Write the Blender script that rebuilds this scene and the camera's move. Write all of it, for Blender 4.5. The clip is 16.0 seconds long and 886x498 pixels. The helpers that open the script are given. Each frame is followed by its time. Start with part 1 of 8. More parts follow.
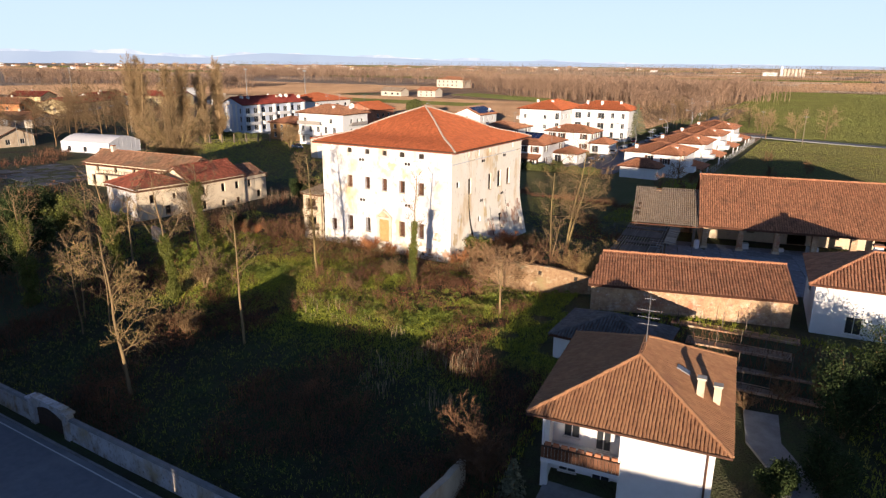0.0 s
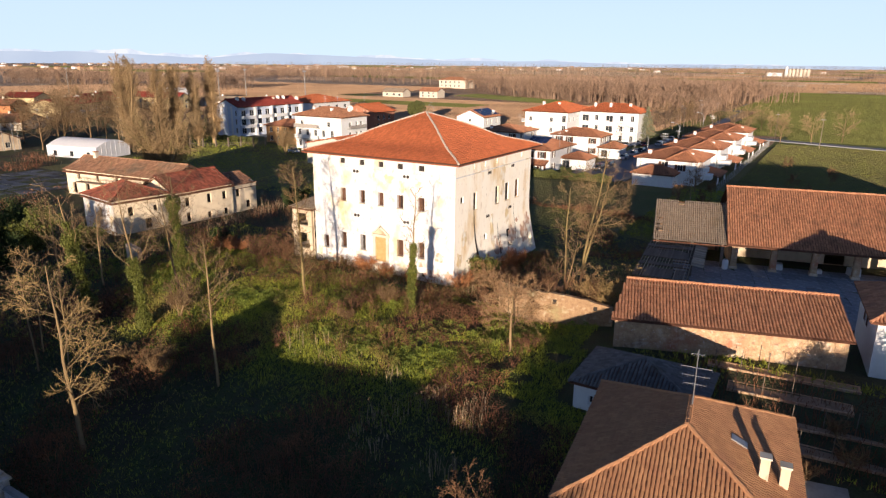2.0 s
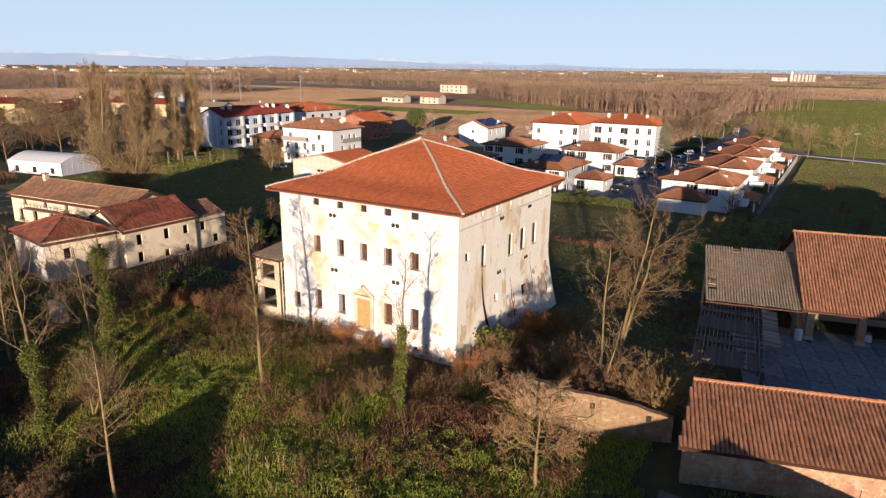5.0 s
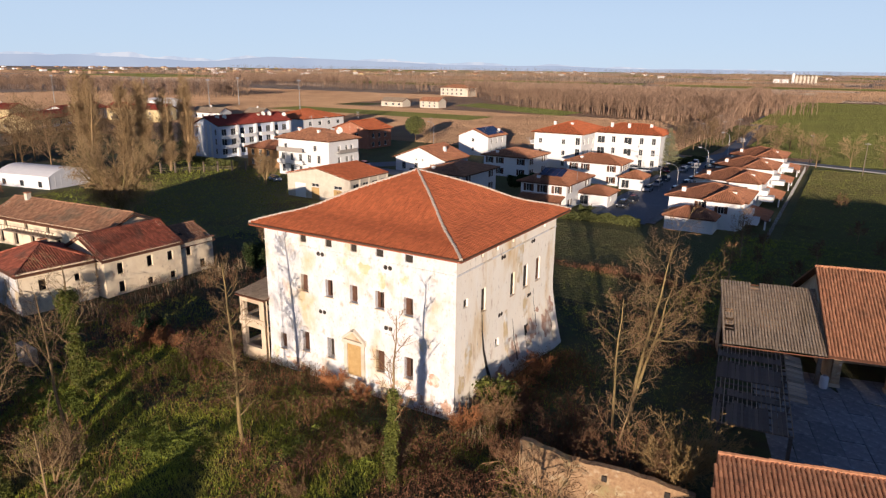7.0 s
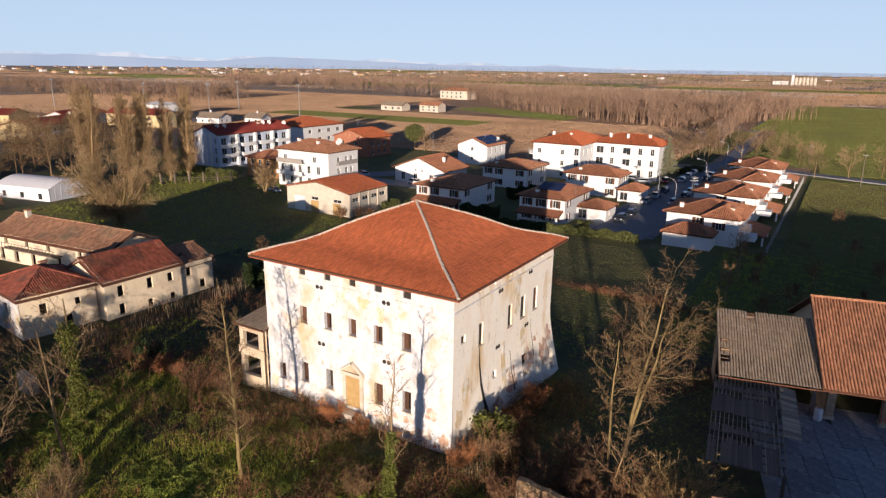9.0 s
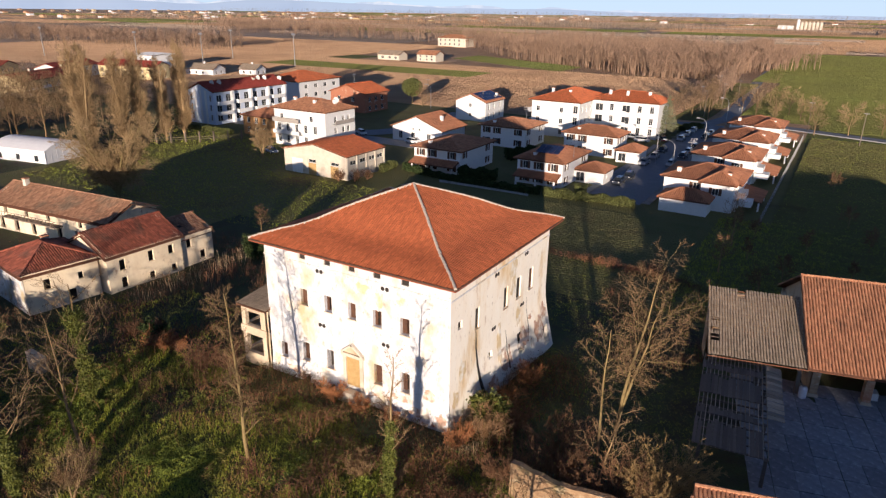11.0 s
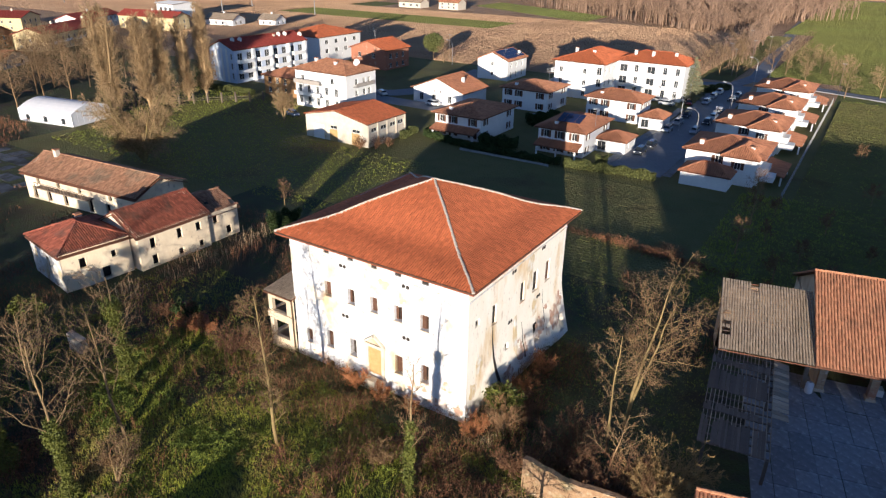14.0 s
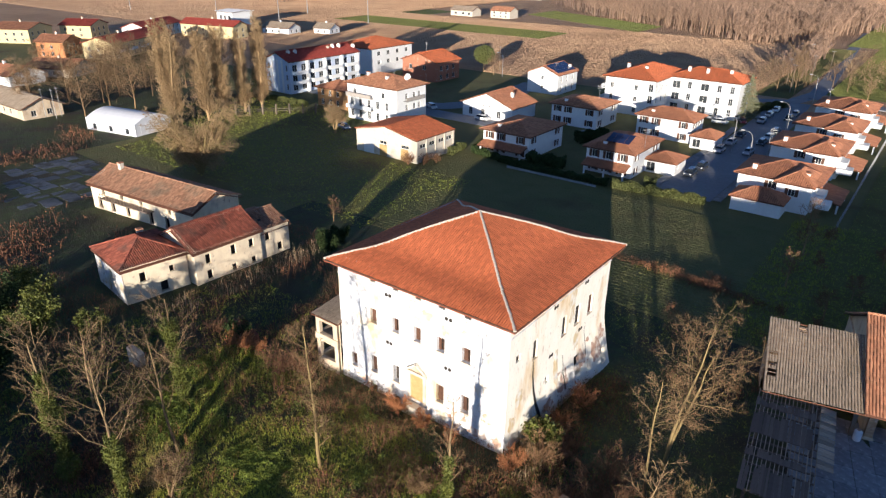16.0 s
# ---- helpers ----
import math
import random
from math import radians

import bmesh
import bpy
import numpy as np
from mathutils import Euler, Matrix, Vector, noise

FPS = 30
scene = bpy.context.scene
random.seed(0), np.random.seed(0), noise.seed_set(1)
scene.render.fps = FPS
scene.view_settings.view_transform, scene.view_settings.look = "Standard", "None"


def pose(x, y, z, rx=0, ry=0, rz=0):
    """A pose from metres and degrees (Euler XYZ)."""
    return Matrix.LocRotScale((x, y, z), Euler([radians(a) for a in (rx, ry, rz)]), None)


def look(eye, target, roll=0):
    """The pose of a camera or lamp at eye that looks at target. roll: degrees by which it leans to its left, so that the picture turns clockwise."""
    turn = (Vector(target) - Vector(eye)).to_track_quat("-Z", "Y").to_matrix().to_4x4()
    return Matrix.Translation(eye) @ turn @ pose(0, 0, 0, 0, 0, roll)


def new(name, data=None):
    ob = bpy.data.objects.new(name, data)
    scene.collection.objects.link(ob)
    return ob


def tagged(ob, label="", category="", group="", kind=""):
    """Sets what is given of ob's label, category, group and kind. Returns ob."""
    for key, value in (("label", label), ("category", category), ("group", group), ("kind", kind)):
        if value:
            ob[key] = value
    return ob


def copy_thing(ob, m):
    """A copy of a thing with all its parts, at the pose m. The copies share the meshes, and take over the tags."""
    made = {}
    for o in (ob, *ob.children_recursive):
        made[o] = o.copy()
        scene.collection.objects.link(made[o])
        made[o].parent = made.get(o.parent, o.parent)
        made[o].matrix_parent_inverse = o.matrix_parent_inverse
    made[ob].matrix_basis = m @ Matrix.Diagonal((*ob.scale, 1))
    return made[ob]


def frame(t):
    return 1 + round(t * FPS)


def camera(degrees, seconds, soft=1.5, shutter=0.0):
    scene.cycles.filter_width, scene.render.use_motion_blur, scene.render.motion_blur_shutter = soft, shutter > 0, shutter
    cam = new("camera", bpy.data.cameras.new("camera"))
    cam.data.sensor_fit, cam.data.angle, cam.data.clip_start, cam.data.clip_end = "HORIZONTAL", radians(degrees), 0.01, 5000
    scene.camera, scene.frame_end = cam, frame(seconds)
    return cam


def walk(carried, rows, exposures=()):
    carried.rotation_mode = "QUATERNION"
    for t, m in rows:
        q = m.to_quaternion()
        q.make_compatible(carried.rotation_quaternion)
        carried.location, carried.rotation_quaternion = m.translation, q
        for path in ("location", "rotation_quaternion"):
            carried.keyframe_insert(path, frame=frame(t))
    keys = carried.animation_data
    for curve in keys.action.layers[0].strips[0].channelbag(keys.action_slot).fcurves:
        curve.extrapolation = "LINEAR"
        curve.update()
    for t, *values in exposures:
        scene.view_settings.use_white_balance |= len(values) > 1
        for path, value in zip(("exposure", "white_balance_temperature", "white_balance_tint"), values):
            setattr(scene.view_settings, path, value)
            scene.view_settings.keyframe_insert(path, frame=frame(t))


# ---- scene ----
cam = camera(68.1, 16.0, soft=1.3)
PATH = [
    (0, (38.48, -65.848, 22.8), (37.489, -64.2, 22.252), 0.5),
    (0.5, (37.607, -64.303, 22.791), (36.613, -62.656, 22.244), 0.5),
    (1, (36.599, -62.678, 22.875), (35.604, -61.031, 22.328), 0.5),
    (1.5, (35.515, -60.899, 22.942), (34.519, -59.253, 22.394), 0.5),
    (2, (34.26, -58.923, 22.975), (33.263, -57.278, 22.427), 0.5),
    (2.5, (32.94, -56.669, 23.023), (31.942, -55.024, 22.475), 0.5),
    (3, (31.504, -54.257, 23.158), (30.506, -52.612, 22.611), 0.6),
    (3.5, (29.929, -51.741, 23.29), (28.93, -50.097, 22.745), 0.6),
    (4, (28.397, -49.082, 23.466), (27.397, -47.437, 22.923), 0.6),
    (4.5, (26.875, -46.63, 23.729), (25.875, -44.984, 23.188), 0.7),
    (7, (23.127, -39.933, 26.227), (22.125, -38.288, 25.689), 0.7),
    (7.5, (23.006, -39.677, 26.741), (22.005, -38.032, 26.203), 0.8),
    (8, (23.042, -39.627, 27.382), (22.04, -37.98, 26.848), 0.8),
    (10.5, (23.029, -39.552, 31.703), (22.043, -37.92, 31.099), 0.8),
    (11, (23.007, -39.498, 32.385), (22.038, -37.89, 31.695), 0.8),
    (11.5, (23.014, -39.489, 33.186), (22.063, -37.909, 32.411), 0.8),
    (12, (22.996, -39.45, 34.058), (22.06, -37.894, 33.222), 0.8),
    (12.5, (22.932, -39.447, 34.899), (21.99, -37.899, 34.053), 0.8),
    (13, (22.957, -39.448, 35.679), (21.981, -37.921, 34.833), 0.7),
    (13.5, (22.934, -39.446, 36.417), (21.95, -37.923, 35.573), 0.8),
    (14, (22.923, -39.46, 37.168), (21.939, -37.936, 36.326), 0.8),
    (14.5, (22.91, -39.467, 37.933), (21.896, -37.962, 37.092), 0.7),
    (15, (22.919, -39.479, 38.715), (21.861, -38.003, 37.876), 0.7),
    (15.5, (22.946, -39.466, 39.465), (21.855, -38.015, 38.626), 0.6),
    (16, (22.912, -39.419, 40.064), (21.814, -37.971, 39.23), 0.7),
]
walk(cam, [(t, look(eye, target, roll)) for t, eye, target, roll in PATH], [(0, 0.24, 6650, 12), (3, 0.15, 6600, 12), (4.7, 0.02, 6550, 13), (7, -0.12, 6450, 14), (8.2, -0.12, 6400, 14), (10.5, -0.03, 6350, 14), (12.5, 0.27, 6150, 9), (14, 0.38, 5880, 7), (16, 0.46, 5760, 6)])

# ---- world, sun, exposure ----
SUN_AZ, SUN_EL = radians(22.9), radians(5.6)   # the sun shines towards (-sin az, cos az), from low behind the camera
world = bpy.data.worlds.new("sky")
scene.world = world
world.use_nodes = True
wn = world.node_tree
sky = wn.nodes.new("ShaderNodeTexSky")
sky.sky_type, sky.sun_disc = "NISHITA", False
sky.sun_elevation, sky.sun_rotation = radians(18), math.pi - SUN_AZ
sky.air_density, sky.dust_density, sky.ozone_density, sky.altitude = 0.7, 0.12, 2.9, 900
tint = wn.nodes.new("ShaderNodeMix")   # the camera's cool balance
tint.data_type, tint.blend_type = "RGBA", "MULTIPLY"
tint.inputs[0].default_value, tint.inputs[7].default_value = 1.0, (1.0, 0.965, 1.02, 1)
wn.links.new(sky.outputs[0], tint.inputs[6])
coord, axis, rise = wn.nodes.new("ShaderNodeTexCoord"), wn.nodes.new("ShaderNodeSeparateXYZ"), wn.nodes.new("ShaderNodeMapRange")
rise.interpolation_type = "SMOOTHSTEP"
rise.inputs[1].default_value, rise.inputs[2].default_value, rise.inputs[3].default_value, rise.inputs[4].default_value = 0.06, 0.26, 0.85, 0.0
haze = wn.nodes.new("ShaderNodeMix")   # pale winter haze all round the horizon
haze.data_type = "RGBA"
haze.inputs[7].default_value = (7.3, 9.4, 11.6, 1)
wn.links.new(coord.outputs["Generated"], axis.inputs[0])
wn.links.new(axis.outputs[2], rise.inputs[0])
wn.links.new(rise.outputs[0], haze.inputs[0])
wn.links.new(tint.outputs[2], haze.inputs[6])
wn.links.new(haze.outputs[2], wn.nodes["Background"].inputs[0])
wn.nodes["Background"].inputs[1].default_value = 0.084
sun = new("sun", bpy.data.lights.new("sun", "SUN"))
sun.data.energy, sun.data.angle, sun.data.color = 6.8, radians(0.5), (1.0, 0.82, 0.64)
sun_way = Vector((-math.sin(SUN_AZ) * math.cos(SUN_EL), math.cos(SUN_AZ) * math.cos(SUN_EL), -math.sin(SUN_EL)))
sun.matrix_world = look((60, -140, 60), Vector((60, -140, 60)) + sun_way)

# ---- materials ----


def mat(name, c1, c2, scale=3.0, rough=0.8, bump=0.3, bscale=25.0, c3=None, s3=0.4, t3=0.55, island=0.0, metal=0.0, objrand=0.0, stretch=(1, 1, 1), spec=0.3, bdist=0.03, c4=None, s4=2.5, t4=0.6, more=()):
    """Two colours mixed by grain, a third in larger stains, relief, and a change of value from piece to piece."""
    m = bpy.data.materials.new(name)
    m.use_nodes = True
    nt = m.node_tree
    N, L = nt.nodes, nt.links
    b = N["Principled BSDF"]
    b.inputs["Roughness"].default_value, b.inputs["Metallic"].default_value = rough, metal
    b.inputs["Specular IOR Level"].default_value = spec
    tc, mp = N.new("ShaderNodeTexCoord"), N.new("ShaderNodeMapping")
    mp.inputs["Scale"].default_value = stretch
    L.new(tc.outputs["Object"], mp.inputs[0])
    n1 = N.new("ShaderNodeTexNoise")
    n1.inputs["Scale"].default_value, n1.inputs["Detail"].default_value, n1.inputs["Roughness"].default_value = scale, 8, 0.65
    L.new(mp.outputs[0], n1.inputs[0])
    r1 = N.new("ShaderNodeMapRange")
    r1.inputs[1].default_value, r1.inputs[2].default_value = 0.35, 0.65
    L.new(n1.outputs[0], r1.inputs[0])
    mx = N.new("ShaderNodeMix")
    mx.data_type = "RGBA"
    mx.inputs[6].default_value, mx.inputs[7].default_value = (*c1, 1), (*c2, 1)
    L.new(r1.outputs[0], mx.inputs[0])
    out = mx.outputs[2]
    for c3, s3, t3 in ((c3, s3, t3), (c4, s4, t4), *more):
        if not c3:
            continue
        n3 = N.new("ShaderNodeTexNoise")
        n3.inputs["Scale"].default_value, n3.inputs["Detail"].default_value, n3.inputs["Roughness"].default_value = s3, 6, 0.6
        L.new(mp.outputs[0], n3.inputs[0])
        r3 = N.new("ShaderNodeMapRange")
        r3.inputs[1].default_value, r3.inputs[2].default_value = t3 - 0.03, t3 + 0.13
        L.new(n3.outputs[0], r3.inputs[0])
        m3 = N.new("ShaderNodeMix")
        m3.data_type = "RGBA"
        m3.inputs[7].default_value = (*c3, 1)
        L.new(r3.outputs[0], m3.inputs[0])
        L.new(out, m3.inputs[6])
        out = m3.outputs[2]
    for amount, node, socket in ((island, "ShaderNodeNewGeometry", "Random Per Island"), (objrand, "ShaderNodeObjectInfo", "Random")):
        if amount:
            g, rr, mm = N.new(node), N.new("ShaderNodeMapRange"), N.new("ShaderNodeMix")
            rr.inputs[3].default_value, rr.inputs[4].default_value = 1 - amount, 1 + amount
            L.new(g.outputs[socket], rr.inputs[0])
            mm.data_type, mm.blend_type = "RGBA", "MULTIPLY"
            mm.inputs[0].default_value = 1
            L.new(out, mm.inputs[6])
            L.new(rr.outputs[0], mm.inputs[7])
            out = mm.outputs[2]
    L.new(out, b.inputs["Base Color"])
    if bump:
        nb, bp = N.new("ShaderNodeTexNoise"), N.new("ShaderNodeBump")
        nb.inputs["Scale"].default_value, nb.inputs["Detail"].default_value = bscale, 4
        bp.inputs["Strength"].default_value, bp.inputs["Distance"].default_value = bump, bdist
        L.new(mp.outputs[0], nb.inputs[0])
        L.new(nb.outputs[0], bp.inputs["Height"])
        L.new(bp.outputs[0], b.inputs["Normal"])
    return m


TILE_NEW = mat("terracotta_tile", (0.57, 0.165, 0.066), (0.51, 0.145, 0.06), 1.6, 0.85, 0.3, 30, (0.45, 0.13, 0.058), 0.5, 0.6, island=0.16)
TILE_OLD = mat("old_terracotta_tile", (0.52, 0.255, 0.14), (0.43, 0.19, 0.105), 1.6, 0.9, 0.4, 30, (0.30, 0.15, 0.09), 0.6, 0.58, island=0.2)
TILE_GREY = mat("weathered_grey_tile", (0.42, 0.33, 0.24), (0.33, 0.26, 0.19), 1.6, 0.92, 0.4, 30, (0.30, 0.23, 0.15), 0.5, 0.58, island=0.14)
TILE_ORANGE = mat("orange_tile", (0.48, 0.215, 0.115), (0.39, 0.165, 0.09), 1.4, 0.85, 0.3, 20, (0.28, 0.12, 0.075), 0.5, 0.58, island=0.15)
TILE_RED = mat("red_tile", (0.40, 0.075, 0.05), (0.31, 0.06, 0.045), 1.5, 0.85, 0.3, 20, island=0.15)
MORTAR = mat("ridge_mortar", (0.62, 0.55, 0.46), (0.42, 0.34, 0.27), 3, 0.9, 0.4, 20)
PLASTER = mat("palace_plaster", (0.70, 0.705, 0.715), (0.53, 0.52, 0.505), 0.9, 0.92, 0.6, 9, (0.50, 0.40, 0.25), 0.38, 0.545, stretch=(1, 1, 0.7), c4=(0.33, 0.25, 0.17), s4=1.3, t4=0.575, more=(((0.32, 0.28, 0.24), 4.5, 0.575), ((0.58, 0.40, 0.26), 0.6, 0.64)))
# front cool, side warm and pale: each face's sunlit look mixed into its plaster
PALACE_FRONT = mat("cool_front_plaster", (0.75, 0.76, 0.785), (0.62, 0.615, 0.61), 0.9, 0.92, 0.5, 9, (0.60, 0.48, 0.29), 0.36, 0.55, stretch=(1, 1, 0.7), c4=(0.45, 0.37, 0.28), s4=1.3, t4=0.60, more=(((0.42, 0.36, 0.31), 4.5, 0.60), ((0.62, 0.44, 0.34), 0.7, 0.63)))
PALACE_SIDE_LIT = mat("weathered_sun_tint_plaster", (0.93, 0.89, 0.80), (0.90, 0.83, 0.71), 0.8, 0.92, 0.5, 9, (0.72, 0.54, 0.31), 0.36, 0.57, stretch=(1, 1, 0.35), c4=(0.50, 0.36, 0.26), s4=1.1, t4=0.63, more=(((0.40, 0.33, 0.28), 4.0, 0.63),))
PLASTER_STAIN = mat("stained_plaster", (0.62, 0.50, 0.36), (0.46, 0.34, 0.22), 0.9, 0.92, 0.4, 14, (0.30, 0.19, 0.12), 0.45, 0.52, stretch=(1, 1, 0.5))
PLASTER_OLD = mat("peeling_plaster", (0.68, 0.57, 0.42), (0.56, 0.44, 0.31), 0.8, 0.92, 0.35, 12, (0.42, 0.28, 0.19), 0.35, 0.58, stretch=(1, 1, 0.6), c4=(0.36, 0.30, 0.24), s4=1.3, t4=0.62)
WHITE_WALL = mat("white_render", (0.80, 0.80, 0.79), (0.74, 0.74, 0.73), 1.5, 0.85, 0.12, 30)
CREAM_WALL = mat("cream_render", (0.66, 0.60, 0.50), (0.57, 0.50, 0.40), 1.0, 0.88, 0.2, 20, (0.45, 0.38, 0.28), 0.3, 0.62)
YELLOW_WALL = mat("yellow_render", (0.68, 0.55, 0.30), (0.60, 0.48, 0.27), 1.0, 0.88, 0.15, 20)
ORANGE_WALL = mat("orange_render", (0.55, 0.24, 0.10), (0.48, 0.20, 0.09), 1.0, 0.88, 0.15, 20)
TIMBER_WALL = mat("timber_cladding", (0.42, 0.24, 0.10), (0.34, 0.18, 0.08), 1.2, 0.8, 0.2, 20, stretch=(1, 1, 6))
BRICK = mat("brick_rubble", (0.56, 0.39, 0.24), (0.40, 0.25, 0.145), 3.0, 0.95, 0.9, 7, (0.42, 0.19, 0.11), 0.35, 0.55, bdist=0.09, c4=(0.60, 0.49, 0.37), s4=0.9, t4=0.57, more=(((0.30, 0.18, 0.13), 2.2, 0.58), ((0.70, 0.62, 0.54), 4.0, 0.62)))
BRICK_FACE = mat("bare_brick", (0.40, 0.17, 0.10), (0.30, 0.12, 0.075), 4, 0.95, 0.5, 14, (0.5, 0.4, 0.3), 0.8, 0.6, objrand=0.25)
WOOD_OLD = mat("grey_weathered_wood", (0.24, 0.19, 0.15), (0.16, 0.125, 0.10), 3, 0.9, 0.4, 25, island=0.25, objrand=0.2, stretch=(1, 8, 8))
ROOF_BED = mat("roof_underlay", (0.17, 0.075, 0.045), (0.12, 0.055, 0.035), 2, 0.95, 0.3)
WOOD_DARK = mat("dark_wood", (0.10, 0.06, 0.04), (0.06, 0.04, 0.03), 4, 0.8, 0.3, 30, objrand=0.15)
SHUTTER = mat("brown_shutter", (0.13, 0.062, 0.038), (0.085, 0.045, 0.03), 5, 0.75, 0.2, 30, objrand=0.2)
# near-black for rooms and openings, whose shade is put into the colour
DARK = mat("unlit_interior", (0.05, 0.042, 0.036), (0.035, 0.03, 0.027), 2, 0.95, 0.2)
CONCRETE = mat("yard_concrete", (0.33, 0.33, 0.325), (0.24, 0.24, 0.235), 1.2, 0.92, 0.3, 20, (0.19, 0.185, 0.175), 0.4, 0.57, objrand=0.12)
STREET = mat("pale_worn_asphalt", (0.27, 0.275, 0.29), (0.22, 0.225, 0.24), 1.5, 0.9, 0.2, 30, (0.31, 0.31, 0.315), 0.2, 0.58)
YARD = mat("frosty_yard_concrete", (0.31, 0.32, 0.34), (0.21, 0.22, 0.235), 1.6, 0.92, 0.4, 14, (0.25, 0.255, 0.26), 0.7, 0.57, objrand=0.16, c4=(0.62, 0.63, 0.66), s4=1.3, t4=0.57)
METAL = mat("galvanised_metal", (0.45, 0.45, 0.46), (0.36, 0.36, 0.37), 4, 0.45, 0.1, 20, metal=0.8)
PVC = mat("tent_fabric", (0.82, 0.82, 0.83), (0.76, 0.76, 0.78), 0.8, 0.55, 0.15, 6)
FRAME_WHITE = mat("white_frame", (0.74, 0.73, 0.70), (0.66, 0.65, 0.62), 4, 0.6, 0.1)
BARK = mat("bark", (0.31, 0.215, 0.105), (0.20, 0.14, 0.075), 3, 0.95, 0.5, 14, (0.34, 0.27, 0.17), 1.0, 0.6, objrand=0.25, stretch=(1, 1, 0.3))
BARK_GOLD = mat("lichened_bark", (0.30, 0.225, 0.095), (0.20, 0.145, 0.065), 3, 0.95, 0.5, 14, (0.36, 0.28, 0.13), 1.2, 0.58, objrand=0.15)
TWIG_DIM = mat("brown_twigs", (0.24, 0.155, 0.075), (0.16, 0.10, 0.052), 1, 0.95, 0, 10, objrand=0.15)
TWIG = mat("twigs", (0.25, 0.165, 0.085), (0.17, 0.11, 0.06), 1, 0.95, 0, 10, objrand=0.22)
TWIG_GOLD = mat("golden_twigs", (0.34, 0.205, 0.10), (0.25, 0.145, 0.08), 1, 0.95, 0, 10, objrand=0.2)
TWIG_POPLAR = mat("poplar_twigs", (0.39, 0.27, 0.14), (0.29, 0.195, 0.105), 1, 0.95, 0, 10, objrand=0.12)
TWIG_SUN = mat("yellow_twigs", (0.40, 0.275, 0.115), (0.30, 0.20, 0.09), 1, 0.95, 0, 10, objrand=0.1)
TWIG_RED = mat("reddish_twigs", (0.22, 0.12, 0.062), (0.15, 0.08, 0.045), 1, 0.95, 0, 10, objrand=0.25)
WOODS = mat("far_woods", (0.34, 0.225, 0.155), (0.24, 0.16, 0.11), 0.02, 0.95, 0, 10, island=0.35)
TWIG_RUST = mat("rust_twigs", (0.42, 0.19, 0.08), (0.30, 0.13, 0.06), 1, 0.95, 0, 10, objrand=0.2)
IVY = mat("ivy_leaf", (0.16, 0.17, 0.032), (0.075, 0.088, 0.018), 1.5, 0.6, 0.1, 20, island=0.35)
LEAF = mat("evergreen_leaf", (0.05, 0.07, 0.025), (0.03, 0.048, 0.018), 1.2, 0.9, 0.1, 20, island=0.35, spec=0.08)
CONIFER = mat("conifer_needle", (0.22, 0.22, 0.13), (0.15, 0.155, 0.09), 2, 0.8, 0.1, 20, island=0.3)
HEDGE = mat("hedge_leaf", (0.11, 0.12, 0.035), (0.075, 0.085, 0.028), 1.5, 0.75, 0.1, 20, island=0.35)
BLADE = mat("grass_blade", (0.37, 0.40, 0.052), (0.25, 0.28, 0.036), 0.3, 0.75, 0, 10, (0.36, 0.29, 0.09), 0.12, 0.57, island=0.3)
BRAMBLE = mat("dead_bramble", (0.22, 0.105, 0.055), (0.14, 0.068, 0.04), 0.5, 0.95, 0, 10, (0.32, 0.15, 0.07), 0.15, 0.56, island=0.35)
REED = mat("dry_stalk", (0.44, 0.34, 0.21), (0.32, 0.24, 0.14), 0.5, 0.95, 0, 10, island=0.3)
G_NEAR = mat("rough_grass_ground", (0.075, 0.10, 0.036), (0.07, 0.068, 0.038), 0.8, 0.95, 0.9, 6, (0.06, 0.05, 0.034), 0.11, 0.52, bdist=0.35)
G_LAWN = mat("meadow_ground", (0.145, 0.145, 0.05), (0.178, 0.16, 0.06), 0.25, 0.95, 1.0, 3, (0.12, 0.095, 0.04), 0.06, 0.57, bdist=0.4)
G_TAN = mat("stubble_field", (0.56, 0.36, 0.21), (0.47, 0.285, 0.165), 0.05, 0.95, 1.0, 1.4, (0.36, 0.22, 0.125), 0.012, 0.55, bdist=1.3)
G_GREEN = mat("winter_wheat_field", (0.205, 0.215, 0.055), (0.165, 0.17, 0.048), 0.04, 0.95, 1.0, 2.5, (0.22, 0.25, 0.06), 0.01, 0.55, bdist=0.8)
G_FAR = mat("far_plain", (0.42, 0.31, 0.23), (0.55, 0.42, 0.31), 0.012, 0.95, 1.0, 0.25, (0.27, 0.25, 0.15), 0.005, 0.56, stretch=(1, 3.0, 1), bdist=5.0)


def glass_mat(name, tint):
    m = bpy.data.materials.new(name)
    m.use_nodes = True
    b = m.node_tree.nodes["Principled BSDF"]
    b.inputs["Base Color"].default_value, b.inputs["Roughness"].default_value = (*tint, 1), 0.08
    b.inputs["Specular IOR Level"].default_value = 0.6
    return m


PANE = glass_mat("window_pane", (0.035, 0.04, 0.045))
PANEL = glass_mat("solar_cell", (0.02, 0.03, 0.08))

# ---- helpers for building ----
rng = random.Random(7)


def to_mesh(name, bm, material):
    me = bpy.data.meshes.new(name)
    bm.to_mesh(me)
    bm.free()
    for one in material if isinstance(material, (list, tuple)) else [material]:
        me.materials.append(one)
    return me


def part(name, bm, material, parent, label=""):
    """A bmesh (or a mesh) as one mesh object under a thing or a part."""
    me = bm if isinstance(bm, bpy.types.Mesh) else to_mesh(name, bm, material)
    ob = new(name, me)
    ob.parent = parent
    if label:
        ob["label"] = label
    return ob


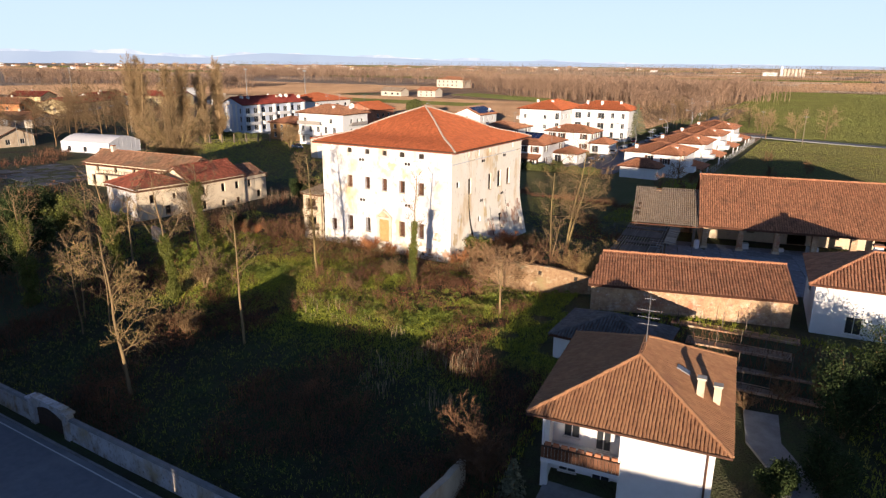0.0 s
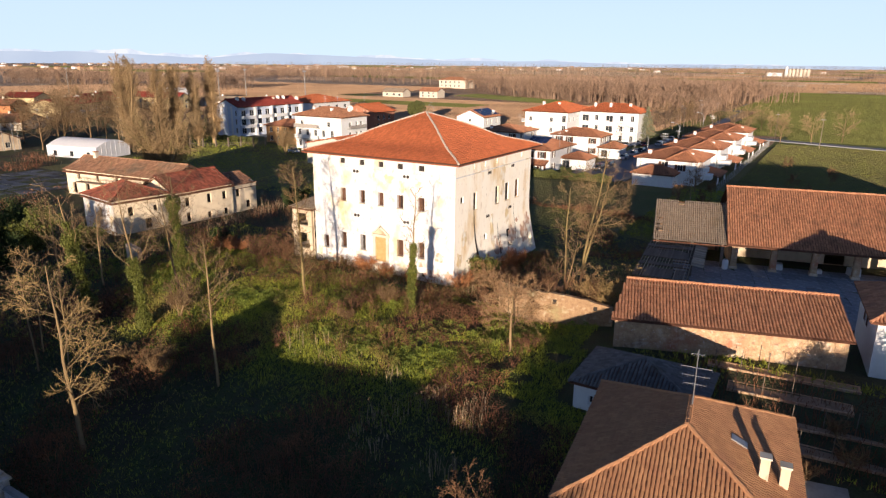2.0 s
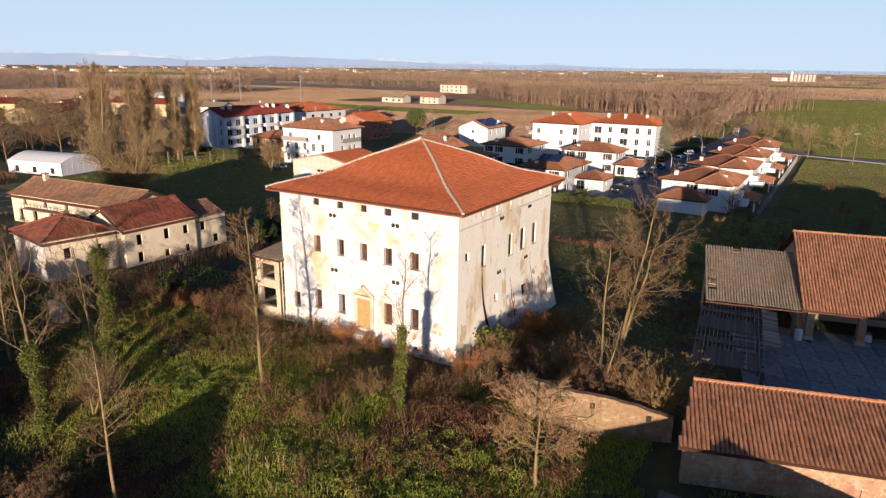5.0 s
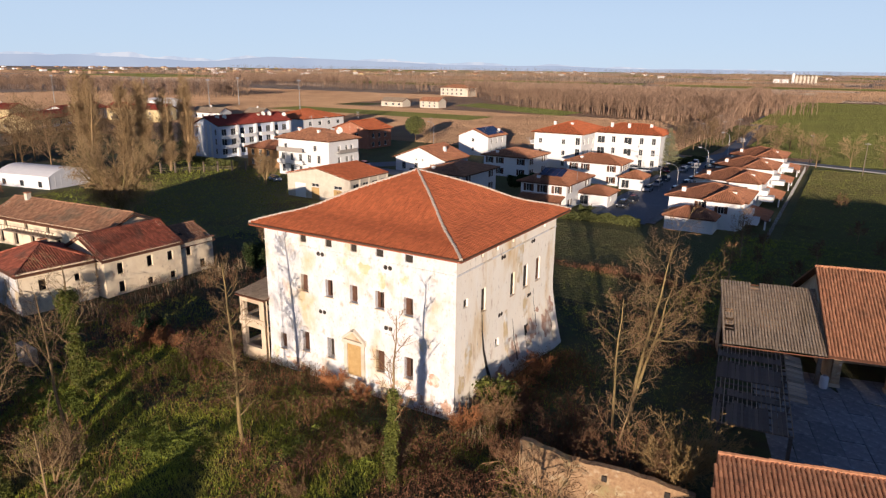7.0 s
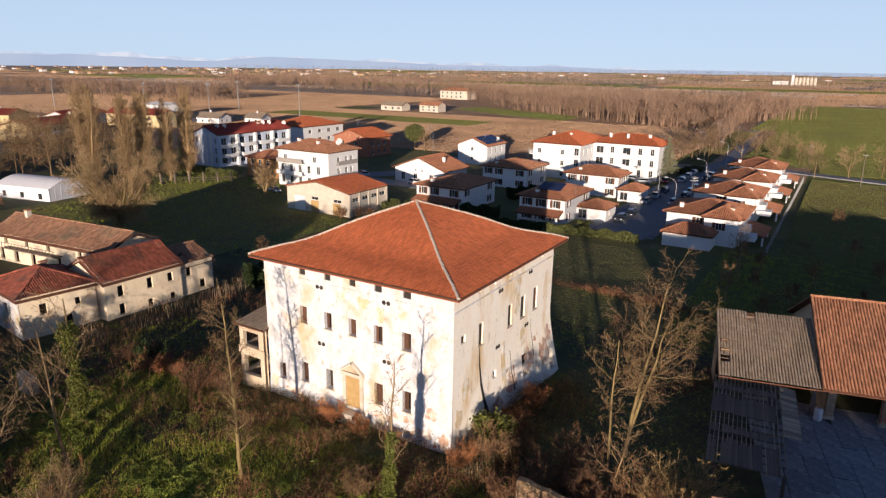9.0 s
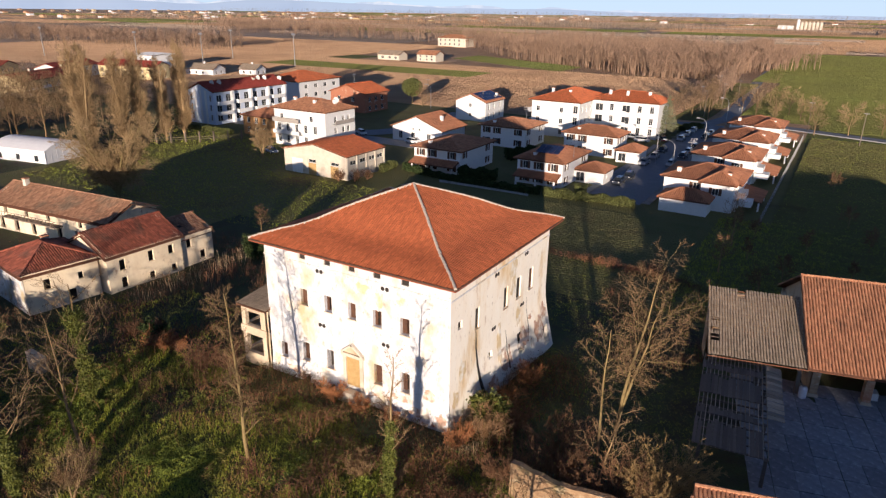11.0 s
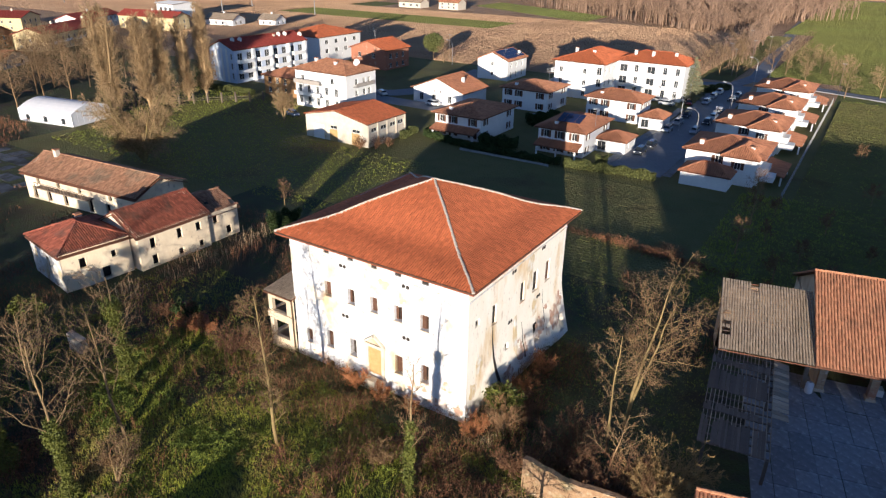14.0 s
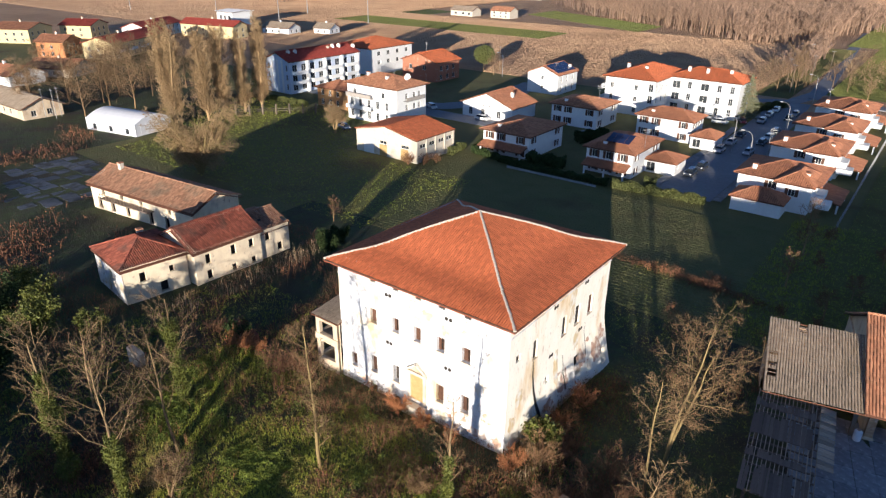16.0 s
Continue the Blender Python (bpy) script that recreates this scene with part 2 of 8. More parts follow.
def thing(name, at, rz=0.0, label="", category="", group="", kind=""):
    ob = new(name)
    ob.empty_display_size = 0.3
    ob.matrix_basis = pose(*at, 0, 0, rz)
    return tagged(ob, label, category, group, kind)


def solo(name, bm, material, label, category, at=(0, 0, 0), rz=0.0, group="", kind=""):
    ob = new(name, bm if isinstance(bm, bpy.types.Mesh) else to_mesh(name, bm, material))
    ob.matrix_basis = pose(*at, 0, 0, rz)
    return tagged(ob, label, category, group, kind)


def quad(bm, *pts):
    return bm.faces.new([bm.verts.new(p) for p in pts])


def box(bm, x0, x1, y0, y1, z0, z1, taper=0.0, m=None):
    c = [(x0, y0, z0), (x1, y0, z0), (x1, y1, z0), (x0, y1, z0)]
    t = [(x0 + taper, y0 + taper, z1), (x1 - taper, y0 + taper, z1), (x1 - taper, y1 - taper, z1), (x0 + taper, y1 - taper, z1)]
    if m is not None:
        c, t = [m @ Vector(p) for p in c], [m @ Vector(p) for p in t]
    v = [bm.verts.new(p) for p in c + t]
    for f in ((3, 2, 1, 0), (4, 5, 6, 7), (0, 1, 5, 4), (1, 2, 6, 5), (2, 3, 7, 6), (3, 0, 4, 7)):
        bm.faces.new([v[i] for i in f])


def boxm(*args, **kw):
    bm = bmesh.new()
    box(bm, *args, **kw)
    return bm


def tube(bm, pts, radii, sides=6, cap=True):
    """A tapered tube through points."""
    rings = []
    for i, p in enumerate(pts):
        p = Vector(p)
        d = (Vector(pts[min(i + 1, len(pts) - 1)]) - Vector(pts[max(i - 1, 0)])).normalized()
        a = d.orthogonal().normalized()
        b = d.cross(a)
        rings.append([bm.verts.new(p + radii[i] * (math.cos(2 * math.pi * k / sides) * a + math.sin(2 * math.pi * k / sides) * b)) for k in range(sides)])
    for r0, r1 in zip(rings, rings[1:]):
        for k in range(sides):
            bm.faces.new((r0[k], r0[(k + 1) % sides], r1[(k + 1) % sides], r1[k]))
    if cap:
        bm.faces.new(rings[-1])
        bm.faces.new(rings[0][::-1])


def py_mesh(name, verts, faces, material):
    me = bpy.data.meshes.new(name)
    me.from_pydata(verts, [], faces)
    me.materials.append(material)
    me.update()
    return me


def wall_panel(bm, p0, p1, z0, z1, openings, thick, flare=None):
    """A wall from p0 to p1 (outside on its right hand) with openings (u0, u1, z0, z1) cut through it."""
    p0, p1 = Vector(p0), Vector(p1)
    run = (p1 - p0).length
    e = (p1 - p0) / run
    n = Vector((e.y, -e.x))
    us = sorted({0.0, run, *(o[0] for o in openings), *(o[1] for o in openings)})
    vs = {z0, z1, *(o[2] for o in openings), *(o[3] for o in openings)}
    if flare:
        vs |= {z0 + (z1 - z0) * k / 12 for k in range(1, 12)}
    vs = sorted(vs)

    def at(u, v, inner):
        q = p0 + e * u - n * (thick if inner else 0)
        if flare and not inner:
            q = q + n * flare(u, v)
        return (q.x, q.y, v)

    for u0, u1 in zip(us, us[1:]):
        for v0, v1 in zip(vs, vs[1:]):
            if any(o[0] - 1e-6 <= u0 and u1 <= o[1] + 1e-6 and o[2] - 1e-6 <= v0 and v1 <= o[3] + 1e-6 for o in openings):
                continue
            quad(bm, at(u0, v0, 0), at(u1, v0, 0), at(u1, v1, 0), at(u0, v1, 0))
            quad(bm, at(u1, v0, 1), at(u0, v0, 1), at(u0, v1, 1), at(u1, v1, 1))
    for u0, u1, v0, v1 in openings:
        quad(bm, at(u0, v0, 0), at(u0, v0, 1), at(u1, v0, 1), at(u1, v0, 0))
        quad(bm, at(u0, v1, 0), at(u1, v1, 0), at(u1, v1, 1), at(u0, v1, 1))
        quad(bm, at(u0, v0, 0), at(u0, v1, 0), at(u0, v1, 1), at(u0, v0, 1))
        quad(bm, at(u1, v0, 0), at(u1, v0, 1), at(u1, v1, 1), at(u1, v1, 0))
    quad(bm, at(0, z1, 0), at(run, z1, 0), at(run, z1, 1), at(0, z1, 1))


def roof_planes(kind, w, d, o, z, h, ridge=None):
    """Roof slopes over [0,w] x [0,d] with overhang o: polygons whose first two points are the eave, and the ridge lines."""
    A, B, C, D = (-o, -o, z), (w + o, -o, z), (w + o, d + o, z), (-o, d + o, z)
    if kind == "hip":
        if w >= d:
            r = (d / 2 + o) if ridge is None else ridge
            r = min(r, w / 2 + o)
            E, F = (-o + r, d / 2, z + h), (w + o - r, d / 2, z + h)
            return [[A, B, F, E], [B, C, F], [C, D, E, F], [D, A, E]], [(A, E), (D, E), (B, F), (C, F), (E, F)]
        r = (w / 2 + o) if ridge is None else ridge
        r = min(r, d / 2 + o)
        E, F = (w / 2, -o + r, z + h), (w / 2, d + o - r, z + h)
        return [[A, B, E], [B, C, F, E], [C, D, F], [D, A, E, F]], [(A, E), (B, E), (C, F), (D, F), (E, F)]
    if kind == "gable_x":
        E, F = (-o, d / 2, z + h), (w + o, d / 2, z + h)
        return [[A, B, F, E], [C, D, E, F]], [(E, F)]
    if kind == "gable_y":
        E, F = (w / 2, -o, z + h), (w / 2, d + o, z + h)
        return [[B, C, F, E], [D, A, E, F]], [(E, F)]
    if kind == "mono_y":   # falls towards -y
        return [[A, B, (w + o, d + o, z + h), (-o, d + o, z + h)]], []
    if kind == "mono_x":   # falls towards +x
        return [[B, C, (-o, d + o, z + h), (-o, -o, z + h)]], []


def tile_mesh(name, planes, material, tw=0.24, tl=0.42, jitter=0.02, sag=0.0, holes=None, bend=None):
    """Curved roof tiles in courses over every slope, joined into one mesh."""
    verts, faces = [], []
    r = random.Random(len(name) * 31 + int(abs(planes[0][0][0]) * 7))
    for poly in planes:
        P = [Vector(p) for p in poly]
        e = (P[1] - P[0]).normalized()
        nrm = (P[1] - P[0]).cross(P[-1] - P[0]).normalized()
        s = nrm.cross(e)
        ab = [((p - P[0]).dot(e), (p - P[0]).dot(s)) for p in P]
        amax, amin, bmax = max(a for a, _ in ab), min(a for a, _ in ab), max(b for _, b in ab)

        def inside(a, b):
            for (a0, b0), (a1, b1) in zip(ab, ab[1:] + ab[:1]):
                if (a1 - a0) * (b - b0) - (b1 - b0) * (a - a0) < -0.02:
                    return False
            return True

        nb, na = int(bmax / tl) + 1, int((amax - amin) / tw) + 1
        for j in range(nb):
            for i in range(na):
                a, b = amin + (i + 0.5) * tw, (j + 0.35) * tl
                if not inside(a, b) or (holes and holes(P[0] + e * a + s * b)):
                    continue
                a += r.uniform(-jitter, jitter)
                b0, b1 = b - 0.42 * tl + r.uniform(-jitter, jitter), b + 0.68 * tl
                lift, k = 0.035 + r.uniform(0, jitter), len(verts)
                for bb, up, half in ((b0, lift, 0.44), (b1, 0.0, 0.40)):
                    for ca, ch in ((-half, 0.0), (-half * 0.5, 0.26), (half * 0.5, 0.26), (half, 0.0)):
                        p = P[0] + e * (a + ca * tw) + s * bb + nrm * (ch * tw + up)
                        if sag:
                            p.z -= sag * (0.5 + 0.5 * math.sin(p.x * 0.55 + 1.3) * math.sin(p.y * 0.4 + 0.4)) * math.sin(math.pi * min(1, bb / bmax))
                        if bend:
                            p.z -= bend(min(1.0, max(0.0, bb / bmax)))
                        verts.append(p)
                faces += [(k + q, k + q + 1, k + q + 5, k + q + 4) for q in range(3)]
    return py_mesh(name, verts, faces, material)


def ridge_mesh(lines, material, size=0.16, step=0.45, sag=0.0):
    bm = bmesh.new()
    r = random.Random(3)
    for p, q in lines:
        p, q = Vector(p), Vector(q)
        n = max(1, int((q - p).length / step))
        for i in range(n):
            a, b = p.lerp(q, i / n), p.lerp(q, (i + 1.1) / n)
            j = Vector((r.uniform(-0.015, 0.015), r.uniform(-0.015, 0.015), r.uniform(0.0, 0.03)))
            tube(bm, [a + j, b + j], [size * 1.05, size * 0.9], 6)
    return to_mesh("ridge_cap", bm, material)


def roof(parent, planes, lines, tile, deck=ROOF_BED, tw=0.24, tl=0.42, thick=0.12, cap=MORTAR, capsize=0.15, sag=0.0, holes=None, label="", pieces=False):
    bm = bmesh.new()
    for poly in planes:
        top = [bm.verts.new(Vector(p) - Vector((0, 0, 0.09 + sag * 1.3))) for p in poly]
        low = [bm.verts.new(Vector(p) - Vector((0, 0, thick + 0.07 + sag * 1.3))) for p in poly]
        if not holes:
            bm.faces.new(top)
            bm.faces.new(low[::-1])
        for i in range(len(poly)):
            j = (i + 1) % len(poly)
            bm.faces.new((top[j], top[i], low[i], low[j]))
    r = part("roof", bm, deck, parent, label)
    t = part("tile_field", tile_mesh("tile_field", planes, tile, tw, tl, 0.02, sag, holes), None, r)
    t["kind"] = "stuff"
    if lines and pieces:
        bm = bmesh.new()
        tube(bm, [(0, 0, 0), (0, 0, 0.5)], [capsize * 1.08, capsize * 0.9], 7)
        one = to_mesh("ridge_tile", bm, cap)
        q = random.Random(5)
        for a, b in lines:
            a, b = Vector(a), Vector(b)
            n = max(1, round((b - a).length / 0.46))
            turn = (b - a).to_track_quat("Z", "Y").to_matrix().to_4x4()
            for i in range(n):
                p = part("ridge_tile", one, None, r)
                p.matrix_basis = Matrix.Translation(a.lerp(b, i / n) + Vector((q.uniform(-0.02, 0.02), q.uniform(-0.02, 0.02), q.uniform(0, 0.03)))) @ turn
    elif lines:
        part("ridge_cap", ridge_mesh(lines, cap, capsize), None, r)["kind"] = "stuff"
    return r


WINDOW_CACHE = {}


def window_at(parent, origin, e, n, u, v, w, h, kind="plain", depth=0.16):
    """A window set into an opening whose lower left corner is u along the wall e from origin, at height v; n points out."""
    key = (round(w, 2), round(h, 2), kind)
    if key not in WINDOW_CACHE:
        f, p, s = bmesh.new(), bmesh.new(), bmesh.new()
        t = 0.07
        ring = [[f.verts.new((x, y, z)) for x, z in ((i, i), (w - i, i), (w - i, h - i), (i, h - i))] for y in (-0.03, 0.03) for i in (0, t)]
        for k in range(4):
            j = (k + 1) % 4
            for a, b in ((0, 1), (1, 3), (3, 2), (2, 0)):
                f.faces.new((ring[a][k], ring[a][j], ring[b][j], ring[b][k]))
        bar = boxm(w / 2 - 0.03, w / 2 + 0.03, -0.028, 0.028, t + 0.002, h - t - 0.002)
        sill = boxm(-0.05, w + 0.05, -0.03 - abs(depth) - 0.06, -0.032, -0.07, -0.002)
        quad(p, (t, 0, t), (w - t, 0, t), (w - t, 0, h - t), (t, 0, h - t))
        nsl = 2 * int(h / 0.16)
        cols = [[s.verts.new((x, -0.02 if k % 2 else -0.005, h * k / nsl)) for k in range(nsl + 1)] for x in (0.0, w * 0.5)]
        back = [s.verts.new(c) for c in ((0, 0.02, 0), (w * 0.5, 0.02, 0), (w * 0.5, 0.02, h), (0, 0.02, h))]
        for k in range(nsl):
            s.faces.new((cols[0][k], cols[1][k], cols[1][k + 1], cols[0][k + 1]))
        s.faces.new(back[::-1])
        s.faces.new(cols[0][::-1] + [back[0], back[3]])
        s.faces.new(cols[1] + [back[2], back[1]])
        WINDOW_CACHE[key] = (to_mesh("window", f, FRAME_WHITE), to_mesh("pane", p, PANE), to_mesh("shutter", s, SHUTTER), to_mesh("mullion", bar, FRAME_WHITE), to_mesh("sill", sill, FRAME_WHITE))
    f, p, s, bar, sill = WINDOW_CACHE[key]
    win = part("window", f, None, parent)
    o = Vector((*(Vector(origin) + e * u - n * depth), v))
    win.matrix_basis = Matrix.LocRotScale(o, Euler((0, 0, math.atan2(e.y, e.x))), None)
    part("pane", p, None, win)
    part("mullion", bar, None, win)
    part("sill", sill, None, win)
    if kind == "shutters":
        for x0 in (-w * 0.5, w):
            part("shutter", s, None, win, "open brown louvred shutter").matrix_basis = pose(x0, -depth - 0.045, 0)
    return win


def house(name, at, rz, w, d, eave, wall, kind="hip", h=2.0, o=0.6, tile=TILE_ORANGE, wins=(), chimneys=(), label="", category="house", group="", tw=0.3, tl=0.5, cap=None, ridge=None, thick=0.3, wkind="plain", sag=0.0, pieces=False, holes=None):
    """A house with openings in its four walls. wins: (side, u, z, width, height[, kind]). chimneys: (x, y, base z, height)."""
    hs = thing(name, at, rz, label, category, group)
    corners = {"S": ((0, 0), (w, 0)), "E": ((w, 0), (w, d)), "N": ((w, d), (0, d)), "W": ((0, d), (0, 0))}
    bm = bmesh.new()
    for side, (p0, p1) in corners.items():
        ops = [(x[1], x[1] + x[3], x[2], x[2] + x[4]) for x in wins if x[0] == side]
        wall_panel(bm, p0, p1, -1.5, eave, ops, thick)
        if (kind == "gable_x" and side in "EW") or (kind == "gable_y" and side in "SN"):
            p0v, p1v = Vector(p0), Vector(p1)
            m = (p0v + p1v) / 2
            e = (p1v - p0v).normalized()
            q = Vector((e.y, -e.x)) * -thick
            ins = [(*(v + q), z) for v, z in ((p0v, eave), (p1v, eave), (m, eave + h * 0.96))]
            out = [(*p0v, eave), (*p1v, eave), (*m, eave + h * 0.96)]
            quad(bm, *out)
            quad(bm, *ins[::-1])
    quad(bm, (0.3, 0.3, 0.05), (w - 0.3, 0.3, 0.05), (w - 0.3, d - 0.3, 0.05), (0.3, d - 0.3, 0.05))
    part("wall", bm, wall, hs)
    for x in wins:
        if x[-1] == "open" or wkind == "open":
            continue
        p0, p1 = (Vector(c) for c in corners[x[0]])
        e = (p1 - p0).normalized()
        window_at(hs, p0, e, Vector((e.y, -e.x)), x[1], x[2], x[3], x[4], x[5] if len(x) > 5 else wkind)
    planes, lines = roof_planes(kind, w, d, o, eave, h, ridge)
    r = roof(hs, planes, lines, tile, ROOF_BED, tw, tl, cap=cap or tile, capsize=0.13, sag=sag, pieces=pieces, holes=holes)
    # near-black block fills the house and stands for its unlit rooms
    if wkind == "open":
        part("interior", boxm(0.75, w - 0.75, 0.75, d - 0.75, 0.1, eave - 0.15), DARK, hs)
    for cx, cy, cz, ch in chimneys:
        c = part("chimney", boxm(cx - 0.35, cx + 0.35, cy - 0.35, cy + 0.35, cz, cz + ch), wall if wall in (WHITE_WALL, PLASTER_OLD) else CREAM_WALL, hs)
        part("chimney_cap", boxm(cx - 0.48, cx + 0.48, cy - 0.48, cy + 0.48, cz + ch + 0.004, cz + ch + 0.16, taper=0.1), TILE_OLD, c)
    return hs


# ---- ground ----


def ground_z(x, y):
    base = np.interp(y, [-60, -42, -36, -26, -18, -11, 0, 40, 75, 200], [-5.6, -5.4, -4.8, -2.7, -1.35, -0.7, -0.72, -0.8, -1.3, -1.6])
    farm = np.interp(x, [14, 20], [0, 1]) * np.interp(y, [-22, -12, 30, 45], [0, 1, 1, 0]) * np.interp(x, [60, 80], [1, 0])
    base = base * (1 - farm) + farm * np.interp(y, [-22, -12, -6], [-2.6, -0.6, 0.0])
    west = np.interp(x, [-120, -60, -30], [1, 0.5, 0]) * np.interp(y, [-30, -5], [0, 1])
    base = base * (1 - west) + west * -1.6
    return float(base + 0.12 * noise.noise(Vector((x * 0.12, y * 0.12, 0))) * np.interp(abs(x) + abs(y), [0, 60, 400], [1, 1, 0]))


def axis_steps(lo, hi, fine, far):
    out = list(np.arange(lo, hi + 0.01, fine))
    step = fine
    while out[-1] < far:
        step *= 1.22
        out.append(out[-1] + step)
    step = fine
    while out[0] > -far:
        step *= 1.22
        out.insert(0, out[0] - step)
    return [float(v) for v in out]


def field_kind(x, y):
    """Which crop or cover lies at a place: 0 rough, 1 meadow, 2 stubble, 3 young wheat, 4 far plain."""
    r = math.hypot(x, y)
    if x > 15 and 34 <= y < 620 and x < 420:
        return 1 if y < 175 else 3
    if (-62 < x < 80 and -80 < y < 34) or (-230 < x <= -62 and -60 < y < 22) or (-230 < x < -126 and y < 90 and y > -60):
        return 0
    if -150 < x <= 15 and 30 <= y < 168:
        return 1
    if x > -22 and 345 < y < 640:
        return 3
    if y >= 168 and x < 14 and r < 640:
        k = y + 0.15 * x
        if 268 < k < 300 and x < -150:
            return 3
        return 2
    if r < 700:
        return 1 if x < 0 and y < 120 else 2
    return 4


xs, ys = axis_steps(-70, 60, 1.3, 4700), axis_steps(-75, 60, 1.3, 4700)
gv = [(x, y, ground_z(x, y)) for y in ys for x in xs]
gf = [(j * len(xs) + i, j * len(xs) + i + 1, (j + 1) * len(xs) + i + 1, (j + 1) * len(xs) + i) for j in range(len(ys) - 1) for i in range(len(xs) - 1)]
gm = py_mesh("ground", gv, gf, G_NEAR)
for one in (G_LAWN, G_TAN, G_GREEN, G_FAR):
    gm.materials.append(one)
for p in gm.polygons:
    p.material_index = field_kind(p.center.x, p.center.y)
    p.use_smooth = True
ground = tagged(new("ground", gm), "rough grass, meadow and ploughed fields out to the horizon", "ground", kind="structure")


def furrows(name, x0, x1, y0, y1, step, height, material, label, seg=1, slant=0.0):
    """Ploughed or sown rows across a field, each a low ridge that catches the low sun."""
    rows, xx = int((y1 - y0) / step), np.linspace(x0, x1, seg + 1)
    verts, faces = [], []
    n = seg + 1
    for k in range(rows):
        for off, up in ((0.0, -0.03), (0.62, height)):
            y = y0 + (k + off) * step
            verts += [(x, y + slant * (x - x0), ground_z(x, y) + 0.02 + up * (1 + 0.3 * math.sin(k * 1.7 + x))) for x in xx]
    for a in range(2 * rows - 1):
        faces += [(a * n + i, a * n + i + 1, (a + 1) * n + i + 1, (a + 1) * n + i) for i in range(seg)]
    solo(name, py_mesh(name, verts, faces, material), None, label, "field", kind="stuff")


furrows("ploughed_field", -300, -27, 168, 267, 1.3, 0.34, G_TAN, "tan ploughed field in furrows", 12)
furrows("green_field", -300, -150, 268, 300, 1.0, 0.2, G_GREEN, "strip of young green wheat")
furrows("ploughed_field", -301, -27, 301, 332, 1.5, 0.4, G_TAN, "tan ploughed field in furrows", 12)
furrows("ploughed_field", -149, -27, 267, 301, 1.5, 0.4, G_TAN, "tan ploughed field in furrows", 8)
furrows("green_field", -225, -124, 383, 422, 1.2, 0.3, G_GREEN, "strip of young green wheat", 8, -0.5)
furrows("ploughed_field", -620, -301, 180, 361, 1.7, 0.45, G_TAN, "brown ploughed field in furrows")
furrows("ploughed_field", -620, -302, 360, 520, 1.8, 0.5, G_TAN, "brown ploughed field in furrows")
furrows("ploughed_field", -100, -48, 368, 600, 1.8, 0.5, G_TAN, "small ploughed field among bare hedgerows", 4)
furrows("green_field", 17, 420, 193, 640, 1.3, 0.3, G_GREEN, "wide field of young green wheat", 40)
furrows("green_field", -8, 17, 204, 345, 1.3, 0.3, G_GREEN, "wide field of young green wheat", 4)
furrows("green_field", -22, 17, 345, 640, 1.3, 0.3, G_GREEN, "wide field of young green wheat", 4)
furrows("ploughed_field", -28, 420, 664, 700, 1.6, 0.3, G_FAR, "pale strip of bare earth at the field end")
furrows("ploughed_field", -26.5, -16, 190, 330, 1.4, 0.3, G_LAWN, "rough grass beside the lane", 2)
furrows("ploughed_field", -60, 700, 725, 1080, 2.2, 0.6, G_TAN, "pale ploughed field in furrows")
furrows("mown_meadow", -46, 16, 32, 72, 0.9, 0.08, G_LAWN, "mown meadow with faint rows", 24)
furrows("mown_meadow", 16, 420, 40, 176, 0.8, 0.22, G_LAWN, "rough meadow beyond the row houses", 10)
r = random.Random(17)
for k in range(14):
    for i in range(7):
        y = 640 + k * 140 + r.uniform(0, 40)
        x = -2300 + i * 400 + r.uniform(-60, 60)
        furrows("far_field", x, x + r.uniform(280, 390), max(y, 660 if x > -350 else 640), y + r.uniform(70, 130), 4.0, 1.0, r.choice((G_TAN, G_FAR, G_FAR, G_TAN, G_GREEN)), "distant patchwork of fields")

for k in range(9):
    for i in range(11):
        y = 2620 + k * 190 + r.uniform(0, 40)
        x = -4200 + i * 520 + r.uniform(-60, 60)
        if math.hypot(x, y) < 4250:
            furrows("far_field", x, x + r.uniform(380, 500), y, y + r.uniform(110, 170), 12.0, 3.0, r.choice((G_TAN, G_FAR, G_FAR, G_GREEN)), "distant patchwork of fields")

# ---- the palace ----
PX0, PX1, PY0, PY1, PZ0, PZ1 = -19.8, 0.0, 0.0, 19.3, -1.6, 13.12
palace = thing("palace", (0, 0, 0), 0, "tall derelict cream-plastered palace with red hipped tile roof and boarded portal", "palace")


def scarp(u, v):
    """The right-hand wall leans out at its foot, the more the farther back."""
    k = max(0.0, (5.2 - v) / 6.6)
    return (0.12 + 1.35 * min(1.0, max(0.0, (u - 1.5) / 16.0))) * k ** 1.25


def front_flare(u, v):
    return 0.22 * max(0.0, (1.2 - v) / 2.8)


ATTIC = [(-15.56, -14.86), (-12.7, -12.02), (-10.02, -9.36), (-7.44, -6.69), (-4.64, -3.88)]
FIRST = [(-15.66, -14.86), (-12.86, -12.05), (-10.2, -9.4), (-7.56, -6.67), (-4.77, -3.87)]
LOWER = [(-18.52, -17.74, 1.05, 2.58), (-15.8, -14.96, 1.46, 3.34), (-12.9, -12.1, 1.52, 3.4), (-7.58, -6.71, 1.62, 3.54), (-4.73, -3.87, 1.75, 3.62)]
CELLAR = [(-15.95, -14.95, -0.85, -0.02), (-12.9, -12.0, -0.75, -0.05), (-4.6, -3.7, -0.55, 0.15)]
front_ops = [(a, b, 11.6, 12.22) for a, b in ATTIC] + [(a, b, 7.16, 8.7) for a, b in FIRST] + LOWER + CELLAR
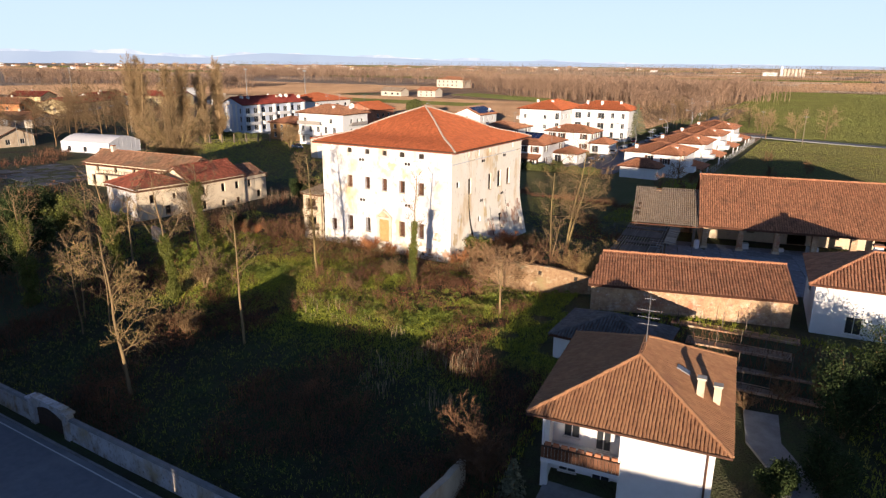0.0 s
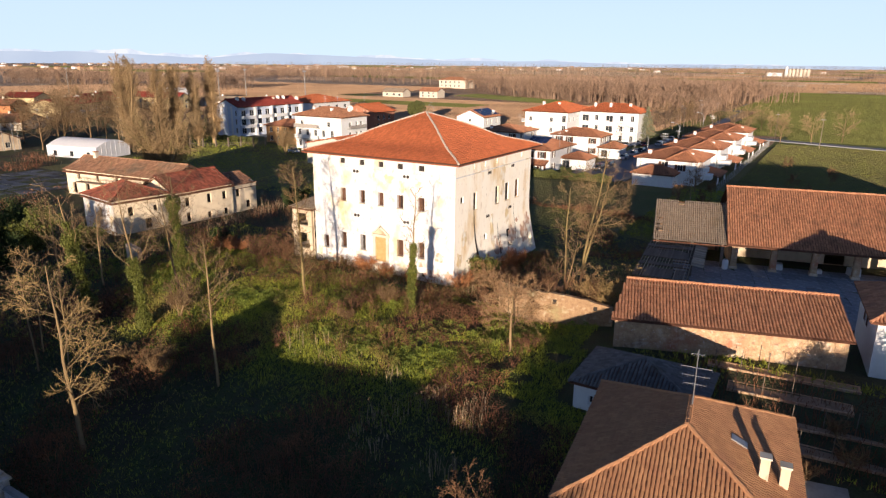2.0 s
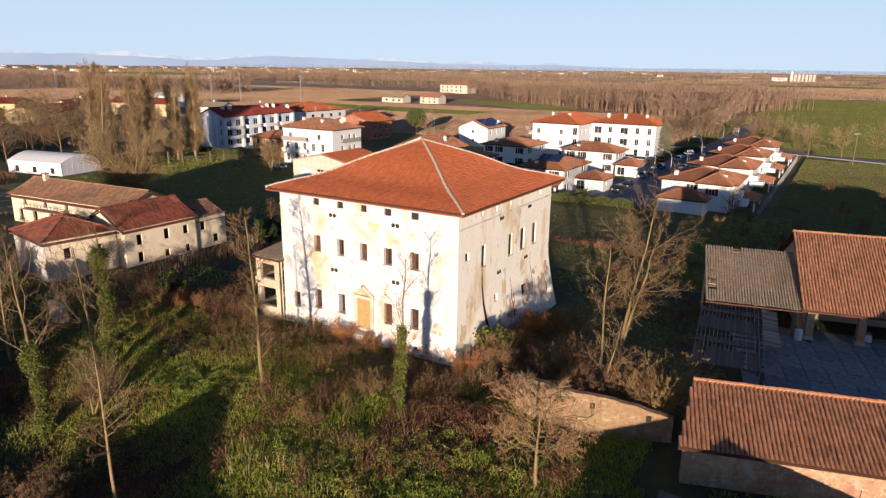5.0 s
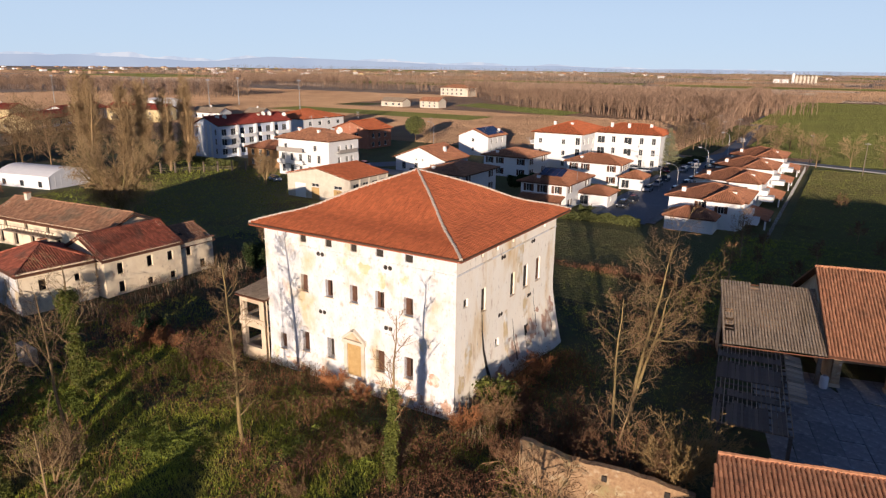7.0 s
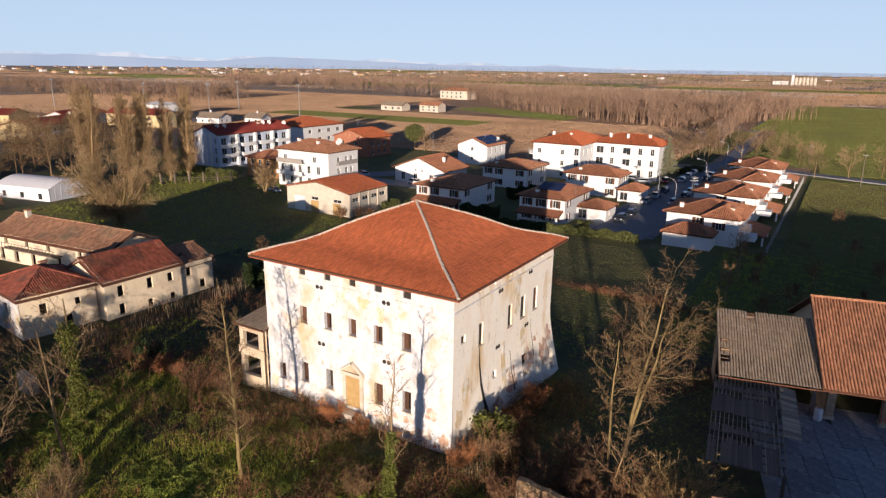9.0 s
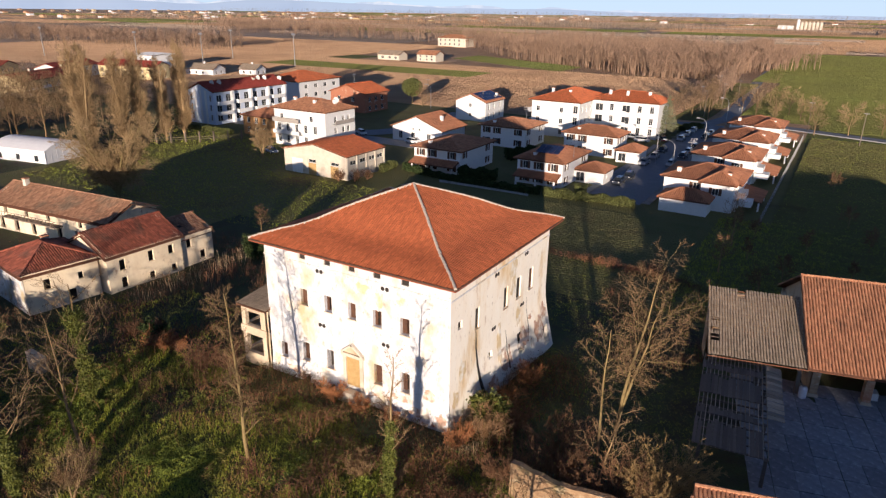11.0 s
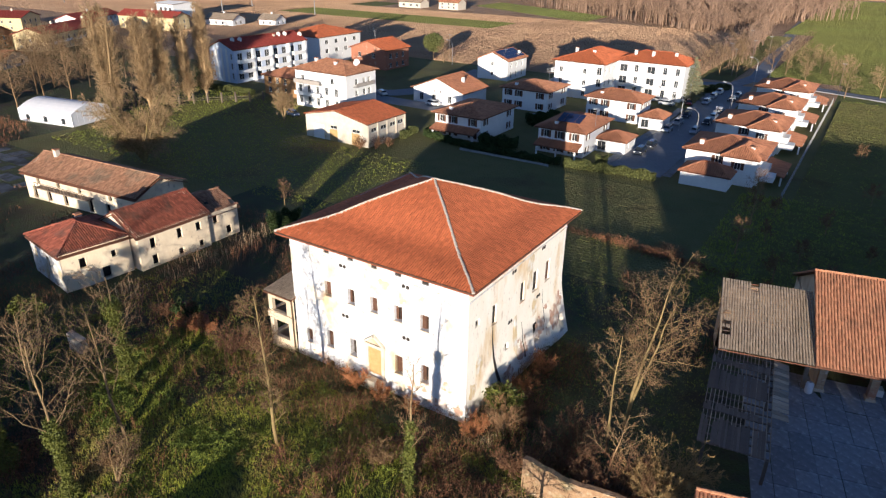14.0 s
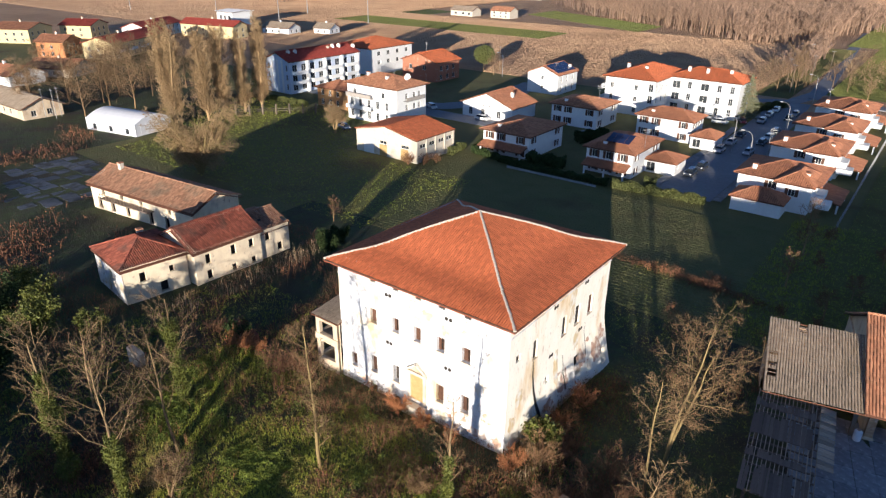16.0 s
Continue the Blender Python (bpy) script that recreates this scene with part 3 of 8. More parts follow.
side_ops = [(4.05, 4.78, 7.1, 9.05), (9.4, 10.2, 6.88, 8.95), (12.02, 12.98, 6.85, 8.98), (14.8, 15.75, 6.8, 9.0), (1.15, 1.85, 8.3, 9.0), (3.8, 4.2, 11.72, 12.3),
            (6.45, 6.85, 11.65, 12.25), (9.4, 9.8, 11.7, 12.25), (16.2, 16.6, 11.7, 12.25), (6.62, 7.28, 3.1, 3.8), (12.2, 13.3, 1.1, 3.2), (17.6, 18.7, -0.2, 1.7)]
bm = bmesh.new()
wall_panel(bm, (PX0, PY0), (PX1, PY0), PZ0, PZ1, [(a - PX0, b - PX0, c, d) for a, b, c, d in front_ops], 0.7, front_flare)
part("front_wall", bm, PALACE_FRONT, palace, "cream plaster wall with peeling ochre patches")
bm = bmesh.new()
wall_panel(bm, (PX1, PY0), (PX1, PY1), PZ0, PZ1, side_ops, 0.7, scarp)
part("side_wall", bm, PALACE_SIDE_LIT, palace, "plaster wall with a leaning brick foot")
bm = bmesh.new()
wall_panel(bm, (PX1, PY1), (PX0, PY1), PZ0, PZ1, [(k, k + 1.0, 7.0, 8.8) for k in (3.0, 6.5, 10.0, 13.5, 17.0)], 0.7)
part("rear_wall", bm, PLASTER, palace)
bm = bmesh.new()
wall_panel(bm, (PX0, PY1), (PX0, PY0), PZ0, PZ1, [(k, k + 0.9, z, z + 1.7) for k in (3.0, 8.0, 13.5, 16.5) for z in (1.4, 7.0)], 0.7)
part("side_wall", bm, PLASTER, palace)
# floors and inner walls take the near-black so sunlit rooms still look dark
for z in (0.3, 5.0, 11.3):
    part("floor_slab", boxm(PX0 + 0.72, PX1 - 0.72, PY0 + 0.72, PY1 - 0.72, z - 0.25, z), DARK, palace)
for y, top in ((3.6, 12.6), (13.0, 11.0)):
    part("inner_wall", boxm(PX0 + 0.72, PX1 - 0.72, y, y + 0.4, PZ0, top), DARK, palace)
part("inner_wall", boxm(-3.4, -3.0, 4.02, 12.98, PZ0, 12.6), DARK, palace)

# pyramid roof whose slopes dip towards flared eaves
A, B, C, D = (-20.5, -1.1, 12.84), (1.0, -1.08, 12.92), (1.05, 20.25, 12.9), (-20.3, 20.1, 12.8)
APEX = (-9.78, 9.5, 17.1)


def dip(s):
    """How far a slope lies under its chord, from the eave (0) to the apex (1)."""
    return 0.34 * math.exp(-((s - 0.36) / 0.19) ** 2)


PALACE_BED = mat("red_roof_underlay", (0.36, 0.10, 0.05), (0.28, 0.08, 0.04), 2, 0.95, 0.3)
pr_planes = [[A, B, APEX], [B, C, APEX], [C, D, APEX], [D, A, APEX]]
bm = bmesh.new()
for p, q, top in pr_planes:
    rows = []
    for k in range(13):
        s = k / 12
        ends = [Vector(c).lerp(Vector(top), s) - Vector((0, 0, 0.12 + dip(s))) for c in (p, q)]
        rows.append([bm.verts.new(c - Vector((0, 0, t))) for c in ends for t in (0, 0.14)])
    for (a0, a1, b0, b1), (c0, c1, d0, d1) in zip(rows[:-1], rows[1:]):
        bm.faces.new((a0, b0, d0, c0))
        bm.faces.new((b1, a1, c1, d1))
    bm.faces.new((rows[0][1], rows[0][3], rows[0][2], rows[0][0]))
pr = part("roof", bm, PALACE_BED, palace, "red curved clay tile roof with pale mortared hips")
part("tile_field", tile_mesh("tile_field", pr_planes, TILE_NEW, 0.23, 0.42, 0.02, 0.05, bend=dip), None, pr)["kind"] = "stuff"
bm = bmesh.new()
tube(bm, [(0, 0, 0), (0, 0, 0.5)], [0.135, 0.115], 7)
one = to_mesh("ridge_tile", bm, MORTAR)
r = random.Random(5)
for c in (A, B, C, D):
    c, top, n = Vector(c), Vector(APEX), 34
    line = [c.lerp(top, k / n) - Vector((0, 0, dip(k / n) - 0.02)) for k in range(n + 1)]
    for p, q in zip(line, line[1:]):
        t = part("ridge_tile", one, None, pr)
        t.matrix_basis = Matrix.Translation(p + Vector((r.uniform(-0.025, 0.025), r.uniform(-0.025, 0.025), r.uniform(0, 0.03)))) @ (q - p).to_track_quat("Z", "Y").to_matrix().to_4x4()
bm = bmesh.new()
for p, q in ((A, B), (B, C), (C, D), (D, A)):
    p, q = Vector(p), Vector(q)
    tube(bm, [p - Vector((0, 0, 0.09)), q - Vector((0, 0, 0.09))], [0.09, 0.09], 6)
part("gutter", bm, SHUTTER, palace)
# mouldings under the eaves and the string course
for z0, z1, out in ((12.46, 12.7, 0.22), (12.32, 12.456, 0.10), (11.16, 11.28, 0.06)):
    bm = bmesh.new()
    box(bm, PX0 - out, PX1 + out, -out, -0.003, z0, z1)
    box(bm, PX1 + 0.003, PX1 + out, 0.0, PY1 + out, z0, z1)
    part("cornice", bm, PALACE_FRONT, palace)
# window furniture: broken casements, shutters, sills
for i, (a, b) in enumerate(FIRST):
    w = part("window", boxm(a - 0.09, b + 0.09, -0.07, -0.004, 7.08, 7.155), PLASTER_OLD, palace)
    part("shutter", boxm(a + 0.02, a + (0.3 if i % 2 else 0.46), 0.32, 0.37, 7.18, 8.68), SHUTTER, w, "brown boarded shutter")
    bm = bmesh.new()
    for x in (a + 0.03, (a + b) / 2, b - 0.08):
        box(bm, x, x + 0.05, 0.42, 0.46, 7.17, 8.69)
    for z in (7.17, 7.9, 8.64):
        box(bm, a + 0.085, b - 0.085, 0.422, 0.458, z, z + 0.05)
    part("casement", bm, SHUTTER, w)
for i, (a, b, c, d) in enumerate(LOWER):
    w = part("window", boxm(a - 0.07, b + 0.07, -0.09, -0.02, c - 0.075, c - 0.004), PLASTER_OLD, palace)
    if i != 2:
        part("shutter", boxm(a + 0.02, b - 0.02 if i == 3 else a + 0.4, 0.36, 0.41, c + 0.02, d - 0.02), SHUTTER, w, "brown boarded shutter")
    bm = bmesh.new()
    for k in range(4):
        x = a + (b - a) * (k + 0.5) / 4
        tube(bm, [(x, 0.1, c), (x, 0.1, d)], [0.012, 0.012], 5)
    part("bar", bm, WOOD_DARK, w)
for y0, y1, z0, z1 in side_ops[:4]:
    w = part("window", boxm(0.004, 0.07, y0 - 0.08, y1 + 0.08, z0 - 0.075, z0 - 0.003), PLASTER_OLD, palace)
    # for y0 under 13 this is a near-black sheet standing for room shade
    part("blind", boxm(-0.2, -0.15, y0 + 0.004, y1 - 0.004, z0 + 0.004, z1 - 0.004), DARK if y0 < 13 else SHUTTER, w, "brown boarded shutter")
# near-black sheets set inside the openings stand for the shade of the rooms
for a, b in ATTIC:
    part("hatch", boxm(a + 0.003, b - 0.003, 0.13, 0.16, 11.603, 12.217), DARK, palace, "dark sheet standing for shade in an attic opening")
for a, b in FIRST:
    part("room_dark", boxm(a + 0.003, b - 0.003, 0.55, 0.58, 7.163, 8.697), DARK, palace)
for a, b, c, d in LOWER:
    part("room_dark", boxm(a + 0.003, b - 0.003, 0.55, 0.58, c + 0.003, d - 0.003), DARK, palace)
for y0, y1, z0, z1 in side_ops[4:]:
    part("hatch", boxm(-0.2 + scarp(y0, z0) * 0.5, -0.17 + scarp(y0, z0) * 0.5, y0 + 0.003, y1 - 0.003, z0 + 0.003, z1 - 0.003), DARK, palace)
# portal with pediment, boarded up
portal = part("portal", boxm(-10.9, -10.56, -0.16, -0.003, 0.35, 3.5), CREAM_WALL, palace, "pale stone door surround with broken pediment")
part("jamb", boxm(-9.06, -8.72, -0.16, -0.003, 0.35, 3.5), CREAM_WALL, portal)
part("lintel", boxm(-11.02, -8.6, -0.24, -0.003, 3.504, 3.8), CREAM_WALL, portal)
part("door", boxm(-10.555, -9.065, -0.05, -0.003, 0.45, 3.5), mat("ochre_boarding", (0.50, 0.34, 0.15), (0.42, 0.27, 0.11), 2.5, 0.85, 0.25, 25), portal, "ochre boarded door")
bm = bmesh.new()
for s in (-1, 1):
    m = Matrix.Translation((-9.82, -0.15, 4.86)) @ Matrix.Rotation(s * radians(37), 4, "Y")
    box(bm, 0 if s > 0 else -1.52, 1.52 if s > 0 else 0, -0.16, 0.14, -0.2, 0.0, m=m)
part("pediment", bm, CREAM_WALL, portal)
bm = bmesh.new()
v = [bm.verts.new(p) for p in ((-10.95, -0.06, 3.81), (-8.7, -0.06, 3.81), (-9.82, -0.06, 4.68))]
bm.faces.new(v)
part("tympanum", bm, PLASTER_STAIN, portal)
part("doorstep", boxm(-11.1, -8.5, -1.0, -0.25, -0.9, 0.34), CREAM_WALL, portal)


def tie_plate(x, y, z, along):
    bm = bmesh.new()
    for k in (-0.22, 0.22):
        q = Vector((x, y, z)) + Vector((k, 0, 0) if along == "x" else (0, k, 0))
        n = Vector((0, -0.03, 0) if along == "x" else (0.03, 0, 0))
        tube(bm, [q - n * 0.2, q + n], [0.2, 0.18], 12)
    part("tie_plate", bm, DARK, palace)


for x, z in ((-13.3, 10.83), (-6.28, 10.83), (-13.3, 5.64), (-6.3, 5.68)):
    tie_plate(x, 0, z, "x")
for y, z in ((7.82, 10.83), (13.9, 10.9), (7.6, 5.75), (13.52, 5.8)):
    tie_plate(scarp(y, z), y, z, "y")
# patches where the plaster has come off, each a thin rough-edged skin
PATCH_OCHRE = mat("bare_ochre_plaster", (0.70, 0.57, 0.36), (0.62, 0.49, 0.30), 1.4, 0.95, 0.5, 12, (0.82, 0.80, 0.75), 0.9, 0.47)
PATCH_BRICK = mat("bare_brick_patch", (0.58, 0.38, 0.28), (0.46, 0.28, 0.20), 2.4, 0.95, 0.6, 9, (0.78, 0.71, 0.61), 1.1, 0.47, bdist=0.05)


def patch(face, u, z, ru, rz, material, seed):
    r = random.Random(seed)
    bm = bmesh.new()
    n = 26
    lift = 0.007 + 0.0017 * (seed % 17)
    rim = []
    for k in range(n):
        a = 2 * math.pi * k / n
        s = 0.72 + 0.45 * noise.noise(Vector((math.cos(a) * 1.6, math.sin(a) * 1.6, seed * 3.1))) + r.uniform(-0.1, 0.1)
        uu, zz = u + ru * s * math.cos(a), z + rz * s * math.sin(a)
        if face == "front":
            rim.append((uu, -front_flare(0, zz) - lift, zz))
        else:
            uu = min(max(uu, 0.1), 19.2)
            rim.append((scarp(uu, zz) + 0.013 + lift, uu, zz))
    mid = bm.verts.new((u, -front_flare(0, z) - lift, z) if face == "front" else (scarp(u, z) + 0.013 + lift, u, z))
    vs = [bm.verts.new(p) for p in rim]
    for k in range(n):
        bm.faces.new((mid, vs[k], vs[(k + 1) % n]))
    part("bare_patch", bm, material, palace)


for q in ((-1.9, 2.3, 0.9, 0.6), (-4.8, 1.0, 1.1, 0.45), (-2.9, 0.3, 1.3, 0.55), (-16.8, 0.2, 1.3, 0.4), (-0.7, 0.2, 0.6, 0.9)):
    patch("front", *q, PATCH_BRICK, int(q[0] * 5 + 200))
for q in ((-8.9, 10.3, 1.0, 0.8), (-6.9, 9.6, 0.7, 1.0), (-4.6, 9.8, 0.7, 0.8), (-10.6, 10.6, 0.6, 0.4), (-19.0, 0.6, 0.6, 0.8)):
    patch("front", *q, PATCH_OCHRE, int(q[0] * 7 + 300))
for q in ((11.2, 10.4, 1.0, 1.6), (11.3, 8.4, 0.7, 1.2), (2.0, 4.4, 0.8, 1.5), (8.6, 3.6, 0.55, 2.8), (0.9, 2.0, 0.7, 1.2), (12.6, 5.0, 0.6, 1.6)):
    patch("side", *q, PATCH_OCHRE, int(q[0] * 9 + 400))
for q in ((13.4, 2.4, 1.7, 1.5), (16.6, 2.0, 1.5, 1.9), (18.0, 3.4, 0.9, 1.2), (9.9, 1.4, 1.4, 1.2), (7.0, 0.6, 1.2, 0.9), (3.5, 0.2, 1.4, 0.7)):
    patch("side", *q, PATCH_BRICK, int(q[0] * 9 + 500))
r = random.Random(23)
for k in range(18):
    u = r.uniform(-19.2, -0.4)
    patch("front", u, r.choice((r.uniform(-0.6, 0.9), r.uniform(-0.4, 2.2))), r.uniform(0.12, 0.4), r.uniform(0.1, 0.35), PATCH_BRICK, 700 + k)
for k in range(9):
    u = r.uniform(5, 18.6)
    patch("side", u, r.uniform(-0.8, 2.6 + 0.1 * u), r.uniform(0.2, 0.9), r.uniform(0.2, 0.75), PATCH_BRICK, 800 + k)
# cracks down the side wall, the first one widening into a breach at the foot
for line, w0, w1 in (([(4.12, 7.1), (4.2, 6.2), (4.24, 5.4), (4.4, 4.5), (4.5, 3.6), (4.75, 2.7), (4.95, 1.9), (5.3, 1.0), (5.6, 0.0)], 0.05, 0.26),
                     ([(9.9, 4.6), (10.0, 3.6), (9.95, 2.6), (10.2, 1.6), (10.3, 0.6)], 0.03, 0.09), ([(14.4, 6.2), (14.45, 5.0), (14.6, 3.8), (14.6, 2.4)], 0.02, 0.06)):
    bm = bmesh.new()
    n = len(line) - 1
    for k, ((y0, z0), (y1, z1)) in enumerate(zip(line, line[1:])):
        h0, h1 = w0 + (w1 - w0) * k / n, w0 + (w1 - w0) * (k + 1) / n
        quad(bm, *[(scarp(y, z) + 0.05, y, z) for y, z in ((y0 - h0, z0), (y0 + h0, z0), (y1 + h1, z1), (y1 - h1, z1))])
    part("crack", bm, DARK, palace)
# open loggia on the left of the palace
logg = thing("loggia", (0, 0, 0), 0, "ruined two-storey open loggia of ochre plaster against the palace", "loggia")
bm = bmesh.new()
wall_panel(bm, (-23.1, -0.5), (-19.95, -0.5), -1.4, 5.6, [(0.5, 2.6, 0.55, 2.5), (0.5, 2.5, 3.45, 4.95)], 0.4)
wall_panel(bm, (-23.1, 7.5), (-23.1, -0.5), -1.4, 5.6, [(k, k + 1.9, z, z + 1.7) for k in (0.8, 3.3, 5.6) for z in (0.7, 3.4)], 0.4)
part("wall", bm, PLASTER_OLD, logg)
part("floor", boxm(-22.68, -19.95, -0.08, 7.4, 2.75, 2.95), CONCRETE, logg)
part("parapet", boxm(-23.2, -19.9, -0.62, -0.503, 2.7, 3.42), PLASTER_OLD, logg)
planes, _ = roof_planes("mono_y", 3.5, 8.2, 0.15, 5.62, 0.9)
planes = [[tuple(Vector(p) + Vector((-23.3, -0.6, 0))) for p in poly] for poly in planes]
roof(logg, planes, [], TILE_GREY, tw=0.26)

# ---- the farm beside it ----
FZ = 13.0   # turn of the farm buildings, degrees


def farm(u, w, at=(15.25, 27.3)):
    c, s = math.cos(radians(FZ)), math.sin(radians(FZ))
    return at[0] + c * u - s * w, at[1] + s * u + c * w


# great barn with open front on pillars
barn = thing("barn", (24.9, 21.1, 0), FZ, "long barn with worn terracotta roof and open pillared front", "barn")
BW, BD = 46.0, 9.4
bm = bmesh.new()
wall_panel(bm, (BW, BD * 2), (0, BD * 2), -0.6, 3.0, [], 0.4)
wall_panel(bm, (0, BD * 2), (0, 0.2), -0.6, 3.0, [], 0.4)
for x in (0.2, BW - 0.2):
    v = [bm.verts.new(p) for p in ((x, 0.2, 3.0), (x, BD * 2, 3.0), (x, BD, 8.0))]
    bm.faces.new(v)
wall_panel(bm, (0, 6.0), (BW, 6.0), -0.6, 3.0, [(k, k + (2.2 if k % 2 else 1.0), 0.0 if k % 2 else 1.1, 2.3 if k % 2 else 2.0) for k in range(6, 44, 5)], 0.4)
part("wall", bm, PLASTER_OLD, barn)
for k in range(11):
    c = part("pillar", boxm(k * 4.2 + 0.1, k * 4.2 + 0.75, 0.1, 0.75, -0.4, 2.75), BRICK, barn)
    part("base", boxm(k * 4.2, k * 4.2 + 0.85, 0.0, 0.85, -0.45, 0.35), PLASTER_OLD, c)
part("beam", boxm(0, BW, 0.2, 0.55, 2.755, 2.98), WOOD_DARK, barn)
planes, lines = roof_planes("gable_x", BW, BD * 2, 0.5, 3.05, 5.1)
roof(barn, planes, lines, TILE_OLD, tw=0.27, tl=0.45, thick=0.06, cap=TILE_OLD, sag=0.06)

# open shed with grey tile roof
shed = thing("shed", (16.6, 19.2, 0), FZ, "open shed with faded grey-brown tile roof", "shed")
for x, y in ((0.3, 0.3), (4.2, 0.3), (7.6, 0.3), (0.3, 8.0), (7.6, 8.0)):
    part("post", boxm(x - 0.16, x + 0.16, y - 0.16, y + 0.16, -0.6, 2.8 + y * 0.37), WOOD_OLD, shed)
bm = bmesh.new()
wall_panel(bm, (7.9, 8.3), (0, 8.3), -0.6, 5.7, [], 0.3)
wall_panel(bm, (0, 8.3), (0, 5.0), -0.6, 4.2, [], 0.3)
part("wall", bm, BRICK, shed)
planes, _ = roof_planes("mono_y", 7.9, 8.3, 0.25, 2.85, 3.15)
roof(shed, planes, [], TILE_GREY, tw=0.25, tl=0.45, holes=lambda p: (0.1 < p.x < 0.75 and 1.0 < p.y < 4.6 and int(p.y * 3) % 2 == 0) or (2.4 < p.x < 3.2 and p.y > 7.2))
for k in range(19):
    y = -0.2 + k * 0.46
    part("batten", boxm(-0.2, 8.1, y, y + 0.07, 2.62 + 0.3795 * (y + 0.25), 2.68 + 0.3795 * (y + 0.25)), WOOD_OLD, shed)

# collapsed lean-to: bare rafters, battens, and loose boards
PALE_BOARD = mat("pale_board", (0.46, 0.38, 0.28), (0.34, 0.27, 0.20), 3, 0.9, 0.3, 20, objrand=0.3)
lean = thing("lean_to", (18.35, 5.0, 0), 7.2, "collapsed lean-to with bare battens and grey boards", "shed")
for x in (0.1, 4.6):
    for y in (0.2, 5.0, 10.0, 14.4):
        part("post", boxm(x - 0.12, x + 0.12, y - 0.12, y + 0.12, -0.7, 2.35), WOOD_OLD, lean)
for k in range(14):
    y = 0.2 + k * 1.1
    part("rafter", boxm(-0.4, 4.8, y, y + 0.11, 2.36, 2.48), WOOD_OLD, lean)
for k in range(17):
    x = -0.4 + k * 0.32
    part("batten", boxm(x, x + 0.06, 0.0, 14.8, 2.484, 2.53), PALE_BOARD, lean)
r = random.Random(11)
for y0, y1 in ((0.0, 3.3), (4.4, 5.4), (7.6, 10.6), (11.9, 12.9)):
    x = -0.45
    while x < 4.2:
        wd = r.uniform(0.18, 0.34)
        if r.random() < 0.93:
            b = part("board", boxm(0, wd, 0, y1 - y0 + r.uniform(-0.3, 0.35), 0, 0.03), WOOD_OLD, lean)
            b.matrix_basis = pose(x, y0 + r.uniform(-0.1, 0.1), 2.534 + r.uniform(0, 0.03), r.uniform(-0.6, 0.6), r.uniform(-1.5, 1.5), r.uniform(-0.7, 0.7))
        x += wd + 0.012
for k in range(16):
    b = part("board", boxm(0, 1.25, 0, 0.5, 0, 0.035), PALE_BOARD, lean)
    b.matrix_basis = pose(4.75, 5.6 + k * 0.56, 2.56 + r.uniform(0, 0.06), r.uniform(-4, 4), 6 + r.uniform(-3, 3), r.uniform(-4, 4))

# long low store with rubble wall
store = thing("long_shed", (20.1, -7.7, -0.3), 16.0, "long shed with rubble brick wall and old terracotta roof", "shed")
SW, SD = 17.6, 5.0
bm = bmesh.new()
wall_panel(bm, (0, 0.2), (SW, 0.2), -1.0, 2.9, [], 0.4)
wall_panel(bm, (SW, SD), (1.0, SD), -1.0, 4.55, [(3, 5, 0.4, 2.6), (9, 11, 0.4, 2.6)], 0.4)
for (x0, y0), (x1, y1) in (((1.0, SD), (0, 0.2)), ((SW, 0.2), (SW, SD))):
    wall_panel(bm, (x0, y0), (x1, y1), -1.0, 2.9, [], 0.4)
    quad(bm, (x0, y0, 2.9), (x1, y1, 2.9), (x1, y1, 2.9 if y1 < y0 else 4.5), (x0, y0, 4.5 if y1 < y0 else 2.9))
part("wall", bm, BRICK, store)
A, B, E, F = (-0.35, -0.35, 2.95), (17.9, -0.35, 3.0), (0.75, 5.2, 4.8), (17.8, 5.2, 4.85)
roof(store, [[A, B, F, E]], [(E, F)], TILE_OLD, tw=0.26, tl=0.42, thick=0.05, cap=TILE_OLD, sag=0.05, pieces=True)

# ruined garden wall
def ruin_wall(name, pts, z0, tops, material, label, thick=0.45):
    bm = bmesh.new()
    r = random.Random(len(pts) + 4)
    P = [Vector(p) for p in pts]
    for i in range(len(P) - 1):
        n = max(2, int((P[i + 1] - P[i]).length / 0.7))
        e = (P[i + 1] - P[i]).normalized()
        q = Vector((-e.y, e.x)) * thick
        prev = None
        for k in range(n + 1):
            p = P[i].lerp(P[i + 1], k / n)
            z = tops[i] + (tops[i + 1] - tops[i]) * k / n + r.uniform(-0.09, 0.07)
            row = [bm.verts.new((*p, z0)), bm.verts.new((*p, z)), bm.verts.new((*(p + q), z)), bm.verts.new((*(p + q), z0))]
            if prev:
                for a in range(3):
                    bm.faces.new((prev[a], prev[a + 1], row[a + 1], row[a]))
            else:
                bm.faces.new(row)
            prev = row
        bm.faces.new(prev[::-1])
    return solo(name, bm, material, label, "wall", kind="structure")


GARDEN_BRICK = mat("mossy_garden_brick", (0.40, 0.265, 0.15), (0.27, 0.165, 0.095), 3.2, 0.95, 0.9, 7, (0.30, 0.24, 0.12), 0.7, 0.55, bdist=0.09, c4=(0.52, 0.42, 0.29), s4=1.4, t4=0.6)
ruin_wall("wall_garden", [(7.6, -4.3), (11.4, -4.6), (14.6, -3.9), (18.6, -3.2)], -1.2, [2.5, 2.35, 2.25, 1.7], GARDEN_BRICK, "ruined rubble garden wall with small square holes")
# near-black blocks on the wall face stand for the shade in its holes
bm = bmesh.new()
for x, y, z in ((13.2, -4.27, 1.35), (16.9, -3.55, 1.15)):
    box(bm, x, x + 0.32, y - 0.03, y + 0.1, z, z + 0.38)
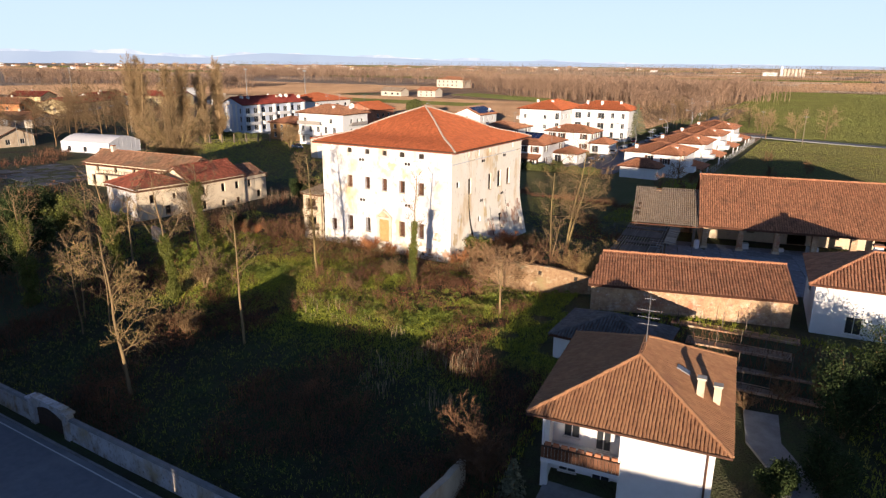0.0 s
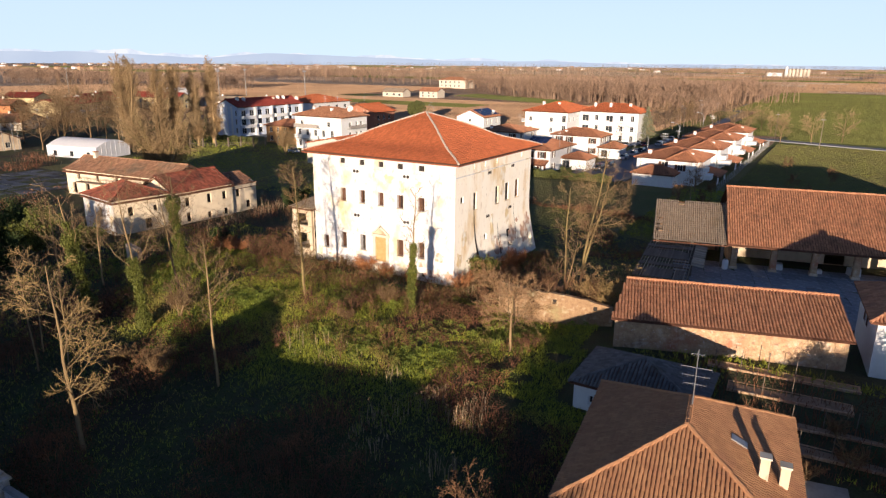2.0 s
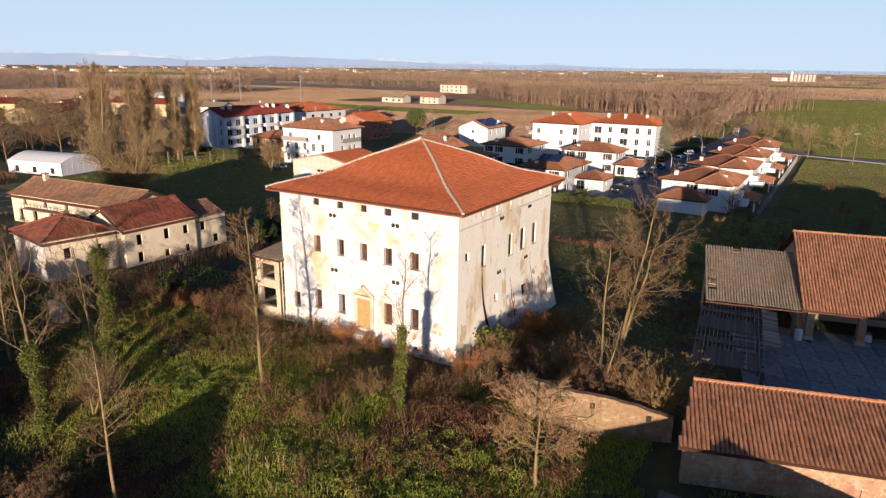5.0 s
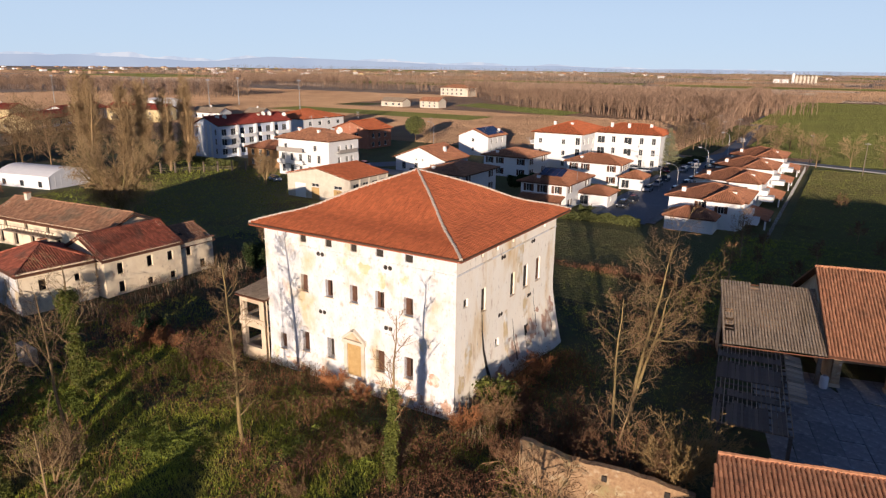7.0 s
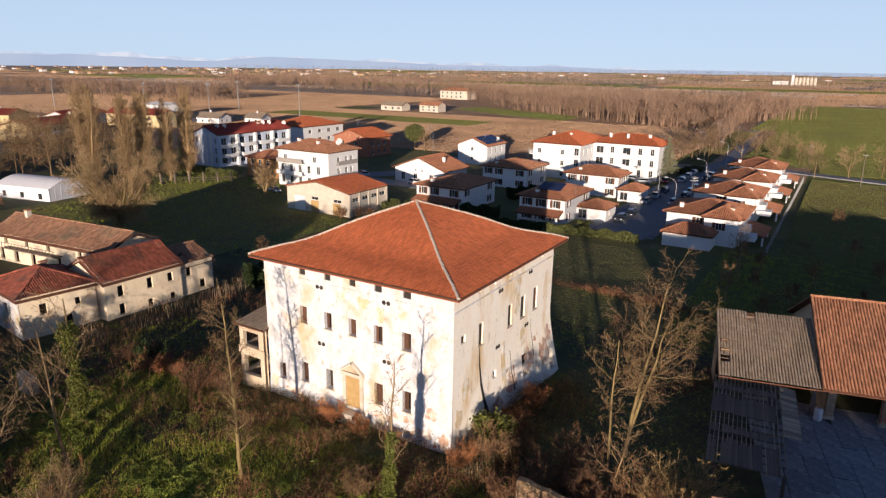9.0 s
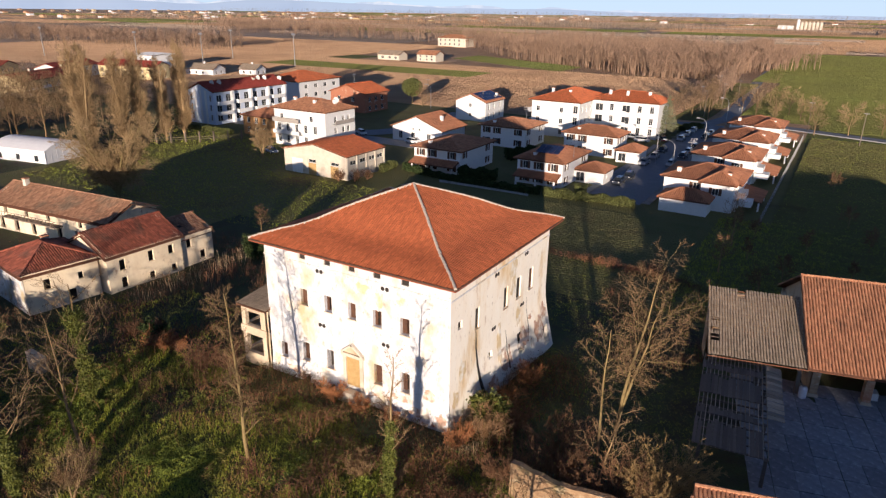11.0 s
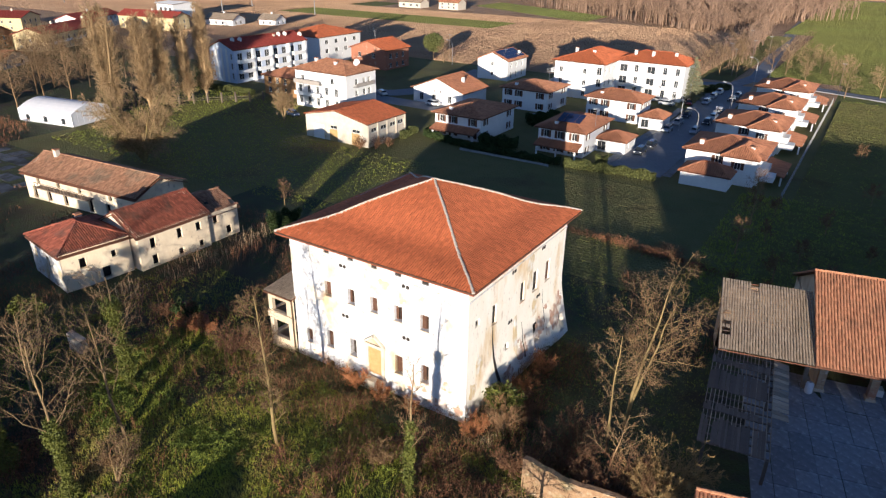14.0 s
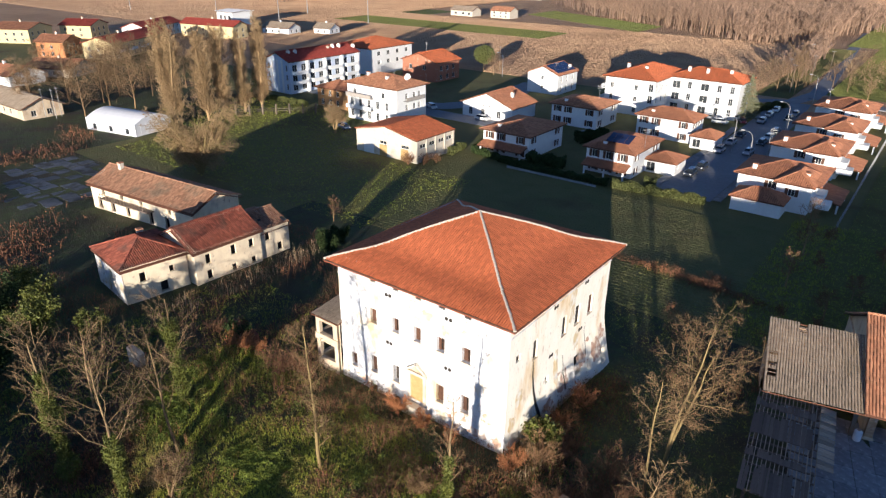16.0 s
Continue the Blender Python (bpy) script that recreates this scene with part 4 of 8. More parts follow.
solo("wall_opening", bm, DARK, "dark blocks standing for shade in small square wall holes", "opening", kind="structure")

# concrete farmyard in slabs, with joints
yard = thing("pavement", (22.6, 3.8, 0), FZ, "cracked concrete farmyard slabs with dark joints", "pavement", kind="structure")
slabs = [to_mesh("slab", boxm(0, 1.64, 0, 2.3, -0.25, 0.05 + 0.004 * k), YARD) for k in range(3)]
for i in range(18):
    for j in range(8):
        s = part("slab", slabs[(i * 5 + j * 3) % 3], None, yard)
        s.matrix_basis = pose(i * 1.68 + rng.uniform(-0.02, 0.02), j * 2.35 + rng.uniform(-0.03, 0.03), 0.02, rng.uniform(-0.5, 0.5), rng.uniform(-0.5, 0.5), rng.uniform(-0.5, 0.5))

# white villa at the yard
villa = house("villa", (38.5, -2.6, 0.0), 6.0, 11, 9, 4.6, WHITE_WALL, "hip", 2.2, 0.6, TILE_OLD, [("S", 6.0, 2.7, 1.0, 1.5, "shutters"), ("S", 2.6, 0.3, 1.3, 1.6), ("W", 3.5, 2.6, 1.0, 1.5, "shutters")], [(5, 6, 5.2, 1.8)],
              "white rendered villa with worn tile roof", tw=0.26, tl=0.42)

# brown-roofed house nearest the road
TILE_HOME = mat("tan_brown_tile", (0.45, 0.235, 0.12), (0.36, 0.175, 0.09), 1.2, 0.85, 0.3, 20, (0.35, 0.165, 0.095), 0.5, 0.6, island=0.1)
hx, hy = 24.94, -30.85
HR = 7.3
home = house("house", (hx, hy, -4.2), HR, 10.15, 12.2, 6.05, WHITE_WALL, "hip", 2.8, 0.85, TILE_HOME, [("S", 0.45, 3.0, 4.4, 2.75, "open"), ("S", 0.45, 0.2, 4.4, 2.35, "open"), ("W", 2, 3.6, 1.0, 1.4, "shutters"), ("W", 6, 3.6, 1.0, 1.4, "shutters"), ("E", 3, 3.6, 1.0, 1.4, "shutters")],
             [], "white two-storey house with brown tile hipped roof and balcony", tw=0.21, tl=0.32, cap=TILE_HOME, ridge=5.3, pieces=True)
part("porch_wall", boxm(0.31, 5.2, 1.7, 1.9, -0.5, 6.0), WHITE_WALL, home)
part("porch_wall", boxm(5.0, 5.2, 0.31, 1.69, -0.5, 6.0), WHITE_WALL, home)
for u, v, ww, hh in ((1.0, 3.5, 1.1, 1.5), (3.1, 3.05, 1.0, 2.3), (0.8, 0.9, 1.2, 1.3), (3.0, 0.1, 1.2, 2.2)):
    window_at(home, (0, 1.7), Vector((1, 0)), Vector((0, -1)), u, v, ww, hh, "plain", -0.05)
bm = bmesh.new()
tube(bm, [(9.75, -0.1, -0.5), (9.75, -0.1, 5.9)], [0.06, 0.06], 7)
tube(bm, [(-0.85, -0.93, 6.0), (11.0, -0.93, 6.0)], [0.07, 0.07], 7)
part("downpipe", bm, SHUTTER, home, "dark brown gutter and downpipe")
part("patio", boxm(0.2, 5.3, -2.0, 1.69, -0.4, 0.62), CONCRETE, home, "pale concrete patio under the balcony")
bal = part("balcony", boxm(0.1, 5.0, -0.55, 1.69, 2.66, 2.96), WHITE_WALL, home, "balcony with wooden rail")
BALCONY_TIMBER = mat("balcony_timber", (0.17, 0.075, 0.04), (0.12, 0.055, 0.03), 3, 0.8, 0.2, objrand=0.3)
for k in range(22):
    part("slat", boxm(0.12 + k * 0.222, 0.32 + k * 0.222, -0.6, -0.56, 3.0, 3.8), BALCONY_TIMBER, bal)
r = random.Random(8)
for k in range(9):
    x = 0.3 + k * 0.52
    pot = part("flower_box", boxm(x, x + 0.4, -0.5, -0.3, 3.84, 4.02, taper=0.02), TILE_ORANGE, bal, "planter on the balcony rail")
for x in (0.12, 4.86):
    part("post", boxm(x, x + 0.12, -0.5, -0.38, 2.97, 5.9), WHITE_WALL, bal)
part("handrail", boxm(0.1, 5.0, -0.64, -0.26, 3.8, 3.84), WOOD_DARK, bal)
for cx, cy, cz in ((8.9, 3.9, 6.9), (9.9, 4.3, 6.4)):
    c = part("chimney", boxm(cx - 0.22, cx + 0.22, cy - 0.22, cy + 0.22, cz, cz + 1.35), PLASTER_OLD, home)
    part("chimney_cap", boxm(cx - 0.28, cx + 0.28, cy - 0.28, cy + 0.28, cz + 1.354, cz + 1.46), CREAM_WALL, c)
sl = part("skylight", boxm(-0.45, 0.45, -0.3, 0.3, 0, 0.08), METAL, home)
sl.matrix_basis = Matrix.Translation((7.7, 5.9, 7.68)) @ Matrix.Rotation(radians(25), 4, "Y")
ant = part("antenna", bmesh.new(), METAL, home, "tall television antenna")
bm = bmesh.new()
tube(bm, [(5.15, 6.6, 8.7), (5.15, 6.6, 12.3)], [0.035, 0.025], 6)
for z, L in ((12.0, 0.35), (11.2, 0.8), (10.7, 0.7), (10.2, 0.6)):
    tube(bm, [(5.15 - L, 6.6, z), (5.15 + L, 6.6, z)], [0.015, 0.015], 4)
    for k in range(6):
        x = 5.15 - L + 2 * L * k / 5
        tube(bm, [(x, 6.35, z), (x, 6.85, z)], [0.01, 0.01], 4)
bm.to_mesh(ant.data)
bm.free()
# low grey-roofed annexe behind it
TILE_SLATE = mat("dark_grey_tile", (0.21, 0.19, 0.175), (0.16, 0.148, 0.14), 2.0, 0.9, 0.3, 30, (0.13, 0.11, 0.09), 0.7, 0.58, island=0.2)
annexe = house("annexe", (20.05, -16.85, -3.75), 1.0, 8.6, 6.1, 4.55, WHITE_WALL, "hip", 1.6, 0.35, TILE_SLATE, [("S", 1.15, 3.0, 0.55, 0.6)], [], "low white annexe with grey tile roof", "outbuilding", tw=0.26, tl=0.42, ridge=4.9)

# road, boundary wall and gate
road = solo("road", boxm(-90, 60, -49.5, -43.6, -5.9, -5.27), STREET, "grey asphalt village road in shade", "road", kind="structure")
for k in range(2):
    solo("kerb", boxm(-90, 60, -43.6 if k == 0 else -49.75, -43.42 if k == 0 else -49.502, -5.9, -5.16), CONCRETE, "pale stone kerb along the road", "kerb", kind="structure")
solo("road_marking", boxm(-90, 60, -44.15, -44.03, -5.265, -5.262), FRAME_WHITE, "thin white edge line on the road", "road marking", kind="structure")
bw = thing("boundary_wall", (0, 0, 0), 0, "white plastered boundary wall with stained coping beside the road", "wall")
for x0, x1 in ((-60, -14.15), (-8.6, 13.0)):
    part("wall", boxm(x0, x1, -42.5, -42.2, -5.9, -3.66), PLASTER, bw)
    part("coping", boxm(x0, x1, -42.6, -42.1, -3.656, -3.5, taper=0.1), CONCRETE, bw)
gate = thing("gate", (-14.0, -42.35, -5.5), 0, "white plastered gate portal with dark wooden doors", "gate")
for x in (0.0, 4.75):
    g = part("pier", boxm(x - 0.1, x + 0.55, -0.3, 0.3, -0.6, 2.25), PLASTER, gate)
    part("cap", boxm(x - 0.22, x + 0.67, -0.42, 0.42, 2.254, 2.42), PLASTER, g)
bm = bmesh.new()
n = 14
for k in range(n):
    a0, a1 = k / n, (k + 1) / n
    x0, x1 = 0.55 + 4.1 * a0, 0.55 + 4.1 * a1
    z = lambda a: 1.55 + 0.55 * math.sin(math.pi * a)
    for y, s in ((-0.25, 1), (0.25, -1)):
        p = [(x0, y, z(a0)), (x1, y, z(a1)), (x1, y, 2.5), (x0, y, 2.5)]
        quad(bm, *(p if s > 0 else p[::-1]))
    quad(bm, (x0, 0.25, z(a0)), (x1, 0.25, z(a1)), (x1, -0.25, z(a1)), (x0, -0.25, z(a0)))
part("arch", bm, PLASTER, gate)
part("cap", boxm(0.45, 4.75, -0.32, 0.32, 2.504, 2.62), PLASTER, gate)
part("door", boxm(0.56, 2.58, 0.0, 0.09, 0.0, 1.95), WOOD_DARK, gate)
part("door", boxm(2.6, 4.64, 0.0, 0.09, 0.0, 1.95), WOOD_DARK, gate)

# ---- derelict farmhouse and its neighbour ----
TILE_FARM = mat("mottled_red_tile", (0.36, 0.11, 0.065), (0.25, 0.075, 0.05), 1.4, 0.9, 0.4, 25, (0.16, 0.075, 0.055), 0.35, 0.5, island=0.3)
TILE_WORN = mat("worn_brown_tile", (0.42, 0.23, 0.135), (0.32, 0.165, 0.10), 1.5, 0.9, 0.4, 25, (0.24, 0.165, 0.11), 0.3, 0.52, island=0.3)
FARM_WALL = mat("bare_farm_plaster", (0.84, 0.72, 0.53), (0.73, 0.60, 0.43), 0.9, 0.93, 0.5, 10, (0.40, 0.33, 0.27), 0.3, 0.58, stretch=(1, 1, 0.7), c4=(0.32, 0.22, 0.16), s4=1.2, t4=0.62)
fh = house("farmhouse", (-61.0, -4.9, -1.0), -8.0, 9.4, 8.2, 4.85, FARM_WALL, "hip", 1.9, 0.35, TILE_FARM,
           [("E", 2.0, 2.4, 0.8, 1.3), ("E", 5.8, 2.6, 0.6, 0.9), ("E", 4.4, 0.2, 1.0, 1.5), ("S", 1.2, 2.2, 0.8, 1.3), ("S", 5.0, 2.2, 0.8, 1.3)], [(2.0, 5.5, 5.2, 1.2)], "derelict farmhouse wing with white gable and mossy tile roof", tw=0.27, sag=0.2, wkind="open")
bm = bmesh.new()
wall_panel(bm, (-0.03, -0.03), (9.43, -0.03), -1.5, 4.8, [(1.2, 2.0, 2.2, 3.5), (5.0, 5.8, 2.2, 3.5)], 0.026)
part("limewash", bm, PLASTER, fh, "flaking white limewashed end wall")
fh2 = house("farmhouse", (-58.0, 2.4, -1.0), -1.5, 8.8, 10.4, 4.85, FARM_WALL, "gable_y", 2.3, 0.35, TILE_FARM,
            [("E", k, z, 0.8, hh) for k, z, hh in ((1.6, 2.6, 1.4), (5.5, 2.6, 1.4), (1.6, 0.3, 1.4), (5.4, 0.2, 1.0), (8.6, 0.2, 1.0), (8.4, 2.7, 1.2))], [], "derelict farmhouse with bare plaster walls and red tile roof", tw=0.27, sag=0.16, wkind="open")
house("ruined_wing", (-57.6, 12.9, -1.0), -1.5, 8.2, 5.2, 4.35, FARM_WALL, "gable_y", 1.5, 0.3, TILE_WORN, [("E", 1.0, 2.5, 0.8, 1.2), ("E", 3.0, 0.4, 0.9, 1.2)], [], "collapsing farmhouse wing with broken grey tile roof", tw=0.27, sag=0.3, wkind="open",
      holes=lambda p: noise.noise(Vector((p.x * 0.7, p.y * 0.7, 3.0))) > 0.38)
uh = house("farmhouse", (-89.3, 8.6, -1.3), 6.0, 26, 9.0, 4.5, FARM_WALL, "gable_x", 2.1, 0.5, TILE_WORN,
           [("S", k, 0.2, 1.0, 2.0) for k in (1.5, 5.0, 9.0, 15.0, 19.0)] + [("S", k, 2.9, 0.8, 1.2) for k in (3.0, 8.0, 13.0, 20.0)], [(3.5, 4.0, 6.0, 1.4)], "derelict farmhouse with timber gallery and patched tile roof", tw=0.27, sag=0.25, wkind="open")
part("gallery", boxm(4.0, 16.5, -1.2, -0.003, 2.5, 2.66), WOOD_OLD, uh, "sagging wooden gallery")
bm = bmesh.new()
for k in range(16):
    box(bm, 4.1 + k * 0.8, 4.16 + k * 0.8, -1.18, -1.12, 2.664, 3.45)
box(bm, 4.0, 16.5, -1.19, -1.11, 3.454, 3.52)
part("railing", bm, WOOD_OLD, uh)

# ---- the village behind ----
def facade(side, us, zs, w=1.1, h=1.4, kind="plain"):
    return [(side, u, z, w, h, kind) for u in us for z in zs]


wh = house("warehouse", (-79.6, 63.3, -1.7), 0, 17.3, 13.0, 5.2, CREAM_WALL, "gable_y", 1.75, 0.25, TILE_NEW, [("S", 6.9, 2.9, 2.0, 0.7), ("S", 13.0, 2.9, 2.2, 0.7)] + facade("E", (1.2, 4.4, 7.6, 10.4), (3.2,), 2.0, 0.9), [], "cream rendered warehouse with red tile roof and ochre doors", "warehouse", tw=0.35, tl=0.55)
for x in (6.9, 13.0):
    part("door", boxm(x, x + 2.1, -0.06, -0.003, 0.1, 2.8), bpy.data.materials["ochre_boarding"], wh, "ochre steel door")
part("door", boxm(2.2, 5.2, -0.06, -0.003, 0.1, 3.4), WHITE_WALL, wh, "white sliding door")
for k in range(5):
    part("pilaster", boxm(17.303, 17.45, 0.1 + k * 3.15, 0.5 + k * 3.15, -0.5, 5.0), CREAM_WALL, wh)

b3 = house("apartment_house", (-103.3, 84.4, -1.5), 0, 17.2, 11.6, 9.4, WHITE_WALL, "hip", 2.3, 0.7, TILE_OLD, facade("S", (1.0, 4.0, 7.0, 10.0, 13.2), (0.6, 3.6), 1.1, 2.0) + facade("S", (2.0, 12.0), (6.6,), 1.1, 1.4) + facade("E", (3.4, 6.4, 8.4), (3.6, 6.4), 1.0, 1.5), [(4, 4, 10.4, 1.4), (11, 3.5, 10.2, 1.4), (14.5, 7, 10.2, 1.4)], "white three-storey house with brown tile roof and curved balconies", tw=0.35, tl=0.55)
for z, x1 in ((6.2, 9.5), (3.1, 9.5)):
    b = part("balcony", boxm(0.6, x1, -1.3, -0.003, z - 0.15, z), CONCRETE, b3)
    part("parapet", boxm(0.6, x1, -1.36, -1.26, z + 0.004, z + 0.95), mat("stone_parapet", (0.40, 0.36, 0.32), (0.30, 0.27, 0.24), 3, 0.9, 0.2) if z > 5 else WHITE_WALL, b)
b = part("balcony", boxm(17.203, 18.3, 2.6, 10.0, 6.0, 6.15), CONCRETE, b3)
part("parapet", boxm(18.22, 18.3, 2.6, 10.0, 6.154, 7.0), bpy.data.materials["stone_parapet"], b)
house("timber_house", (-121.0, 89.8, -1.5), 0, 16.5, 9, 5.2, TIMBER_WALL, "hip", 1.8, 0.6, TILE_ORANGE, facade("S", (1.5, 4.5, 7.5), (0.6, 3.2), 1.2, 1.5), [], "timber-clad house with tile roof and verandas", tw=0.4, tl=0.6)
blue = house("apartment_block", (-149.2, 94.5, -1.5), 0, 11, 30, 9.6, mat("pale_blue_render", (0.60, 0.67, 0.78), (0.53, 0.60, 0.72), 1.0, 0.85, 0.1), "gable_y", 2.4, 0.6, TILE_RED,
             facade("S", (0.9, 9.2), (1.0, 3.9, 6.7), 0.8, 1.8) + facade("E", [1.2 + 3.6 * k for k in range(8)], (0.8, 3.5, 6.4), 1.9, 2.1), [(4, 8, 10.6, 1.4), (7, 20, 10.6, 1.4)], "pale blue apartment block with red roof and white balconies", "apartments", tw=0.45, tl=0.7)
for x in (2.6, 5.0, 7.2):
    part("pilaster", boxm(x, x + 0.9, -0.09, -0.003, -0.5, 9.8), WHITE_WALL, blue, "white vertical band on the blue gable")
for k in range(4):
    y = 0.9 + 7.4 * k
    for z in (2.9, 5.8):
        b = part("balcony", boxm(11.003, 12.5, y, y + 5.4, z - 0.15, z), WHITE_WALL, blue)
        part("parapet", boxm(12.42, 12.5, y, y + 5.4, z + 0.004, z + 0.95), WHITE_WALL, b)
        for q in (y, y + 5.3):
            part("side_rail", boxm(11.003, 12.41, q, q + 0.1, z + 0.004, z + 0.95), WHITE_WALL, b)
    part("pier", boxm(11.003, 11.9, y + 5.7, y + 6.5, -0.4, 9.5), WHITE_WALL, blue)
DISHES = [(-142.0, 97.5, 9.9), (-141.6, 100.0, 9.8), (-141.8, 116.0, 9.9), (-141.5, 118.5, 9.8), (-140.3, 124.0, 9.3), (-88.0, 91.0, 9.6)]
house("apartment_block", (-160, 135, -1.5), 0, 18, 22, 9.0, WHITE_WALL, "hip", 2.6, 0.6, TILE_NEW, facade("E", (3, 8, 13, 18), (3.4, 6.4), 1.6, 1.4), [], "white apartment block with red tile roof", "apartments", tw=0.5, tl=0.8)
house("brick_house", (-131.5, 139.5, -1.5), 0, 15, 13, 6.3, BRICK_FACE, "gable_y", 2.7, 0.7, TILE_NEW, facade("E", (2, 5.5, 9), (0.6, 3.5), 1.4, 1.5) + facade("S", (3, 9), (3.5,), 1.4, 1.5), [], "brick house with orange tile roof and wooden balconies", tw=0.4, tl=0.6)
gh = house("gabled_house", (-81.6, 106.6, -1.4), 0, 15.8, 12, 3.6, WHITE_WALL, "gable_y", 3.2, 0.6, TILE_ORANGE, facade("S", (2, 6, 11), (0.5,), 1.2, 1.9) + facade("S", (6.4, 8.4), (3.0,), 0.6, 0.6), [(12, 6, 5.0, 1.6)], "white gabled house with orange tile roof", tw=0.35, tl=0.55)
house("white_house", (-85.2, 147, -1.4), 0, 10.8, 13, 5.9, WHITE_WALL, "gable_y", 2.4, 0.5, TILE_ORANGE, facade("S", (4.8,), (4.2, 1.2), 0.9, 1.1) + facade("E", (2, 5.5, 9.5), (0.5, 3.4), 0.9, 1.8), [(9, 11, 6.4, 1.5)], "tall white house with solar panels on its roof", tw=0.4, tl=0.6)
def solar_array(at, turn, cols, rows, cw, rw, label):
    t = new("solar_array")
    t.matrix_basis = Matrix.Translation(at) @ turn
    tagged(t, label, "solar panels")
    one = to_mesh("panel", boxm(0.04, cw - 0.04, 0.04, rw - 0.04, 0.1, 0.15), PANEL)
    for i in range(cols):
        for j in range(rows):
            part("panel", one, None, t).matrix_basis = pose(0.2 + i * cw, 0.2 + j * rw, 0)


sl_ = math.atan2(2.4, 5.9)
solar_array((-79.6, 147.3, 7.0), Matrix.Rotation(sl_, 4, "Y"), 3, 6, 1.7, 1.95, "dark blue solar panels on the white house roof")
EST = [("B1", -58.4, 114.2, 12.8, 12.4), ("B2", -36.0, 116.6, 13.4, 8.4), ("B3", -32.7, 82.2, 9.9, 14.4), ("B4", -57.0, 80.4, 11.7, 15.2)]
for tag, x, y, w, d in EST:
    e = house("villa", (x, y, -1.25), 0, w, d, 5.05, WHITE_WALL, "hip", 1.75, 0.7, TILE_OLD if tag in ("B1", "B4") else TILE_ORANGE, facade("S", (1.2, 4.2, w - 2.6), (0.4, 3.1), 1.1, 1.5, "shutters") + facade("E", (1.5, d - 3.2), (0.5, 3.2), 1.0, 1.4, "shutters"), [(3.2, 1.6, 4.4, 1.9)],
              "white two-storey villa with brown tile hipped roof", group="villas of the estate", tw=0.35, tl=0.55)
    if tag in ("B3", "B4"):
        planes, lines = roof_planes("mono_y", w - 1.0, 2.4, 0.3, 1.9, 0.9)
        planes = [[tuple(Vector(p) + Vector((0.5, -2.5, 0))) for p in poly] for poly in planes]
        roof(e, planes, [], TILE_ORANGE, tw=0.35, tl=0.55, label="tiled porch roof")
        for px in (0.7, w / 2, w - 0.9):
            part("porch_post", boxm(px, px + 0.3, -2.4, -2.1, -0.4, 1.9), WHITE_WALL, e)
solar_array((-29.6, 83.2, 5.0), Matrix.Rotation(radians(17), 4, "X"), 4, 2, 1.25, 1.8, "dark blue solar panels on a villa roof")
for x, y, w, d, e in ((-21.5, 113.2, 5.4, 6.6, 2.7), (-23.0, 89.2, 6.4, 6.6, 2.6), (-2.6, 78.0, 8.2, 5.6, 2.5)):
    g = house("garage", (x, y, -1.25), 0, w, d, e, WHITE_WALL, "hip", 1.4, 0.4, TILE_ORANGE, [("S", 0.5, 0.2, 1.8, 1.9), ("E", 1.5, 0.9, 0.9, 0.9)] if y > 80 else [], [], "low white garage with orange tile roof", "garage", "garages of the estate", tw=0.35, tl=0.55)
for k, y in enumerate((84.6, 108.9, 132.3, 156.8)):
    rh = house("row_house", (-3.6, y, -1.25), 0, 13.0, 12.5, 4.95, WHITE_WALL, "hip", 1.95, 0.7, TILE_ORANGE, facade("S", (5.2,), (2.9,), 1.2, 1.4, "shutters") + facade("W", (3, 8), (0.5, 3.0), 1.0, 1.4, "shutters"), [(2.2, 1.7, 4.6, 1.8), (11.0, 1.5, 4.6, 1.8)],
               "white row house with orange hipped tile roof", group="row of houses", tw=0.35, tl=0.55)
    part("projecting_wall", boxm(6.9, 12.5, -1.7, -0.003, -0.5, 4.9), WHITE_WALL, rh)
    planes, lines = roof_planes("hip", 5.6, 8.6, 0.5, 5.0, 1.75, 3.3)
    planes = [[tuple(Vector(p) + Vector((6.9, -1.7, 0))) for p in poly] for poly in planes]
    roof(rh, planes, [tuple(tuple(Vector(p) + Vector((6.9, -1.7, 0))) for p in ln) for ln in lines], TILE_ORANGE, tw=0.35, tl=0.55, cap=TILE_ORANGE)
    window_at(rh, (6.9, -1.7), Vector((1, 0)), Vector((0, -1)), 2.0, 2.8, 1.1, 1.3, "shutters", -0.05)
    part("terrace_wall", boxm(12.9, 15.6, -1.5, 1.5, 1.4, 2.4), WHITE_WALL, rh)
    b = part("balcony", boxm(13.003, 14.3, 0.0, 4.0, 2.4, 3.4), WHITE_WALL, rh)
    planes, lines = roof_planes("mono_x", 3.6, 9.5, 0.2, 1.7, 0.8)
    planes = [[tuple(Vector(p) + Vector((13.1, 2.0, 0))) for p in poly] for poly in planes]
    roof(rh, planes, [], TILE_ORANGE, tw=0.35, tl=0.55, label="tiled porch roof")
    part("porch_post", boxm(16.3, 16.6, 2.2, 2.5, -0.4, 1.75), WHITE_WALL, rh)
    part("porch_post", boxm(16.3, 16.6, 10.8, 11.1, -0.4, 1.75), WHITE_WALL, rh)
